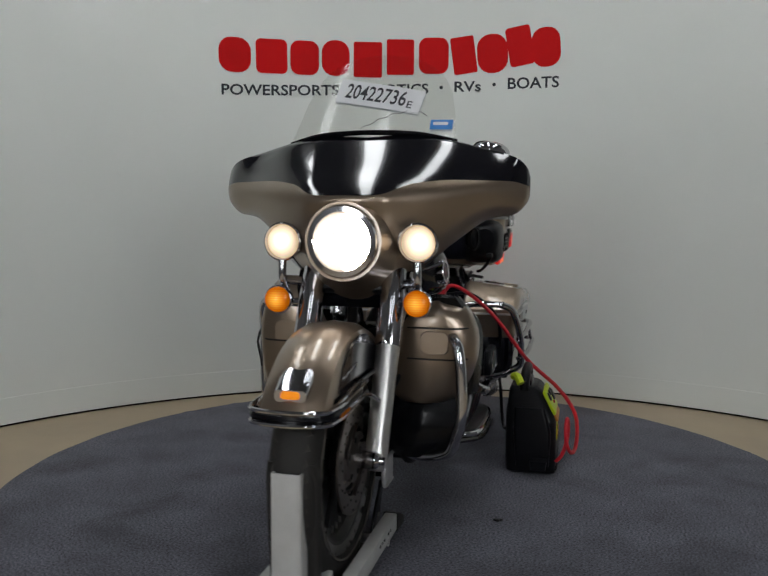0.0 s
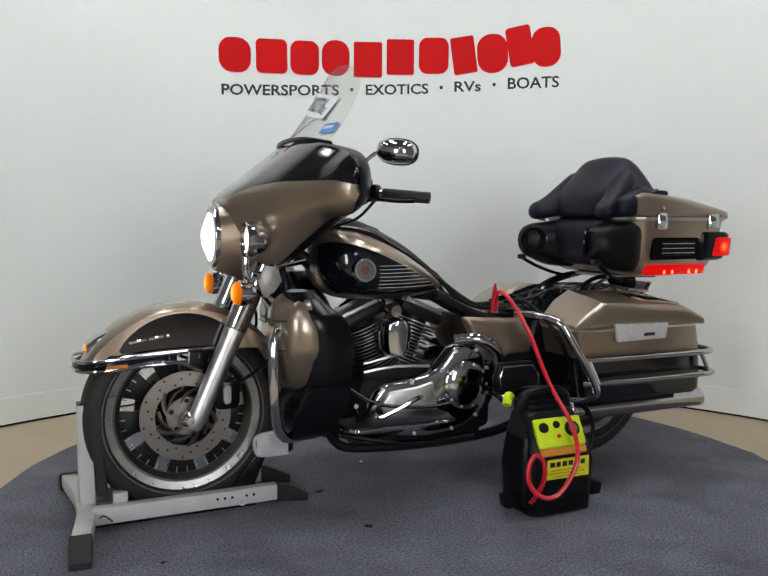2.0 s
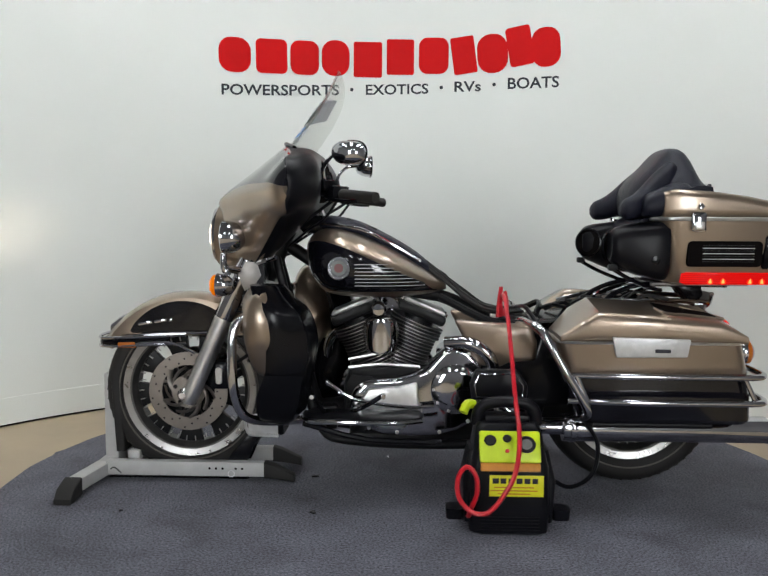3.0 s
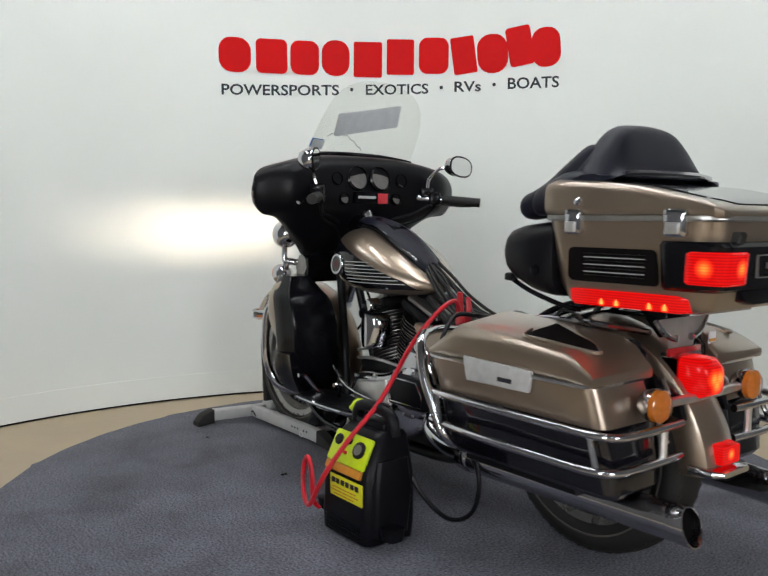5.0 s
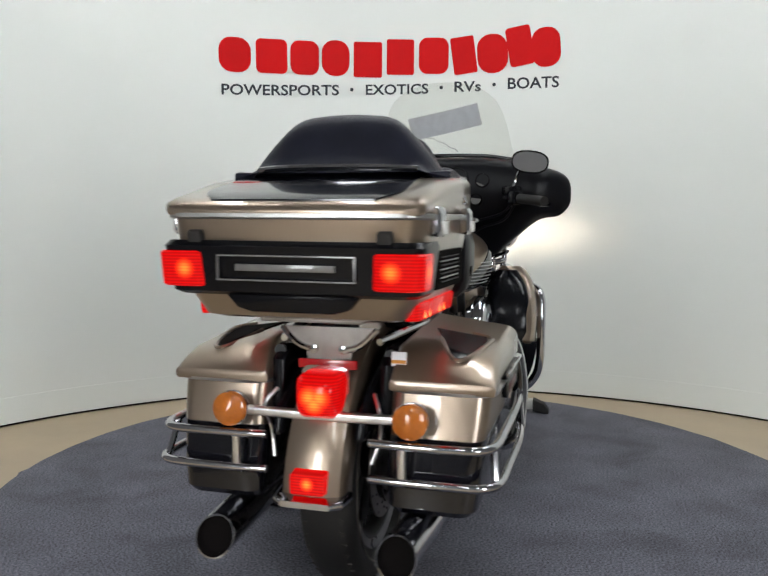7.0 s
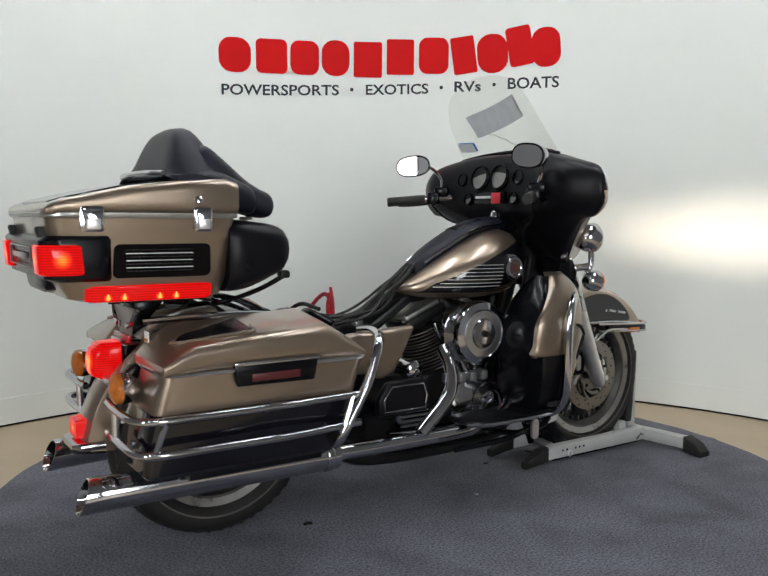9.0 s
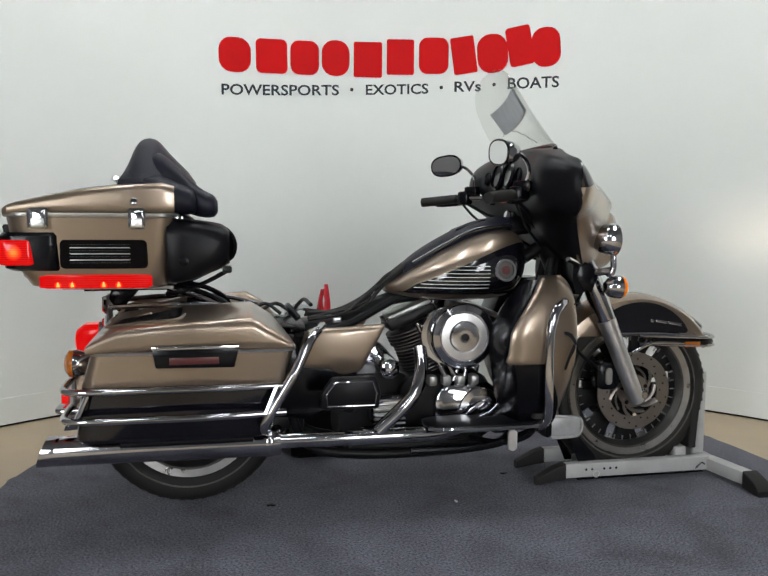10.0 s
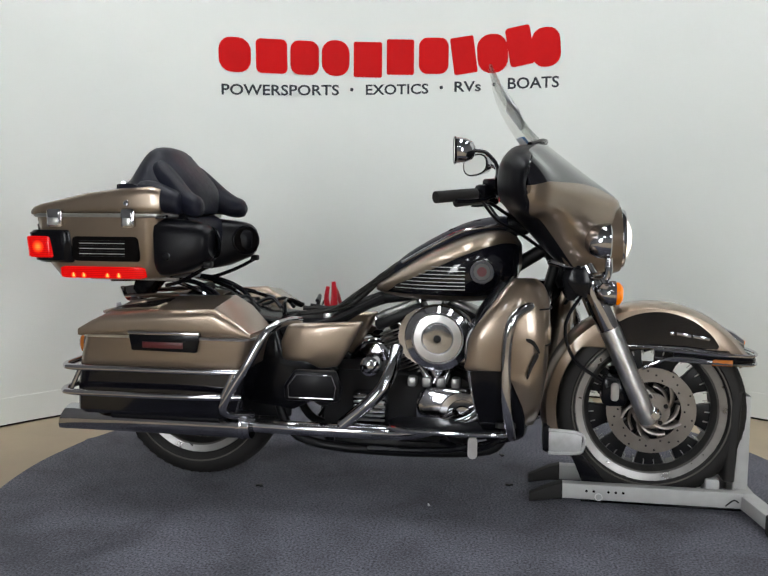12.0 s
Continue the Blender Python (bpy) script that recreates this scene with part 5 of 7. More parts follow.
def lowers():
    """Leg shields: gold upper shell, black lower part and glove box behind."""
    for s in (-1, 1):
        # black lower flank
        rings = []
        for z, x0, x1, yi, yo in ((0.285, 0.300, 0.392, 0.13, 0.245), (0.32, 0.272, 0.405, 0.12, 0.300), (0.40, 0.246, 0.400, 0.12, 0.345), (0.48, 0.232, 0.370, 0.13, 0.366), (0.535, 0.224, 0.345, 0.135, 0.372))[:4 if s > 0 else 5]:
            rings.append([V(x0, yo - 0.012, z), V(x0 + 0.03, yo + 0.003, z), V(x1 - 0.02, yo + 0.002, z), V(x1, yo - 0.03, z), V(x1, yi, z), V(x0, yi + 0.02, z)])
        low = part("leg_shield", shifted(flip(skin(rings, 4, 3), s), s), "satin_black", bike, "two-tone leg shield, gold above and black below")
        rings = []
        # (z, x front, x rear, y inner, y outer)
        for z, xf, xr, yi, yo in ((0.335, 0.418, 0.385, 0.150, 0.285), (0.38, 0.436, 0.372, 0.125, 0.322), (0.46, 0.450, 0.352, 0.115, 0.350), (0.50, 0.455, 0.345, 0.120, 0.358), (0.53, 0.458, 0.290, 0.122, 0.364), (0.57, 0.460, 0.275, 0.126, 0.368), (0.64, 0.462, 0.280, 0.140, 0.370),
                                  (0.70, 0.462, 0.292, 0.160, 0.362), (0.755, 0.458, 0.315, 0.185, 0.345), (0.795, 0.440, 0.340, 0.205, 0.320), (0.815, 0.418, 0.365, 0.225, 0.295)):
            if s > 0:
                z = 0.455 + (z - 0.335) * 0.66
                xr = 0.300 + 0.20 * max(0.0, z - 0.47)
                xf -= 0.018
            elif z > 0.52:
                xr = min(xr, 0.232 + 0.9 * max(0.0, z - 0.62) ** 1.2)
            rings.append([V(xr, yo, z), V((xf + xr) / 2, yo + 0.004, z), V(xf - 0.020, yo - 0.012, z), V(xf, yo - 0.045, z), V(xf + 0.012, (yi + yo) / 2, z), V(xf, yi + 0.01, z),
                          V(xf - 0.02, yi, z), V((xf + xr) / 2, yi + 0.02, z), V(xr, yo - 0.05, z)])
        part("gold_shell", shifted(flip(skin(rings, 3, 3), s), s), "gold", low, "pewter-gold leg shield shell")
        # black rear box
        rings = []
        for z, x0, x1, yi, yo in ((0.33, 0.252, 0.335, 0.15, 0.310), (0.46, 0.222, 0.32, 0.155, 0.356), (0.58, 0.206, 0.315, 0.16, 0.371), (0.68, 0.232, 0.33, 0.175, 0.372), (0.75, 0.275, 0.355, 0.19, 0.352), (0.802, 0.318, 0.375, 0.215, 0.318)):
            x1, d = (x1 + 0.045, 0.007) if s > 0 else (x1, 0.024)
            z = z - 0.028 * (z > 0.7) if s > 0 else z
            rings.append([V(x0, yi + 0.02, z), V(x0, (yi + yo) / 2, z), V(x0 + 0.012, yo - d - 0.014, z), V(x0 + 0.03, yo - d, z), V(x1, yo - d, z), V(x1, yi, z), V(x0 + 0.04, yi, z)])
        part("glove_box", shifted(flip(skin(rings, 3, 3), s), s), "satin_black", low, "black rider-side glove box")
        # front vent door and seam
        part("vent_door", shifted(flip(rloft("x", [(0.450, 0.215, 0.300, 0.61, 0.68, 0.02), (0.462 if s > 0 else 0.476, 0.218, 0.297, 0.613, 0.677, 0.02)]), s), s), "gold", low)
        for zz in ((0.600, 0.690) if s > 0 else (0.615, 0.727)):
            part("seam", shifted(flip(tube([(0.440, 0.352, zz), (0.470, 0.320, zz), (0.477, 0.250, zz), (0.470, 0.180, zz)], 0.0025, 6, 4), s), s), "engine", low, "thin panel seam")
        if s > 0:
            bar = tube([(0.540, 0.270, 0.665), (0.580, 0.296, 0.655), (0.600, 0.312, 0.620), (0.604, 0.320, 0.54), (0.600, 0.320, 0.44), (0.588, 0.302, 0.365), (0.560, 0.275, 0.318), (0.50, 0.19, 0.285), (0.40, 0.10, 0.27)], 0.0165, 12, 5)
        else:
            bar = tube([(0.47, 0.12, 0.735), (0.455, 0.25, 0.737), (0.405, 0.345, 0.733), (0.360, 0.382, 0.700), (0.342, 0.388, 0.62), (0.342, 0.386, 0.45), (0.352, 0.362, 0.370), (0.360, 0.30, 0.315), (0.350, 0.18, 0.280)], 0.0165, 12, 5)
        part("crash_bar", flip(bar, s), "chrome", bike, "chrome engine guard bar")
        if s < 0:
            part("paint_chip", flip(prism([(0.400, 0.640), (0.425, 0.632), (0.442, 0.600), (0.436, 0.596), (0.420, 0.620), (0.402, 0.630)], 0.3705, 0.3745, 0, smooth=2), s), "engine", low, "dark gouge in the gold paint")
            part("paint_chip", flip(prism([(0.432, 0.598), (0.438, 0.585), (0.420, 0.548), (0.408, 0.515), (0.402, 0.520), (0.416, 0.562)], 0.3705, 0.3745, 0, smooth=2), s), "engine", low, "dark gouge in the gold paint")
        # rider floorboard
        b = bmesh.new()
        prism([(0.35, 0.19), (0.36, 0.30), (0.30, 0.335), (0.05, 0.335), (-0.03, 0.30), (-0.035, 0.21), (0.05, 0.19)], 0.318, 0.334, 0.006, axis="z", bm=b, smooth=2)
        fb = part("floorboard", flip(b, s), "plastic", bike, "black rider floorboard with a chrome edge")
        part("board_edge", flip(tube([(0.36, 0.24, 0.322), (0.352, 0.315, 0.322), (0.29, 0.338, 0.322), (0.05, 0.338, 0.322), (-0.035, 0.305, 0.322)], 0.008, 8, 4), s), "chrome", fb)
        part("board_bracket", flip(tube([(0.20, 0.12, 0.24), (0.17, 0.22, 0.275), (0.16, 0.30, 0.312)], 0.014, 8, 3), s), "engine", fb)
        part("board_rod", flip(tube([(0.37, 0.27, 0.30), (0.15, 0.325, 0.262), (-0.10, 0.325, 0.256)], 0.010, 8, 3), s), "satin_black", fb)
        # passenger board, folded up
        b = bmesh.new()
        prism([(-0.385, 0.398), (-0.200, 0.398), (-0.194, 0.450), (-0.212, 0.502), (-0.352, 0.502), (-0.388, 0.450)], 0.285, 0.315, 0.010, bm=b)
        pb = part("passenger_board", flip(b, s), "plastic", bike, "folded black passenger footboard with a chrome line")
        part("board_line", flip(tube([(-0.368, 0.317, 0.412), (-0.216, 0.317, 0.412), (-0.210, 0.317, 0.450), (-0.224, 0.317, 0.488), (-0.342, 0.317, 0.488), (-0.370, 0.317, 0.450)], 0.003, 6, 1, closed=True), s), "chrome", pb)
        part("board_arm", flip(tube([(-0.28, 0.12, 0.36), (-0.28, 0.22, 0.38), (-0.28, 0.295, 0.41)], 0.016, 8, 3), s), "engine", pb)


lowers()
# pedals
part("brake_pedal", tube([(0.13, -0.22, 0.26), (0.22, -0.30, 0.262), (0.30, -0.33, 0.292), (0.345, -0.31, 0.345)], 0.010, 8, 4), "satin_black", bike, "black brake pedal")
part("pedal_pad", rloft("z", [(0.348, 0.31, 0.375, -0.345, -0.285, 0.012), (0.364, 0.312, 0.373, -0.343, -0.287, 0.012)]), "rubber", bike)
part("pedal_spring", rloft("y", [(-0.345, 0.225, 0.255, 0.245, 0.315, 0.014), (-0.335, 0.225, 0.255, 0.245, 0.315, 0.014)]), "satin", bike, "steel pedal link")
part("shifter", tube([(0.26, 0.20, 0.30), (0.30, 0.26, 0.34), (0.33, 0.30, 0.40), (0.335, 0.33, 0.405)], 0.008, 8, 4), "chrome", bike, "chrome heel-toe shifter")
part("heel_shifter", tube([(0.26, 0.20, 0.30), (0.16, 0.26, 0.36), (0.10, 0.30, 0.405), (0.095, 0.33, 0.408)], 0.008, 8, 4), "chrome", bike, "chrome heel-toe shifter")


def exhaust():
    for s in (-1, 1):
        m = tube([(-0.515, 0.262, 0.296), (-0.56, 0.260, 0.295), (-0.9, 0.236, 0.290), (-1.205, 0.214, 0.284)], 0.046, 28, 3)
        mf = part("muffler", flip(m, s), "chrome", bike, "long chrome slip-on muffler")
        part("muffler_tip", flip(lathe([(0.0455, -0.02), (0.047, 0.0), (0.0465, 0.026), (0.043, 0.027), (0.0405, 0.0)], (-1.205, 0.214, 0.284), (-1, -0.075, -0.02), 32, caps=False), s), "chrome", mf)
        part("muffler_bore", flip(lathe([(0.0, 0.001), (0.041, 0.001), (0.041, 0.003), (0, 0.0031)], (-1.205, 0.214, 0.284), (-1, -0.075, -0.02), 28, caps=False), s), "gap", mf)
        part("clamp_band", flip(lathe([(0.047, -0.012), (0.049, -0.008), (0.049, 0.008), (0.047, 0.012)], (-0.545, 0.261, 0.295), (-1, -0.05, 0), 28), s), "chrome", mf)
        part("header_pipe", flip(tube([(-0.52, 0.262, 0.296), (-0.35, 0.268, 0.295), (-0.10, 0.268, 0.295), (0.02, 0.255, 0.295), (0.10, 0.21, 0.302), (0.17, 0.17, 0.33)] if s < 0 else
                                      [(-0.52, 0.262, 0.296), (-0.42, 0.262, 0.30), (-0.33, 0.24, 0.33), (-0.28, 0.18, 0.38)], 0.024, 16, 4), s), "chrome", mf, "chrome exhaust pipe")
        part("heat_shield", flip(tube([(-0.20, 0.272, 0.312), (-0.08, 0.262, 0.42), (-0.04, 0.22, 0.50), (-0.03, 0.16, 0.56)] if s < 0 else [(-0.12, 0.15, 0.565), (-0.20, 0.185, 0.570), (-0.265, 0.195, 0.53), (-0.29, 0.19, 0.46)], 0.023, 14, 5), s), "chrome", mf, "chrome heat shield")
    part("front_header", tube([(0.20, -0.06, 0.58), (0.30, -0.10, 0.55), (0.32, -0.14, 0.45), (0.24, -0.20, 0.34), (0.12, -0.24, 0.300)], 0.022, 14, 5), "chrome", bike, "chrome front exhaust header")


exhaust()
for ob in bike.children:
    if ob.name.startswith("muffler"):
        for q in [ob] + [c for c in ob.children if c.name.split(".")[0] in ("muffler_tip", "muffler_bore")]:
            for v in q.data.vertices:
                if v.co.x < -1.15:
                    v.co.x += 0.38 * (v.co.z - 0.284)
    if ob.name.startswith("air_cleaner"):
        for q in [ob] + list(ob.children):
            q.data.transform(Matrix.Translation((0.112, 0, 0.606)) @ Matrix.Diagonal((1.17, 1.0, 1.17, 1)) @ Matrix.Translation((-0.108, 0, -0.606)))


def rear_body():
    # rear fender
    rf = part("rear_fender", fender_sweep(REAR_ARC, 0.418, 0.074, 78, 174, lambda a: 0.335, crown=0.026), "gold", bike, "pewter-gold rear fender")
    part("fender_front", fender_sweep(REAR_ARC, 0.400, 0.092, 20, 100, lambda a: 0.33), "satin_black", rf)
    tip = rloft("x", [(-1.155, -0.086, 0.086, 0.362, 0.386, 0.010), (-1.220, -0.082, 0.082, 0.362, 0.384, 0.010), (-1.240, -0.060, 0.060, 0.366, 0.380, 0.007)])
    part("fender_tip", tip, "chrome", rf, "chrome fender tip trim")
    c = part("tip_lamp", rloft("x", [(-1.195, -0.042, 0.042, 0.388, 0.442, 0.006), (-1.224, -0.040, 0.040, 0.391, 0.438, 0.006)]), "tip_lit", rf, "lit red fender tip lamp")
    for s in (-1, 1):
        part("fender_strut", flip(prism([(-0.62, 0.60), (-0.80, 0.66), (-0.98, 0.64), (-1.12, 0.56), (-1.14, 0.50), (-1.02, 0.52), (-0.86, 0.56), (-0.66, 0.54)], 0.088, 0.112, 0.008), s), "satin_black", rf, "black fender strut")
        part("strut_wiring", flip(tube([(-1.10, 0.12, 0.60), (-1.13, 0.14, 0.565), (-1.10, 0.135, 0.50), (-1.12, 0.12, 0.44)], 0.005, 6, 4), s), "satin", rf, "loose wire beside the fender")
    # tail lamp and bar
    part("tail_base", rloft("x", [(-1.04, -0.055, 0.055, 0.545, 0.655, 0.02), (-1.10, -0.058, 0.058, 0.540, 0.660, 0.02)]), "chrome", rf, "chrome tail lamp base")
    part("tail_lamp", rloft("x", [(-1.095, -0.053, 0.053, 0.550, 0.652, 0.02), (-1.150, -0.052, 0.052, 0.548, 0.650, 0.024), (-1.172, -0.042, 0.042, 0.558, 0.634, 0.022), (-1.178, -0.03, 0.03, 0.57, 0.62, 0.02)], steps=1), "tail_lit", rf, "lit red tail lamp")
    part("signal_bar", rloft("y", [(-0.225, -1.146, -1.126, 0.542, 0.564, 0.008), (-0.06, -1.150, -1.128, 0.540, 0.562, 0.006), (0.06, -1.150, -1.128, 0.540, 0.562, 0.006), (0.225, -1.146, -1.126, 0.542, 0.564, 0.008)]), "satin", rf, "dull metal turn signal bar")
    for s in (-1, 1):
        c = V(-1.142, 0.218, 0.556)
        t = part("rear_signal", flip(lathe([(0.0, -0.040), (0.022, -0.038), (0.038, -0.018), (0.042, 0.0), (0.042, 0.008)], c, (-1, 0, 0), 30), s), "chrome", bike, "round amber rear turn signal")
        part("signal_lens", flip(lathe([(0.041, 0.007), (0.040, 0.022), (0.028, 0.032), (0.0, 0.036)], c, (-1, 0, 0), 30), s), "amber_off", t, "amber lens")
    # plate bracket
    b = bmesh.new()
    prism([(-0.052, 0.690), (0.052, 0.690), (0.058, 0.720), (0.125, 0.775), (-0.125, 0.775), (-0.058, 0.720)], -1.098, -1.090, 0.002, axis="x", bm=b)
    br = part("plate_bracket", b, "bracket", bike, "bare metal plate bracket with a red reflector")
    part("red_reflector", box((-1.104, 0, 0.688), (0.012, 0.145, 0.022), 0.003), "red_dim", br, "red reflector strip")
    for s in (-1, 1):
        part("bracket_bolt", flip(lathe([(0.010, 0), (0.010, 0.006), (0.005, 0.007)], (-1.098, 0.036, 0.722), (-1, 0, 0), 12), s), "chrome", br)
        part("bracket_stay", flip(tube([(-1.094, 0.118, 0.772), (-1.100, 0.080, 0.735), (-1.102, 0.045, 0.722)], 0.008, 8, 3), s), "chrome", br)
    # side covers
    for s in (-1, 1):
        b = prism([(-0.145, 0.650), (-0.30, 0.640), (-0.415, 0.636), (-0.440, 0.575), (-0.438, 0.505), (-0.345, 0.500), (-0.300, 0.478), (-0.235, 0.490), (-0.195, 0.560)], 0.125, 0.178, 0.020, segs=4)
        sc = part("side_cover", flip(b, s), "gold", bike, "pewter-gold side cover with a black lower part")
        b = prism([(-0.235, 0.480), (-0.300, 0.515), (-0.430, 0.530), (-0.450, 0.625), (-0.545, 0.625), (-0.560, 0.350), (-0.40, 0.330), (-0.265, 0.395)], 0.10, 0.168, 0.018, segs=3)
        part("lower_cover", flip(b, s), "satin_black", sc)
    # battery tray and open seat bay
    part("battery", box((-0.33, 0, 0.585), (0.17, 0.15, 0.12), 0.008), "plastic", bike, "black battery in the open seat bay")
    for y in (-0.045, 0.05):
        part("terminal", box((-0.30, y, 0.652), (0.03, 0.03, 0.02), 0.004), "satin", bike)
    part("seat_pan", skin([[V(x, y, z + dz) for y, dz in ((-w, -0.012), (-w * 0.5, 0.004), (0, 0.008), (w * 0.5, 0.004), (w, -0.012), (0, -0.02))] for x, w, z in ((-0.42, 0.15, 0.648), (-0.55, 0.165, 0.665), (-0.70, 0.165, 0.712), (-0.80, 0.15, 0.735))], 4, 3), "satin_black", bike, "bare black rear deck with wires")
    rng = random.Random(5)
    for i in range(9):
        y = -0.06 + 0.015 * i
        pts = [(-0.05, y * 0.5, 0.845 - 0.01 * (i % 3)), (-0.12, y * 0.8 + rng.uniform(-0.01, 0.01), 0.785 + rng.uniform(-0.012, 0.012)), (-0.20, y + rng.uniform(-0.02, 0.02), 0.715 + rng.uniform(-0.015, 0.02)), (-0.28, y * 1.3, 0.670 + rng.uniform(-0.01, 0.015)),
               (-0.40, y * 1.5 + rng.uniform(-0.03, 0.03), 0.665 + rng.uniform(-0.01, 0.01))]
        part("wire", tube(pts, rng.choice((0.005, 0.006, 0.009)), 6, 4), "rubber", bike)
    for i in range(9):
        x = -0.45 - 0.04 * i
        y = rng.uniform(-0.14, 0.14)
        pts = [(x, y, 0.672 + 0.05 * max(0, i - 3) / 6), (x - 0.05, y + rng.uniform(-0.05, 0.05), 0.695 + 0.05 * max(0, i - 3) / 6 + rng.uniform(0, 0.03)), (x - 0.11, y + rng.uniform(-0.07, 0.07), 0.680 + 0.05 * max(0, i - 2) / 6)]
        part("wire", tube(pts, rng.choice((0.004, 0.007)), 6, 4), rng.choice(("rubber", "engine", "rubber")), bike)
    for s in (-1, 1):
        part("deck_rail", flip(tube([(-0.56, 0.150, 0.690), (-0.68, 0.158, 0.718), (-0.85, 0.152, 0.724), (-1.04, 0.120, 0.715)], 0.009, 8, 4), s), "chrome", bike, "chrome side rail of the rear deck")
    part("seat_strap", tube([(-0.44, -0.12, 0.668), (-0.47, 0, 0.70), (-0.44, 0.12, 0.668)], 0.012, 6, 4, flat=0.4), "satin_black", bike)


rear_body()
for ob in bike.children:
    if ob.name.split(".")[0] in ("rear_signal", "plate_bracket"):
        drop = V(0.040, 0, -0.027) if ob.name.startswith("plate") else V(0.018, 0, 0)
        for q in [ob] + list(ob.children):
            q.data.transform(Matrix.Translation(drop))
    if ob.name.startswith("rear_fender"):
        for q in ob.children:
            if q.name.split(".")[0] not in ("fender_front", "fender_strut"):
                q.data.transform(Matrix.Translation((0.018, 0, 0)))


def raise_inner(bm):
    """The saddlebag lids rise towards the bike."""
    for v in bm.verts:
        if v.co.z > 0.628:
            v.co.z += 0.034 * min(1.0, (v.co.z - 0.628) / 0.03) * max(0.0, (0.394 - v.co.y) / 0.242)
    return bm


def saddlebags():
    for s in (-1, 1):
        secs = [(0.335, -1.100, -0.560, 0.165, 0.345, 0.03), (0.350, -1.112, -0.545, 0.155, 0.360, 0.036), (0.420, -1.106, -0.520, 0.150, 0.368, 0.036), (0.506, -1.092, -0.500, 0.150, 0.372, 0.036)]
        bag = part("saddlebag", flip(rloft("z", secs), s), "black", bike, "hard saddlebag, gold above and black below, with chrome guard rails")
        part("gold_body", flip(rloft("z", [(0.508, -1.092, -0.500, 0.152, 0.374, 0.036), (0.56, -1.078, -0.488, 0.152, 0.380, 0.036), (0.606, -1.064, -0.476, 0.152, 0.384, 0.036)]), s), "gold", bag, "pewter-gold upper saddlebag body")
        # lid: sections along x
        lid = rloft("x", [(-1.075, 0.165, 0.385, 0.610, 0.624, 0.006), (-1.072, 0.152, 0.396, 0.608, 0.632, 0.008), (-1.03, 0.152, 0.396, 0.608, 0.656, 0.016), (-0.985, 0.152, 0.394, 0.608, 0.676, 0.022), (-0.80, 0.152, 0.394, 0.608, 0.694, 0.030),
                          (-0.60, 0.152, 0.394, 0.608, 0.704, 0.030), (-0.54, 0.155, 0.390, 0.608, 0.668, 0.026), (-0.478, 0.160, 0.382, 0.608, 0.626, 0.012)], 7)
        raise_inner(lid)
        ld = part("lid", flip(lid, s), "gold", bag, "pewter-gold saddlebag lid", 30)
        part("lid_seam", flip(rloft("z", [(0.6045, -1.072, -0.470, 0.150, 0.396, 0.05), (0.612, -1.076, -0.470, 0.149, 0.399, 0.05)]), s), "satin", bag, "thin metal seam under the lid")
        # open speaker hole in the lid: a dark sheet stands in for its shade
        hole = bmesh.new()
        slope = [(-1.03, 0.656), (-0.985, 0.676), (-0.80, 0.694), (-0.60, 0.704), (-0.54, 0.668), (-0.478, 0.626)]

        def lid_z(x):
            for (x0, z0), (x1, z1) in zip(slope, slope[1:]):
                if x <= x1:
                    return z0 + (z1 - z0) * (x - x0) / (x1 - x0)
            return slope[-1][1]
        rows = []
        for i in range(13):
            x = -1.01 + 0.20 * i / 12
            y0, y1 = 0.285 - 0.075 * i / 12, 0.315 + 0.042 * i / 12 - 0.02 * (i / 12) ** 6
            rows.append([V(x, y0, lid_z(x) + 0.003), V(x, y1, lid_z(x) + 0.003), V(x, y1, lid_z(x) - 0.006), V(x, y0, lid_z(x) - 0.006)])
        grid_faces(hole, rows)
        raise_inner(hole)
        part("speaker_well", flip(hole, s), "gap" if s > 0 else "satin_black", bag, "dark sheet on the lid coloured as the shade in an open speaker well")
        part("well_lip", flip(raise_inner(tube([(x, y, lid_z(x) + 0.004) for x, y in ((-0.90, 0.24), (-1.015, 0.288), (-1.005, 0.322), (-0.90, 0.346), (-0.82, 0.352), (-0.80, 0.30))], 0.005, 6, 4)), s), "gold", bag)
        part("inner_mount", flip(rloft("z", [(0.52, -1.05, -0.60, 0.118, 0.152, 0.012), (0.66, -1.04, -0.60, 0.120, 0.154, 0.012), (0.694, -1.00, -0.62, 0.122, 0.152, 0.010)]), s), "satin_black", bag, "black inner bag mount")
        if s < 0:
            part("warning_sticker", flip(box((-1.045, 0.168, 0.678), (0.003, 0.036, 0.034), 0.001), s), "paper", bag, "small white warning sticker")
            part("sticker_stripe", flip(box((-1.0472, 0.168, 0.672), (0.002, 0.034, 0.008), 0), s), "orange", bag)
        # latch plate
        b = prism([(-0.640, 0.628), (-0.890, 0.622), (-0.880, 0.565), (-0.655, 0.562)], 0.386, 0.400, 0.004)
        lp = part("latch_plate", flip(b, s), "plate_grey" if s > 0 else "satin_black", bag, "metal latch plate on the bag" if s > 0 else "dark latch bar on the bag")
        if s > 0:
            part("plate_mark", flip(box((-0.80, 0.401, 0.585), (0.05, 0.002, 0.012), 0.001), s), "ink", lp, "small dark maker mark as a bar")
        else:
            part("plate_mark", flip(box((-0.77, 0.401, 0.585), (0.14, 0.002, 0.020), 0.001), s), "dull_red", lp, "dull red reflector")
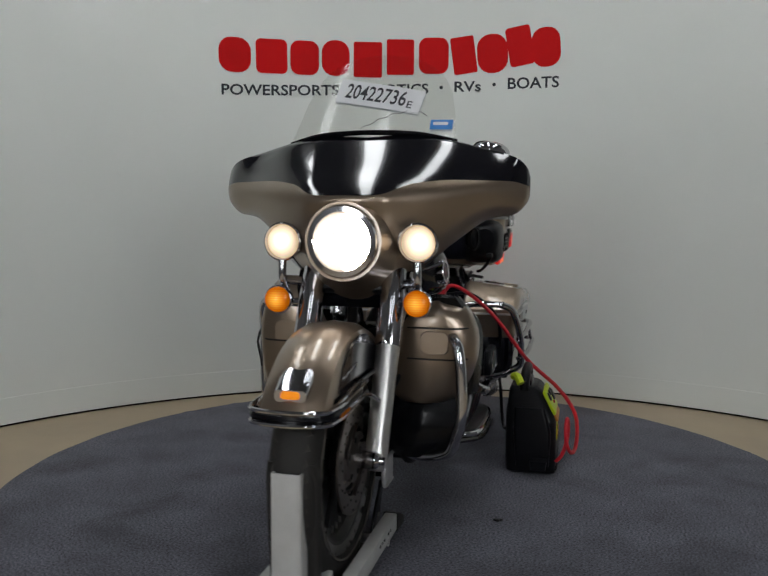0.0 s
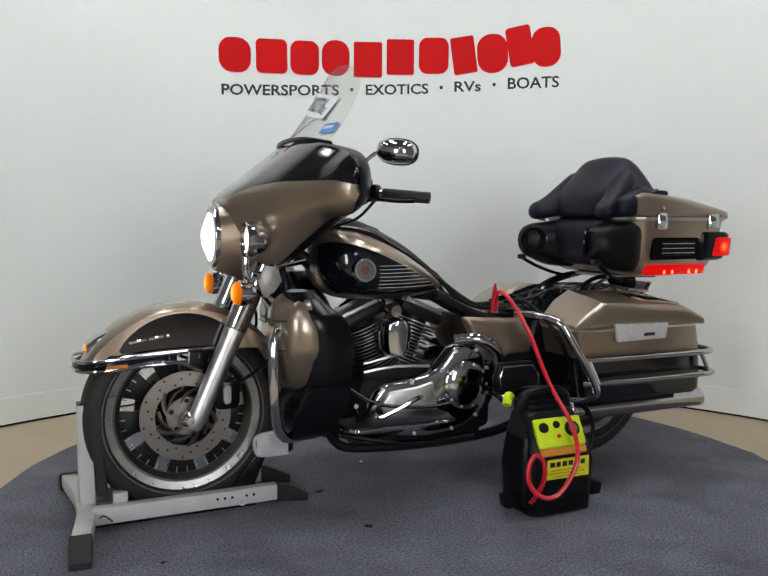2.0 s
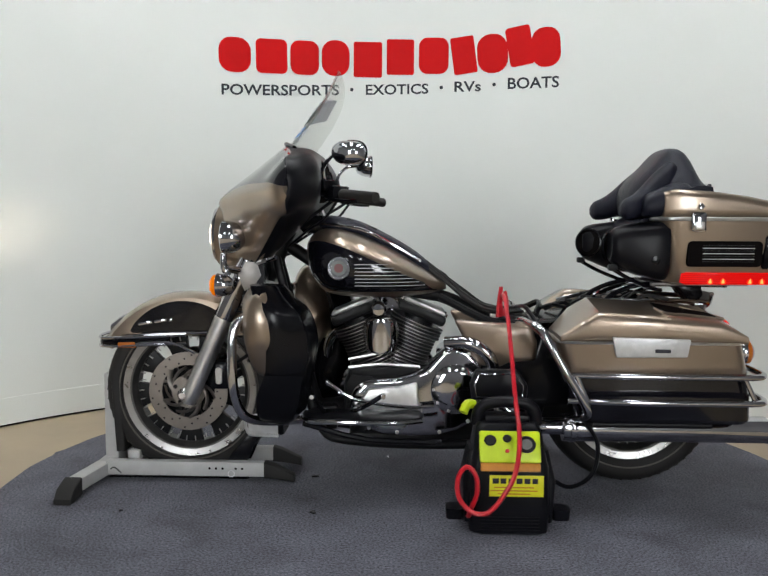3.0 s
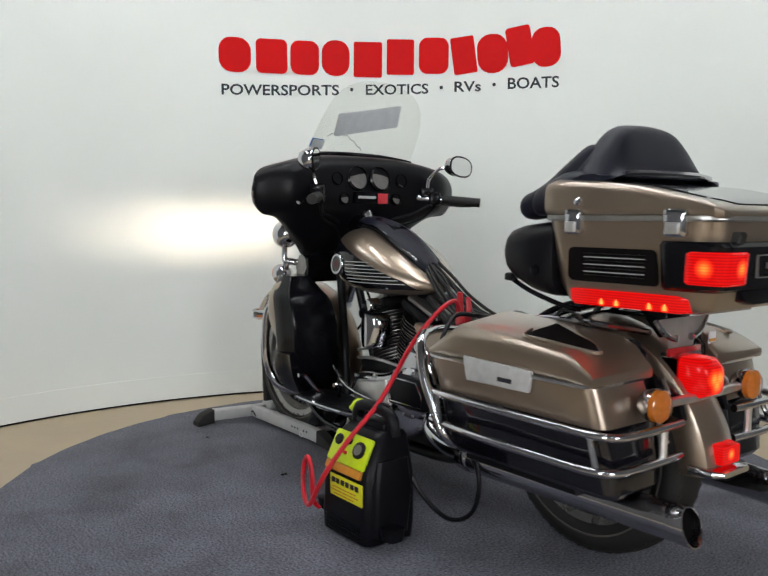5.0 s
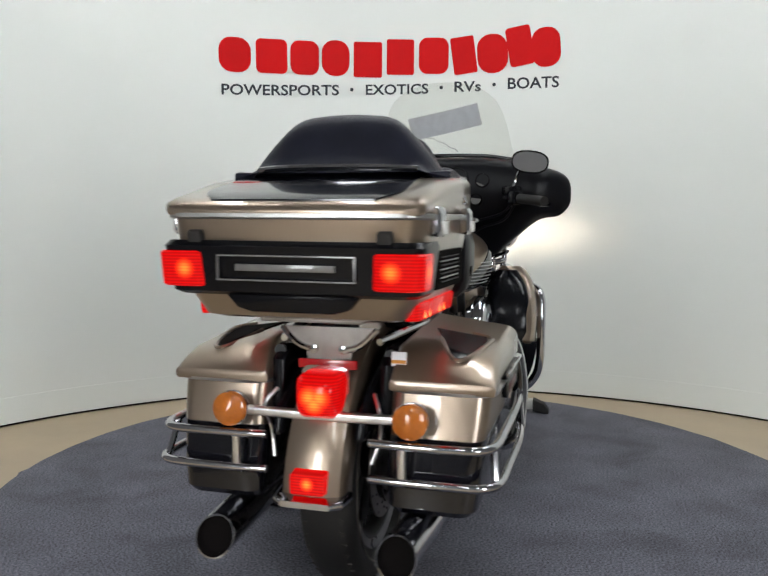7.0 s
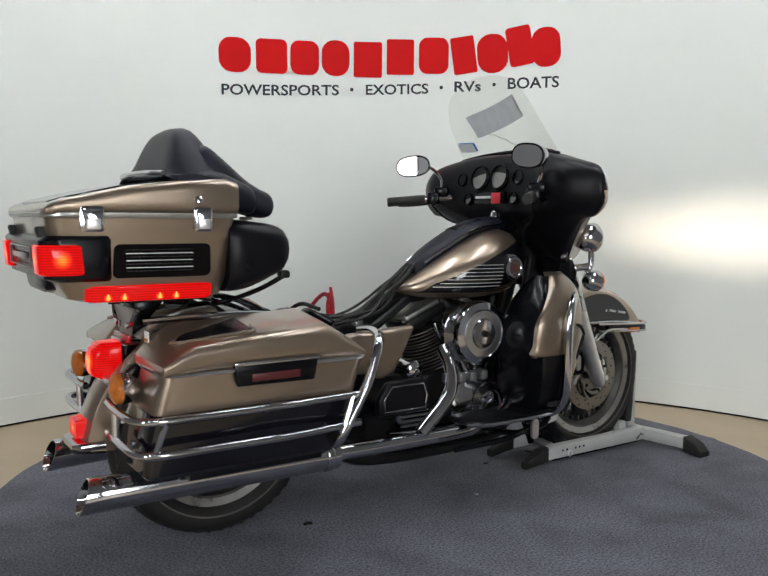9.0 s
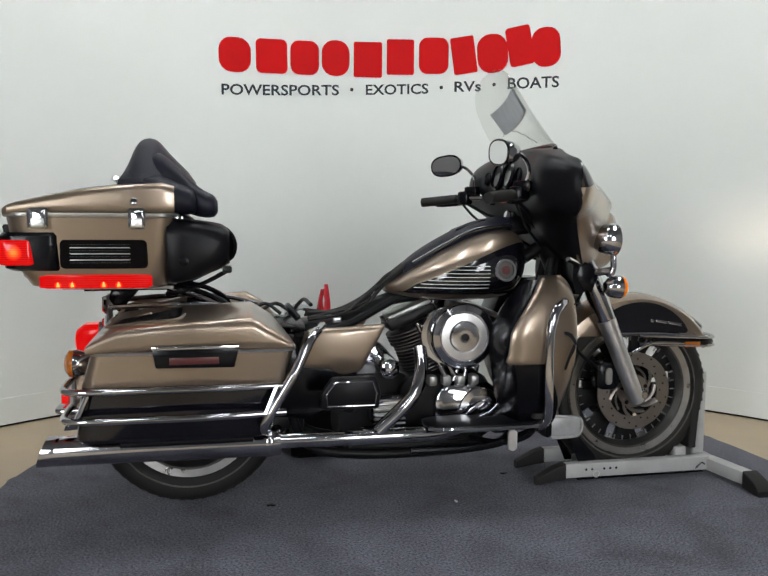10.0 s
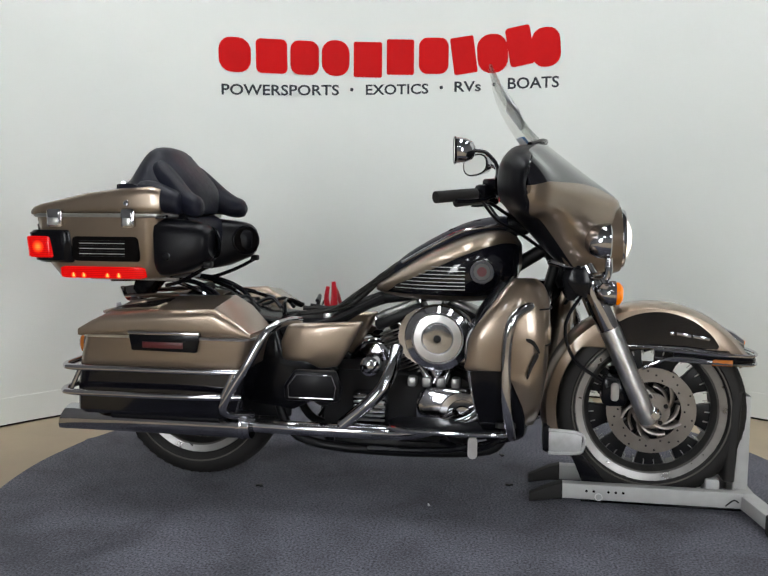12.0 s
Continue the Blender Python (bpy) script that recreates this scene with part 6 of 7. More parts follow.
            part("plate_edge", flip(box((-0.765, 0.402, 0.624), (0.25, 0.006, 0.010), 0.002), s), "chrome", lp)
        for z, bulge in ((0.502, 0.0), (0.420, 0.012)):
            path = [(-0.505, 0.392, z), (-0.70, 0.404 + bulge, z), (-0.95, 0.404 + bulge, z), (-1.085, 0.400 + bulge, z), (-1.135, 0.370 + bulge, z), (-1.145, 0.30, z), (-1.145, 0.20, z), (-1.140, 0.125, z)]
            part("guard_rail", flip(tube(path, 0.0105, 10, 5), s), "chrome", bag, "chrome saddlebag guard rail")
        for x, y in ((-1.095, 0.392), (-0.56, 0.396)):
            part("guard_post", flip(tube([(x + 0.030, y, 0.502), (x - 0.005, y + 0.012, 0.420)], 0.008, 8, 1), s), "chrome", bag)
        part("guard_post", flip(tube([(-1.142, 0.20, 0.502), (-1.140, 0.20, 0.420)], 0.010, 8, 1), s), "satin", bag)
        part("front_guard", flip(tube([(-0.400, 0.330, 0.655), (-0.43, 0.372, 0.628), (-0.48, 0.398, 0.535), (-0.53, 0.402, 0.455), (-0.568, 0.395, 0.385), (-0.560, 0.340, 0.350), (-0.52, 0.25, 0.330)], 0.0150, 12, 5), s), "chrome", bag, "chrome saddlebag front guard")
        part("guard_brace", flip(tube([(-0.400, 0.330, 0.655), (-0.375, 0.25, 0.660), (-0.37, 0.17, 0.650)], 0.0125, 10, 4), s), "chrome", bag)
        part("lower_step", flip(rloft("x", [(-0.99, 0.17, 0.34, 0.316, 0.336, 0.008), (-0.60, 0.17, 0.34, 0.316, 0.336, 0.008)]), s), "plastic", bag)


saddlebags()


def trunk():
    t = part("trunk", rloft("z", [(0.786, -1.215, -0.870, -0.245, 0.245, 0.05), (0.794, -1.240, -0.852, -0.260, 0.260, 0.055), (0.840, -1.262, -0.842, -0.273, 0.273, 0.055), (0.93, -1.278, -0.832, -0.285, 0.285, 0.055), (1.000, -1.286, -0.824, -0.293, 0.293, 0.055)], 7), "gold", bike, "pewter-gold hard tour trunk with lit red lamps", 30)
    tops = [(-1.288, 1.026), (-1.276, 1.036), (-1.255, 1.046), (-1.20, 1.062), (-1.10, 1.084), (-0.98, 1.099), (-0.86, 1.106)]
    lid = part("trunk_lid", rloft("x", [(-1.293, -0.255, 0.255, 1.010, 1.018, 0.004)] + [(x, -0.297 + 0.012 * (x < -1.28), 0.297 - 0.012 * (x < -1.28), 1.008, z, min(0.028, (z - 1.008) * 0.45)) for x, z in tops] + [(-0.825, -0.288, 0.288, 1.008, 1.098, 0.028)], 7), "gold", t, "pewter-gold trunk lid", 26)

    def lid_top(x):
        for (x0, z0), (x1, z1) in zip(tops, tops[1:]):
            if x0 <= x <= x1:
                return z0 + (z1 - z0) * (x - x0) / (x1 - x0)
        return tops[-1][1]
    part("trunk_seam", rloft("z", [(1.0, -1.290, -0.818, -0.300, 0.300, 0.058), (1.004, -1.294, -0.816, -0.303, 0.303, 0.058), (1.012, -1.294, -0.816, -0.303, 0.303, 0.058), (1.0135, -1.290, -0.818, -0.300, 0.300, 0.058)], 7), "alloy", t, "metal seam round the trunk")
    # black painted top
    tp = bmesh.new()
    rows = []
    for i in range(17):
        x = -1.272 + 0.37 * i / 16
        w = 0.236 - 0.05 * (1 - min(1, i / 3)) ** 2 - 0.03 * i / 16
        z = lid_top(x) + 0.0035
        rows.append([V(x, w * (k / 6 - 1), z) for k in range(13)] + [V(x, w * (1 - k / 6), z - 0.010) for k in range(13)])
    grid_faces(tp, rows)
    part("lid_inlay", tp, "black", t, "gloss black lid inlay")
    part("rack_strip", tube([(-1.00, -0.20, 1.118), (-1.02, -0.10, 1.122), (-1.022, 0.10, 1.122), (-1.00, 0.20, 1.118)], 0.008, 8, 4), "chrome", t, "chrome strip at the back of the backrest")
    # rear black band with lamps
    band = rloft("z", [(0.842, -1.274, -1.150, -0.282, 0.282, 0.035), (0.850, -1.290, -1.150, -0.291, 0.291, 0.04), (0.945, -1.304, -1.150, -0.300, 0.300, 0.04), (0.956, -1.292, -1.150, -0.294, 0.294, 0.04)], 7)
    bd = part("rear_panel", band, "satin_black", t, "black wraparound rear trunk panel")
    for y in (-0.215, 0.215):
        part("bump_stop", rloft("z", [(0.950, -1.296, -1.268, y - 0.018, y + 0.018, 0.006), (0.972, -1.302, -1.270, y - 0.016, y + 0.016, 0.008), (0.978, -1.298, -1.272, y - 0.012, y + 0.012, 0.006)]), "rubber", t, "small black rubber bump stop")
    part("lower_panel", prism([(-0.165, 0.850), (0.165, 0.850), (0.135, 0.815), (0.10, 0.806), (-0.10, 0.806), (-0.135, 0.815)], -1.272, -1.245, 0.006, axis="x"), "satin_black", t)
    frame_in = bmesh.new()
    for z in (0.876, 0.926):
        box((-1.297, 0, z), (0.006, 0.31, 0.003), 0, bm=frame_in)
    for y in (-0.155, 0.155):
        box((-1.297, y, 0.901), (0.006, 0.003, 0.052), 0, bm=frame_in)
    for v in frame_in.verts:
        v.co.x -= 0.006
    part("panel_frame", frame_in, "dial", bd, "thin grey frame on the rear panel")
    part("panel_badge", box((-1.304, 0, 0.902), (0.005, 0.225, 0.014), 0.001), "dial", bd, "worn grey badge strip")
    for s in (-1, 1):
        lens = rloft("z", [(0.860, -1.300, -1.215, 0.188, 0.2965, 0.03), (0.864, -1.305, -1.213, 0.186, 0.2995, 0.03), (0.930, -1.310, -1.213, 0.186, 0.3025, 0.03), (0.934, -1.306, -1.215, 0.188, 0.300, 0.03)], 7)
        part("trunk_lamp", flip(lens, s), "trunk_lit", bd, "lit red wraparound trunk lamp")
        # latches
        for x in (-1.205, -0.932):
            l = part("latch", flip(rloft("y", [(0.290, x - 0.022, x + 0.022, 0.968, 1.026, 0.006), (0.308, x - 0.024, x + 0.024, 0.966, 1.028, 0.008), (0.314, x - 0.018, x + 0.018, 0.974, 1.018, 0.008)]), s), "chrome", t, "chrome trunk latch")
            part("latch_tab", flip(box((x, 0.317, 0.985), (0.030, 0.006, 0.026), 0.003), s), "satin", t)
        part("lock", flip(lathe([(0.010, 0), (0.010, 0.01), (0.006, 0.012)], (-0.94, 0.292, 1.045), (0, 1, 0.4), 12), s), "chrome", t)
        # side grille
        g = part("side_grille", flip(rloft("y", [(0.2745, -1.155, -0.905, 0.848, 0.936, 0.014), (0.2885, -1.153, -0.907, 0.850, 0.934, 0.014)]), s), "gap", t, "dark slotted side grille")
        for i in range(7):
            part("grille_bar", flip(box((-1.04, 0.289, 0.866 + i * 0.009), (0.17, 0.003, 0.0022), 0), s), "plate_grey" if i % 2 else "engine", t)
        # lit strip lamp along the bottom
        part("strip_lamp", flip(rloft("x", [(-1.215, 0.246, 0.268, 0.790, 0.826, 0.006), (-1.195, 0.258, 0.279, 0.788, 0.829, 0.006), (-0.91, 0.262, 0.279, 0.788, 0.829, 0.006), (-0.895, 0.256, 0.272, 0.794, 0.826, 0.006)]), s), "strip_lit", t, "lit red side strip lamp")
        for x in (-1.165, -1.125, -1.035, -0.992):
            part("bulb", flip(prism([(x - 0.005, 0.793), (x + 0.005, 0.793), (x + 0.002, 0.806), (x, 0.809), (x - 0.002, 0.806)], 0.279, 0.2808, 0.0004), s), "red_hot", t)
    # rack below
    for s in (-1, 1):
        part("rack_tube", flip(tube([(-1.12, 0.08, 0.772), (-0.95, 0.10, 0.776), (-0.80, 0.10, 0.772), (-0.70, 0.12, 0.735), (-0.66, 0.14, 0.69), (-0.66, 0.15, 0.66)], 0.009, 8, 4), s), "satin_black", t, "black trunk rack tube")
        part("rack_tube", flip(tube([(-0.86, 0.10, 0.772), (-0.76, 0.13, 0.74), (-0.70, 0.145, 0.70), (-0.72, 0.150, 0.66)], 0.008, 8, 4), s), "chrome", t)
        part("pod_stay", flip(tube([(-0.86, 0.18, 0.760), (-0.80, 0.20, 0.775), (-0.73, 0.23, 0.805), (-0.675, 0.245, 0.836)], 0.007, 8, 4), s), "satin_black", t)
        part("stay_foot", flip(box((-0.672, 0.245, 0.842), (0.03, 0.03, 0.022), 0.006), s), "engine", t)
    part("rack_plate", box((-1.01, 0, 0.778), (0.34, 0.26, 0.010), 0.003), "bracket", t, "bare metal rack plate")
    part("rack_post", prism([(-1.04, 0.772), (-0.95, 0.772), (-0.98, 0.735), (-1.02, 0.690), (-1.05, 0.735)], -0.055, 0.055, 0.006), "satin_black", t)
    # backrest: one padded band, high in the middle, reaching forward at the sides
    rings = []
    for y, top, xr, xf, bot in ((-0.275, 1.085, -0.985, -0.865, 1.015), (-0.235, 1.125, -0.995, -0.850, 1.012), (-0.185, 1.185, -0.992, -0.805, 1.012), (-0.125, 1.238, -0.985, -0.780, 1.012), (-0.05, 1.252, -0.982, -0.770, 1.012),
                                (0.05, 1.252, -0.982, -0.770, 1.012), (0.125, 1.238, -0.985, -0.780, 1.012), (0.185, 1.185, -0.992, -0.805, 1.012), (0.235, 1.125, -0.995, -0.850, 1.012), (0.275, 1.085, -0.985, -0.865, 1.015)):
        h = top - 1.02
        xm = xr + 0.055
        rings.append([V(xr, y, 1.112), V(xr + 0.018, y, 1.02 + h * 0.72), V(xm - 0.008, y, top - 0.006), V(xm + 0.035, y, top), V(xm + 0.075 + 0.02 * h, y, 1.02 + h * 0.80), V(xf - 0.04 * (h < 0.1), y, 1.02 + h * 0.42), V(xf, y, bot + 0.02), V(xf - 0.02, y, bot), V(-0.86, y, bot), V(-0.90, y, 1.104)])
    part("backrest", skin(rings, 4, 3), "vinyl", t, "black vinyl passenger backrest pad")
    for s in (-1, 1):
        # arm rest: short bolster on the trunk corner, then the long pad
        b = bmesh.new()
        rr = []
        for x, zc, hz, hy in ((-0.925, 1.085, 0.026, 0.028), (-0.905, 1.080, 0.046, 0.040), (-0.86, 1.066, 0.058, 0.046), (-0.81, 1.054, 0.050, 0.044), (-0.775, 1.045, 0.042, 0.038), (-0.762, 1.040, 0.024, 0.022)):
            rr.append([V(x, 0.240 + hy * math.cos(a), zc + hz * math.sin(a) * (1 if math.sin(a) > 0 else 0.8)) for a in (2 * math.pi * j / 12 for j in range(12))])
        part("arm_bolster", flip(skin(rr, 4, 2, bm=b), s), "vinyl", t, "black vinyl bolster")
        rr = []
        for x, zc, hz, hy, yc in ((-0.90, 1.140, 0.050, 0.030, 0.165), (-0.87, 1.130, 0.070, 0.050, 0.160), (-0.82, 1.095, 0.065, 0.055, 0.170), (-0.775, 1.062, 0.052, 0.052, 0.190), (-0.74, 1.044, 0.042, 0.046, 0.210), (-0.712, 1.038, 0.034, 0.040, 0.218), (-0.698, 1.036, 0.016, 0.018, 0.220)):
            rr.append([V(x, yc + hy * math.cos(a), zc + hz * math.sin(a)) for a in (2 * math.pi * j / 12 for j in range(12))])
        part("arm_pad", flip(skin(rr, 4, 2), s), "vinyl", t, "black vinyl arm pad")
        # speaker pod
        rr = []
        for x, z0, z1, y0, y1 in ((-0.850, 0.800, 0.997, 0.10, 0.286), (-0.815, 0.802, 0.997, 0.11, 0.292), (-0.770, 0.812, 0.992, 0.13, 0.292), (-0.720, 0.832, 0.986, 0.15, 0.288), (-0.682, 0.848, 0.976, 0.165, 0.280), (-0.664, 0.866, 0.960, 0.18, 0.266)):
            rr.append([V(x, y, z) for y, z in rounded(y0, y1, z0, z1, 0.05, 4)])
        pd = part("speaker_pod", flip(skin(rr, 3, 1), s), "plastic", t, "black speaker pod below the arm rest")
        part("speaker_ring", flip(lathe([(0.050, 0.0), (0.056, 0.004), (0.056, 0.010), (0.050, 0.012)], (-0.688, 0.176, 0.914), (0.66, -0.75, 0.05), 30, caps=False), s), "satin_black", t)
        part("speaker_cone", flip(lathe([(0.0, 0.0), (0.049, 0.004), (0.049, 0.006), (0, 0.0065)], (-0.688, 0.176, 0.914), (0.66, -0.75, 0.05), 28, caps=False), s), "gap", t)
        part("pod_knob", flip(lathe([(0.014, 0), (0.014, 0.006), (0.008, 0.007)], (-0.800, 0.290, 0.870), (0, 1, 0), 18), s), "satin_black", t)
    part("lumbar_pad", skin([[V(x, y, z) for x, z in ((-0.84, 0.83), (-0.80, 0.83), (-0.775, 0.88), (-0.765, 0.95), (-0.785, 1.0), (-0.84, 1.0))] for y in (-0.15, -0.10, 0, 0.10, 0.15)], 3, 3), "vinyl", t, "black vinyl lumbar pad")
    part("grab_rail", tube([(-0.80, -0.285, 1.005), (-0.80, -0.305, 1.0), (-0.83, -0.304, 1.0)], 0.005, 6, 3), "chrome", t)


def taper_trunk():
    """The trunk narrows towards its tail and its floor, and its tail stands a little further back."""
    for ob in bike.children:
        if ob.name.split(".")[0] != "trunk":
            continue
        for q in [ob] + list(ob.children) + [c for p in ob.children for c in p.children]:
            for v in q.data.vertices:
                x, y, z = v.co
                k = 1 - 0.045 * min(1.0, max(0.0, (-0.90 - x) / 0.36))
                if x < -0.85:
                    k *= 1 - 0.055 * min(1.0, max(0.0, (0.865 - z) / 0.06))
                v.co = (x - 0.022 * min(1.0, max(0.0, (-1.20 - x) / 0.09)), y * k, z)


trunk()
taper_trunk()


# ------------------------------------------------------------ wheel chock, booster pack, cables
def wheel_chock():
    """Stands at its own base point between the rails; places below are from the bike's origin."""
    o = V(0.85, 0, 0)
    ch = tagged(new("wheel_chock"), "light grey steel wheel chock with black rubber feet", "wheel chock")

    def put(name, bm, m, label=""):
        if name in ("post", "stop"):
            for v in bm.verts:
                v.co.x -= 0.024
                v.co.z *= 0.925
        bm.transform(Matrix.Translation(-o))
        return part(name, bm, m, ch, label)
    for s in (-1, 1):
        put("side_rail", box((0.825, s * 0.100, 0.048), (0.590, 0.038, 0.052), 0.004), "chock", "grey steel side rail with holes")
        tip = rloft("x", [(0.535, s * 0.100 - 0.022, s * 0.100 + 0.022, 0.018, 0.076, 0.006), (0.50, s * 0.100 - 0.022, s * 0.100 + 0.022, 0.016, 0.066, 0.006), (0.425, s * 0.100 - 0.016, s * 0.100 + 0.016, 0.002, 0.030, 0.006)])
        put("rubber_tip", tip, "rubber", "black rubber rail tip")
        for i in range(6):
            if i != 2:
                put("hole", lathe([(0.0045, 0.0), (0.0045, 0.002)], (0.615 + i * 0.024, s * 0.1185, 0.052), (0, s, 0), 10), "gap")
        put("pin_ring", tube([(0.655 + 0.012 * math.cos(a), s * 0.122, 0.034 + 0.012 * math.sin(a)) for a in (2 * math.pi * k / 10 for k in range(10))], 0.0018, 5, 1, closed=True), "satin")
        put("pin", tube([(1.06, s * 0.122, 0.030), (1.085, s * 0.123, 0.052), (1.10, s * 0.122, 0.045)], 0.0025, 5, 3), "engine")
        put("cradle", prism([(0.62, 0.03), (0.70, 0.03), (0.66, 0.10), (0.58, 0.19), (0.56, 0.17)], s * 0.078 - 0.004, s * 0.078 + 0.004, 0.002), "satin_black", "black cradle plate beside the tyre")
        arm = prism([(1.105, 0.088), (1.160, 0.088), (1.192, 0.315), (1.140, 0.315)], 0.020, 0.066, 0.003, axis="z")
        put("foot_arm", flip(arm, s), "chock")
        put("rubber_foot", rloft("y", [(s * 0.298, 1.132, 1.194, 0.010, 0.072, 0.006), (s * 0.35, 1.137, 1.199, 0.002, 0.050, 0.006), (s * 0.375, 1.140, 1.200, 0.0, 0.020, 0.006)]), "rubber", "black rubber foot")
        put("corner_block", box((1.03, s * 0.055, 0.075), (0.045, 0.03, 0.05), 0.004), "chock")
    put("cross_member", box((1.135, 0, 0.042), (0.050, 0.18, 0.046), 0.004), "chock")
    post = bmesh.new()
    for y in (-0.034, 0.034):
        box((1.150, y, 0.225), (0.046, 0.005, 0.375), 0.0015, bm=post)
    box((1.171, 0, 0.225), (0.005, 0.063, 0.375), 0.0015, bm=post)
    box((1.127, 0, 0.225), (0.004, 0.063, 0.375), 0.0015, bm=post)
    put("post", post, "chock", "light grey channel post")
    put("stop", rloft("z", [(0.10, 1.092, 1.125, -0.062, 0.062, 0.01), (0.38, 1.100, 1.138, -0.066, 0.066, 0.01), (0.432, 1.122, 1.148, -0.058, 0.058, 0.01)]), "rubber", "black rubber wheel stop")
    put("floor_plate", box((0.86, 0, 0.004), (0.52, 0.165, 0.005), 0.001), "satin_black", "dark floor plate under the tyre")
    put("roller", lathe([(0.014, -0.085), (0.014, 0.085)], (0.66, 0, 0.040), (0, 1, 0), 14), "satin")
    put("roller", lathe([(0.014, -0.085), (0.014, 0.085)], (0.995, 0, 0.042), (0, 1, 0), 14), "satin")
    return ch, o


def booster_pack():
    o = V(-0.275, 0.478, 0)
    pk = tagged(new("booster_pack"), "black jump-start booster pack with lime panel and yellow label", "booster pack")

    def put(name, bm, m, label=""):
        for v in bm.verts:
            v.co.z -= 0.35 * min(v.co.z, 0.1)
            if "lead" not in name and "clamp" not in name:
                v.co.x = o.x - 0.012 + (v.co.x - o.x) * 1.10
        bm.transform(Matrix.Translation(-o))
        return part(name, bm, m, pk, label)
    # body with a sloped face on the left, (x half, y back, y front) by height
    rings = []
    for z, hx, yb, yf in ((0.0, 0.100, 0.400, 0.568), (0.012, 0.110, 0.392, 0.578), (0.10, 0.113, 0.388, 0.580), (0.245, 0.110, 0.388, 0.574), (0.262, 0.106, 0.390, 0.568), (0.352, 0.092, 0.398, 0.520), (0.366, 0.082, 0.405, 0.505)):
        rings.append([V(-0.275 + a, b, z) for a, b in rounded(-hx, hx, yb, yf, 0.028, 5)])
    bm = bmesh.new()
    grid_faces(bm, rings)
    put("case", bm, "plastic", "black moulded plastic case")
    for i in range(5):
        z = 0.022 + i * 0.016
        put("case_rib", rloft("z", [(z, -0.365, -0.185, 0.40, 0.5845, 0.02), (z + 0.007, -0.365, -0.185, 0.40, 0.5845, 0.02)]), "plastic")
    for s in (-1, 1):
        put("holster", rloft("z", [(0.05, -0.275 + s * 0.108 - 0.016, -0.275 + s * 0.108 + 0.016, 0.43, 0.555, 0.014), (0.20, -0.275 + s * 0.112 - 0.018, -0.275 + s * 0.112 + 0.018, 0.42, 0.56, 0.014), (0.29, -0.275 + s * 0.098 - 0.014, -0.275 + s * 0.098 + 0.014, 0.42, 0.535, 0.014)]), "plastic")
        put("foot", rloft("z", [(0.055, -0.275 + s * 0.150 - 0.024, -0.275 + s * 0.150 + 0.024, 0.49, 0.545, 0.014), (0.105, -0.275 + s * 0.150 - 0.026, -0.275 + s * 0.150 + 0.026, 0.485, 0.550, 0.014)]), "plastic", "black cable peg")
    # lime control panel on the slope
    lean = Matrix.Rotation(radians(27), 4, "X")
    at = V(-0.275, 0.550, 0.305)
    put("panel", box(at, (0.170, 0.014, 0.098), 0.010, lean), "lime", "lime green control panel")
    put("amber_label", box(at + V(0, 0.026, -0.056), (0.165, 0.010, 0.026), 0.003, lean), "orange", "orange warning strip")
    for dx, dz, r, m in ((-0.045, 0.006, 0.026, "engine"), (0.055, 0.018, 0.017, "engine"), (0.008, 0.024, 0.012, "engine"), (0.008, -0.014, 0.006, "red_cable")):
        c = at + lean.to_3x3() @ V(dx, 0.007, dz)
        nrm = lean.to_3x3() @ V(0, 1, 0)
        put("dial" if r > 0.02 else "knob", lathe([(r, -0.002), (r, 0.003), (r * 0.8, 0.006), (0, 0.0062)], c, nrm, 24), m)
        if r > 0.02:
            put("dial_face", lathe([(0, 0.0066), (r * 0.62, 0.0066), (r * 0.62, 0.0072), (0, 0.0073)], c, nrm, 22, caps=False), "dial")
    put("label", box((-0.292, 0.5795, 0.192), (0.150, 0.004, 0.066), 0.001), "yellow", "yellow label with dark print shown as bars")
    for k, (x0, w) in enumerate(((-0.226, 0.020), (-0.248, 0.018), (-0.270, 0.019), (-0.292, 0.019), (-0.314, 0.019), (-0.336, 0.018))):
        put("print_block", box((x0 - w / 2 + 0.002, 0.582, 0.208), (w * 0.86, 0.002, 0.016), 0.0005), "ink", "dark print as a plain bar")
    for z, w in ((0.188, 0.11), (0.178, 0.13), (0.168, 0.09)):
        put("print_bar", box((-0.285, 0.582, z), (w, 0.002, 0.003), 0), "orange")
    # handle
    put("handle", tube([(-0.360, 0.455, 0.352), (-0.352, 0.458, 0.400), (-0.315, 0.460, 0.422), (-0.235, 0.460, 0.422), (-0.198, 0.458, 0.400), (-0.190, 0.455, 0.352)], 0.019, 10, 4), "plastic", "black carry handle")
    put("neck", box((-0.275, 0.452, 0.372), (0.130, 0.06, 0.030), 0.010), "plastic")
    # black clamp resting on top, towards the bike
    put("black_clamp", tube([(-0.150, 0.445, 0.385), (-0.165, 0.43, 0.410), (-0.185, 0.415, 0.405)], 0.015, 8, 3), "lime", "lime clamp jaw")
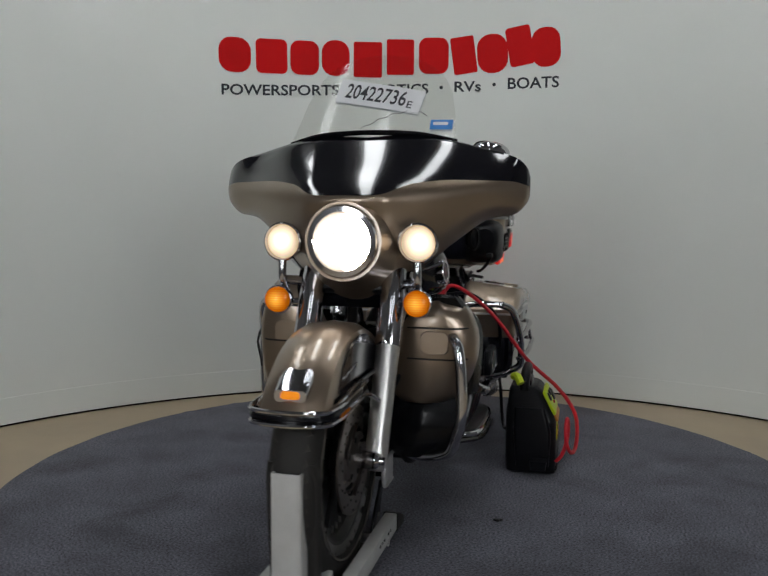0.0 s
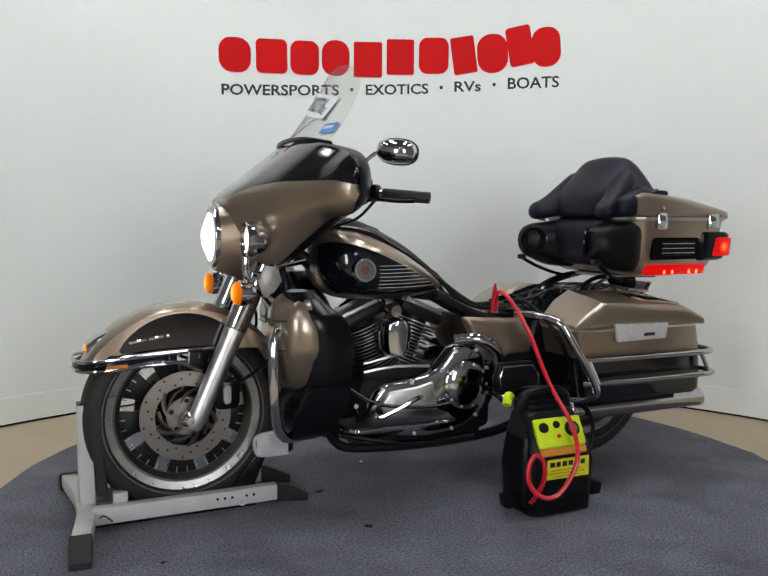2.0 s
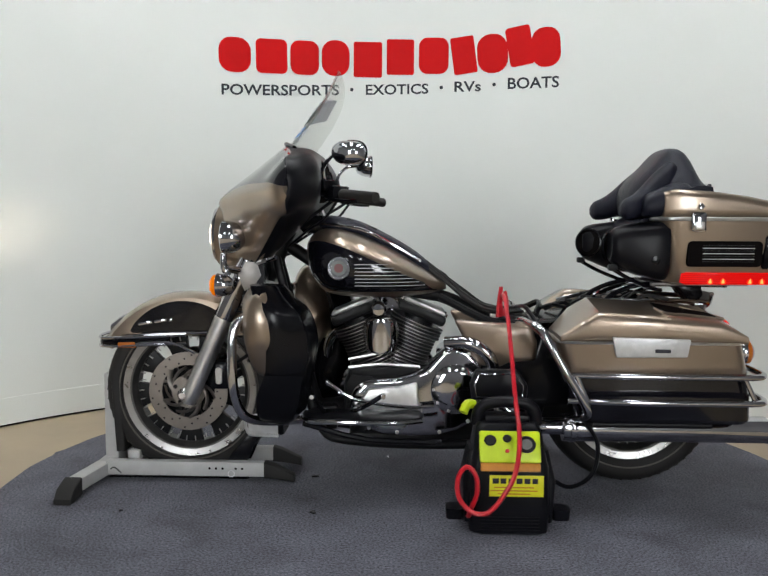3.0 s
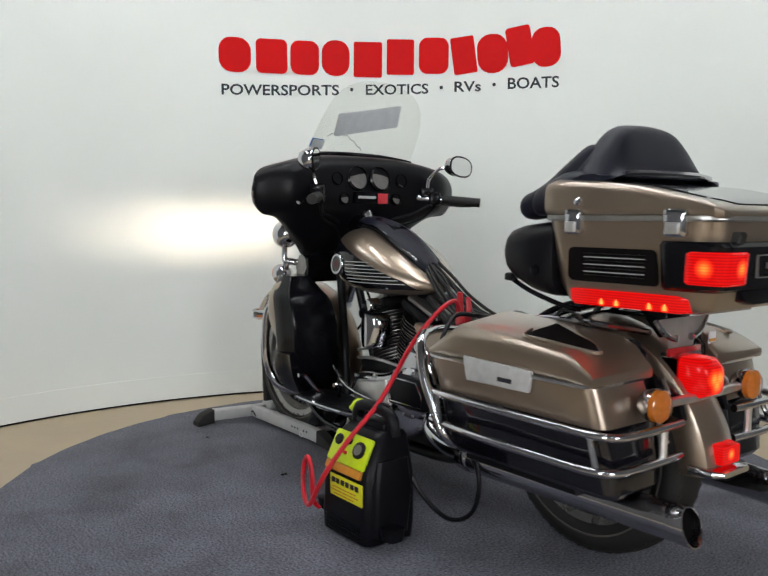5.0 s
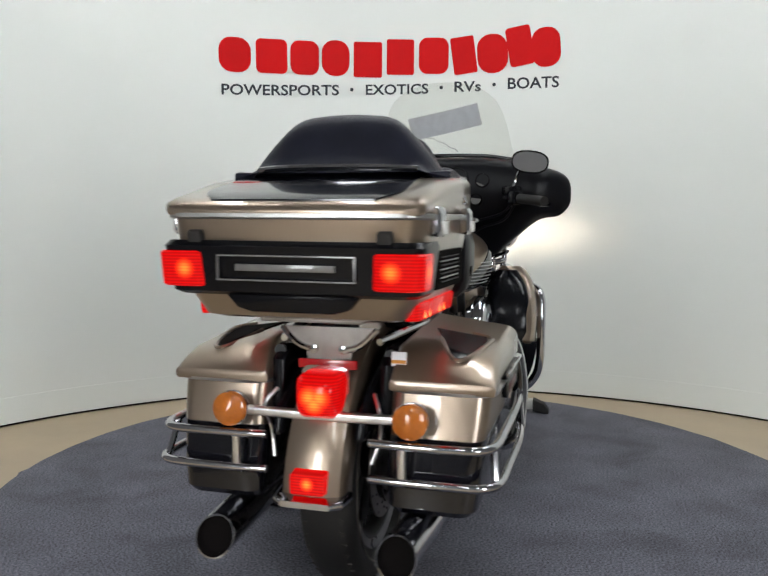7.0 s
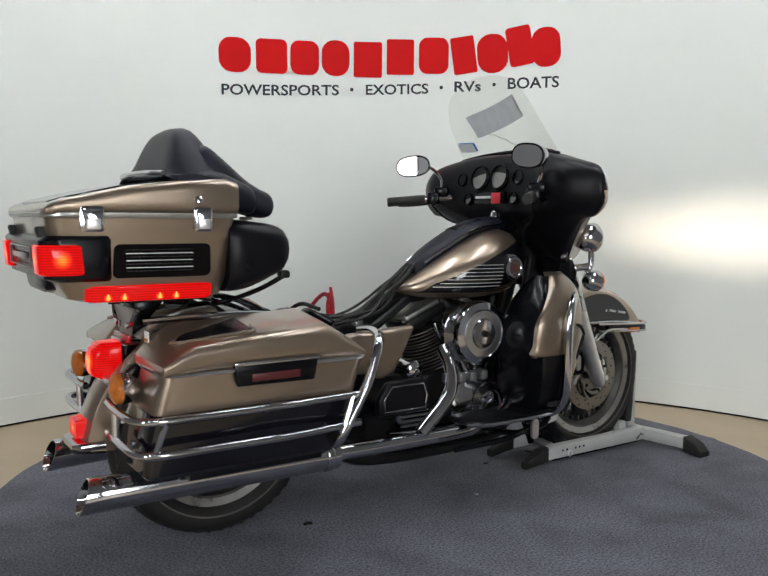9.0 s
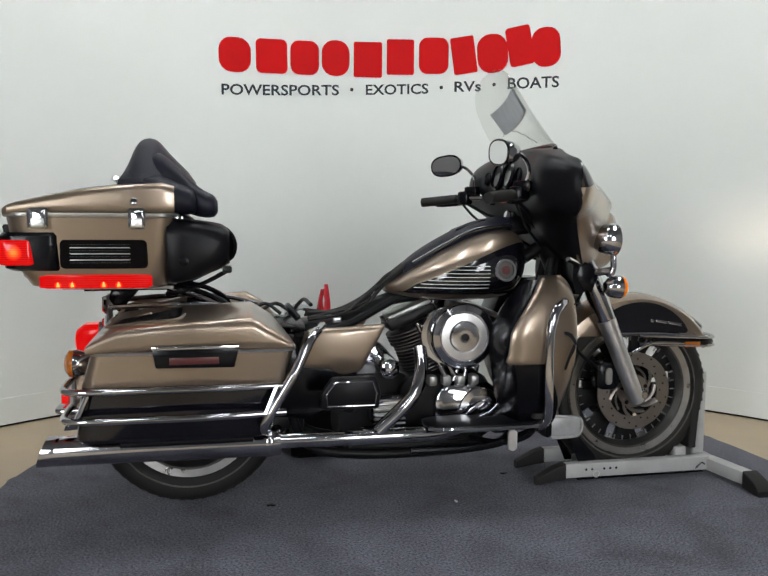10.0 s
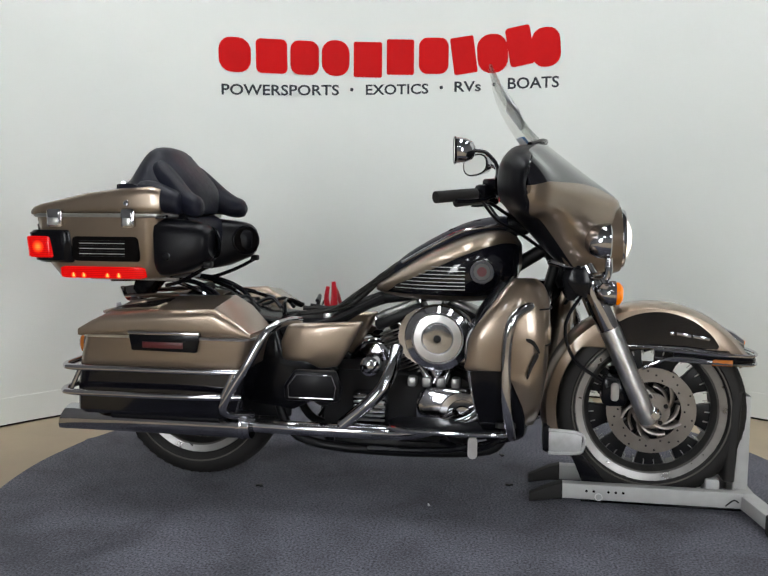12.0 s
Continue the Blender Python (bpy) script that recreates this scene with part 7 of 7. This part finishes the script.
    # red lead: up to the bike, with a loop at the case
    red = [(-0.300, 0.118, 0.700), (-0.305, 0.150, 0.735), (-0.308, 0.220, 0.705), (-0.310, 0.330, 0.610), (-0.312, 0.455, 0.450), (-0.312, 0.575, 0.345), (-0.295, 0.640, 0.260), (-0.262, 0.655, 0.195), (-0.215, 0.650, 0.135),
           (-0.165, 0.635, 0.130), (-0.128, 0.620, 0.170), (-0.125, 0.615, 0.225), (-0.150, 0.618, 0.262), (-0.178, 0.622, 0.235), (-0.182, 0.620, 0.180), (-0.165, 0.605, 0.125), (-0.160, 0.580, 0.090)]
    put("red_lead", tube(red, 0.0075, 8, 6), "red_cable", "red jumper cable")
    black = [(-0.380, 0.420, 0.290), (-0.430, 0.390, 0.330), (-0.470, 0.365, 0.420), (-0.475, 0.330, 0.470)]
    loop = [(-0.385, 0.41, 0.25), (-0.43, 0.385, 0.17), (-0.51, 0.355, 0.115), (-0.59, 0.335, 0.15), (-0.61, 0.325, 0.25), (-0.565, 0.322, 0.335), (-0.500, 0.330, 0.47), (-0.43, 0.320, 0.60), (-0.38, 0.22, 0.695), (-0.36, 0.10, 0.690)]
    put("black_lead", tube(loop, 0.0075, 8, 6), "plastic", "black jumper cable")
    put("red_clamp", tube([(-0.300, 0.115, 0.655), (-0.298, 0.118, 0.705), (-0.302, 0.122, 0.762)], (0.019, 0.009), 8, 3, flat=0.55), "red_cable", "red battery clamp")
    put("clamp_arm", tube([(-0.318, 0.105, 0.655), (-0.325, 0.102, 0.700), (-0.318, 0.100, 0.745)], (0.013, 0.008), 8, 3, flat=0.6), "red_cable")
    return pk, o


chock, CHOCK_AT = wheel_chock()
pack, PACK_AT = booster_pack()


# ------------------------------------------------------------ what moves
def turn_at(t):
    """Degrees of the platform at t, smooth through TURN."""
    for i in range(len(TURN) - 1):
        (t0, a0), (t1, a1) = TURN[i], TURN[i + 1]
        if t <= t1 + 1e-6:
            def slope(k):
                if 0 < k < len(TURN) - 1:
                    return (TURN[k + 1][1] - TURN[k - 1][1]) / (TURN[k + 1][0] - TURN[k - 1][0])
                return 0.0 if k else (TURN[1][1] - TURN[0][1]) / (TURN[1][0] - TURN[0][0])
            h = t1 - t0
            f = (t - t0) / h
            m0, m1 = slope(i) * h, slope(i + 1) * h
            return (2 * f ** 3 - 3 * f ** 2 + 1) * a0 + (f ** 3 - 2 * f ** 2 + f) * m0 + (3 * f ** 2 - 2 * f ** 3) * a1 + (f ** 3 - f ** 2) * m1
    return TURN[-1][1]


def motions():
    times = [k * 0.2 for k in range(61)]
    for thing, at in ((turntable, V(0, 0, 0)), (bike, V(0.004, BIKE_Y, BIKE_Z)), (chock, CHOCK_AT + V(0.004, BIKE_Y, 0)), (pack, PACK_AT + V(-0.010, BIKE_Y - 0.014, 0))):
        walk(thing, [(t, pose(0, 0, 0, 0, 0, turn_at(t)) @ Matrix.Translation(at)) for t in times])


motions()
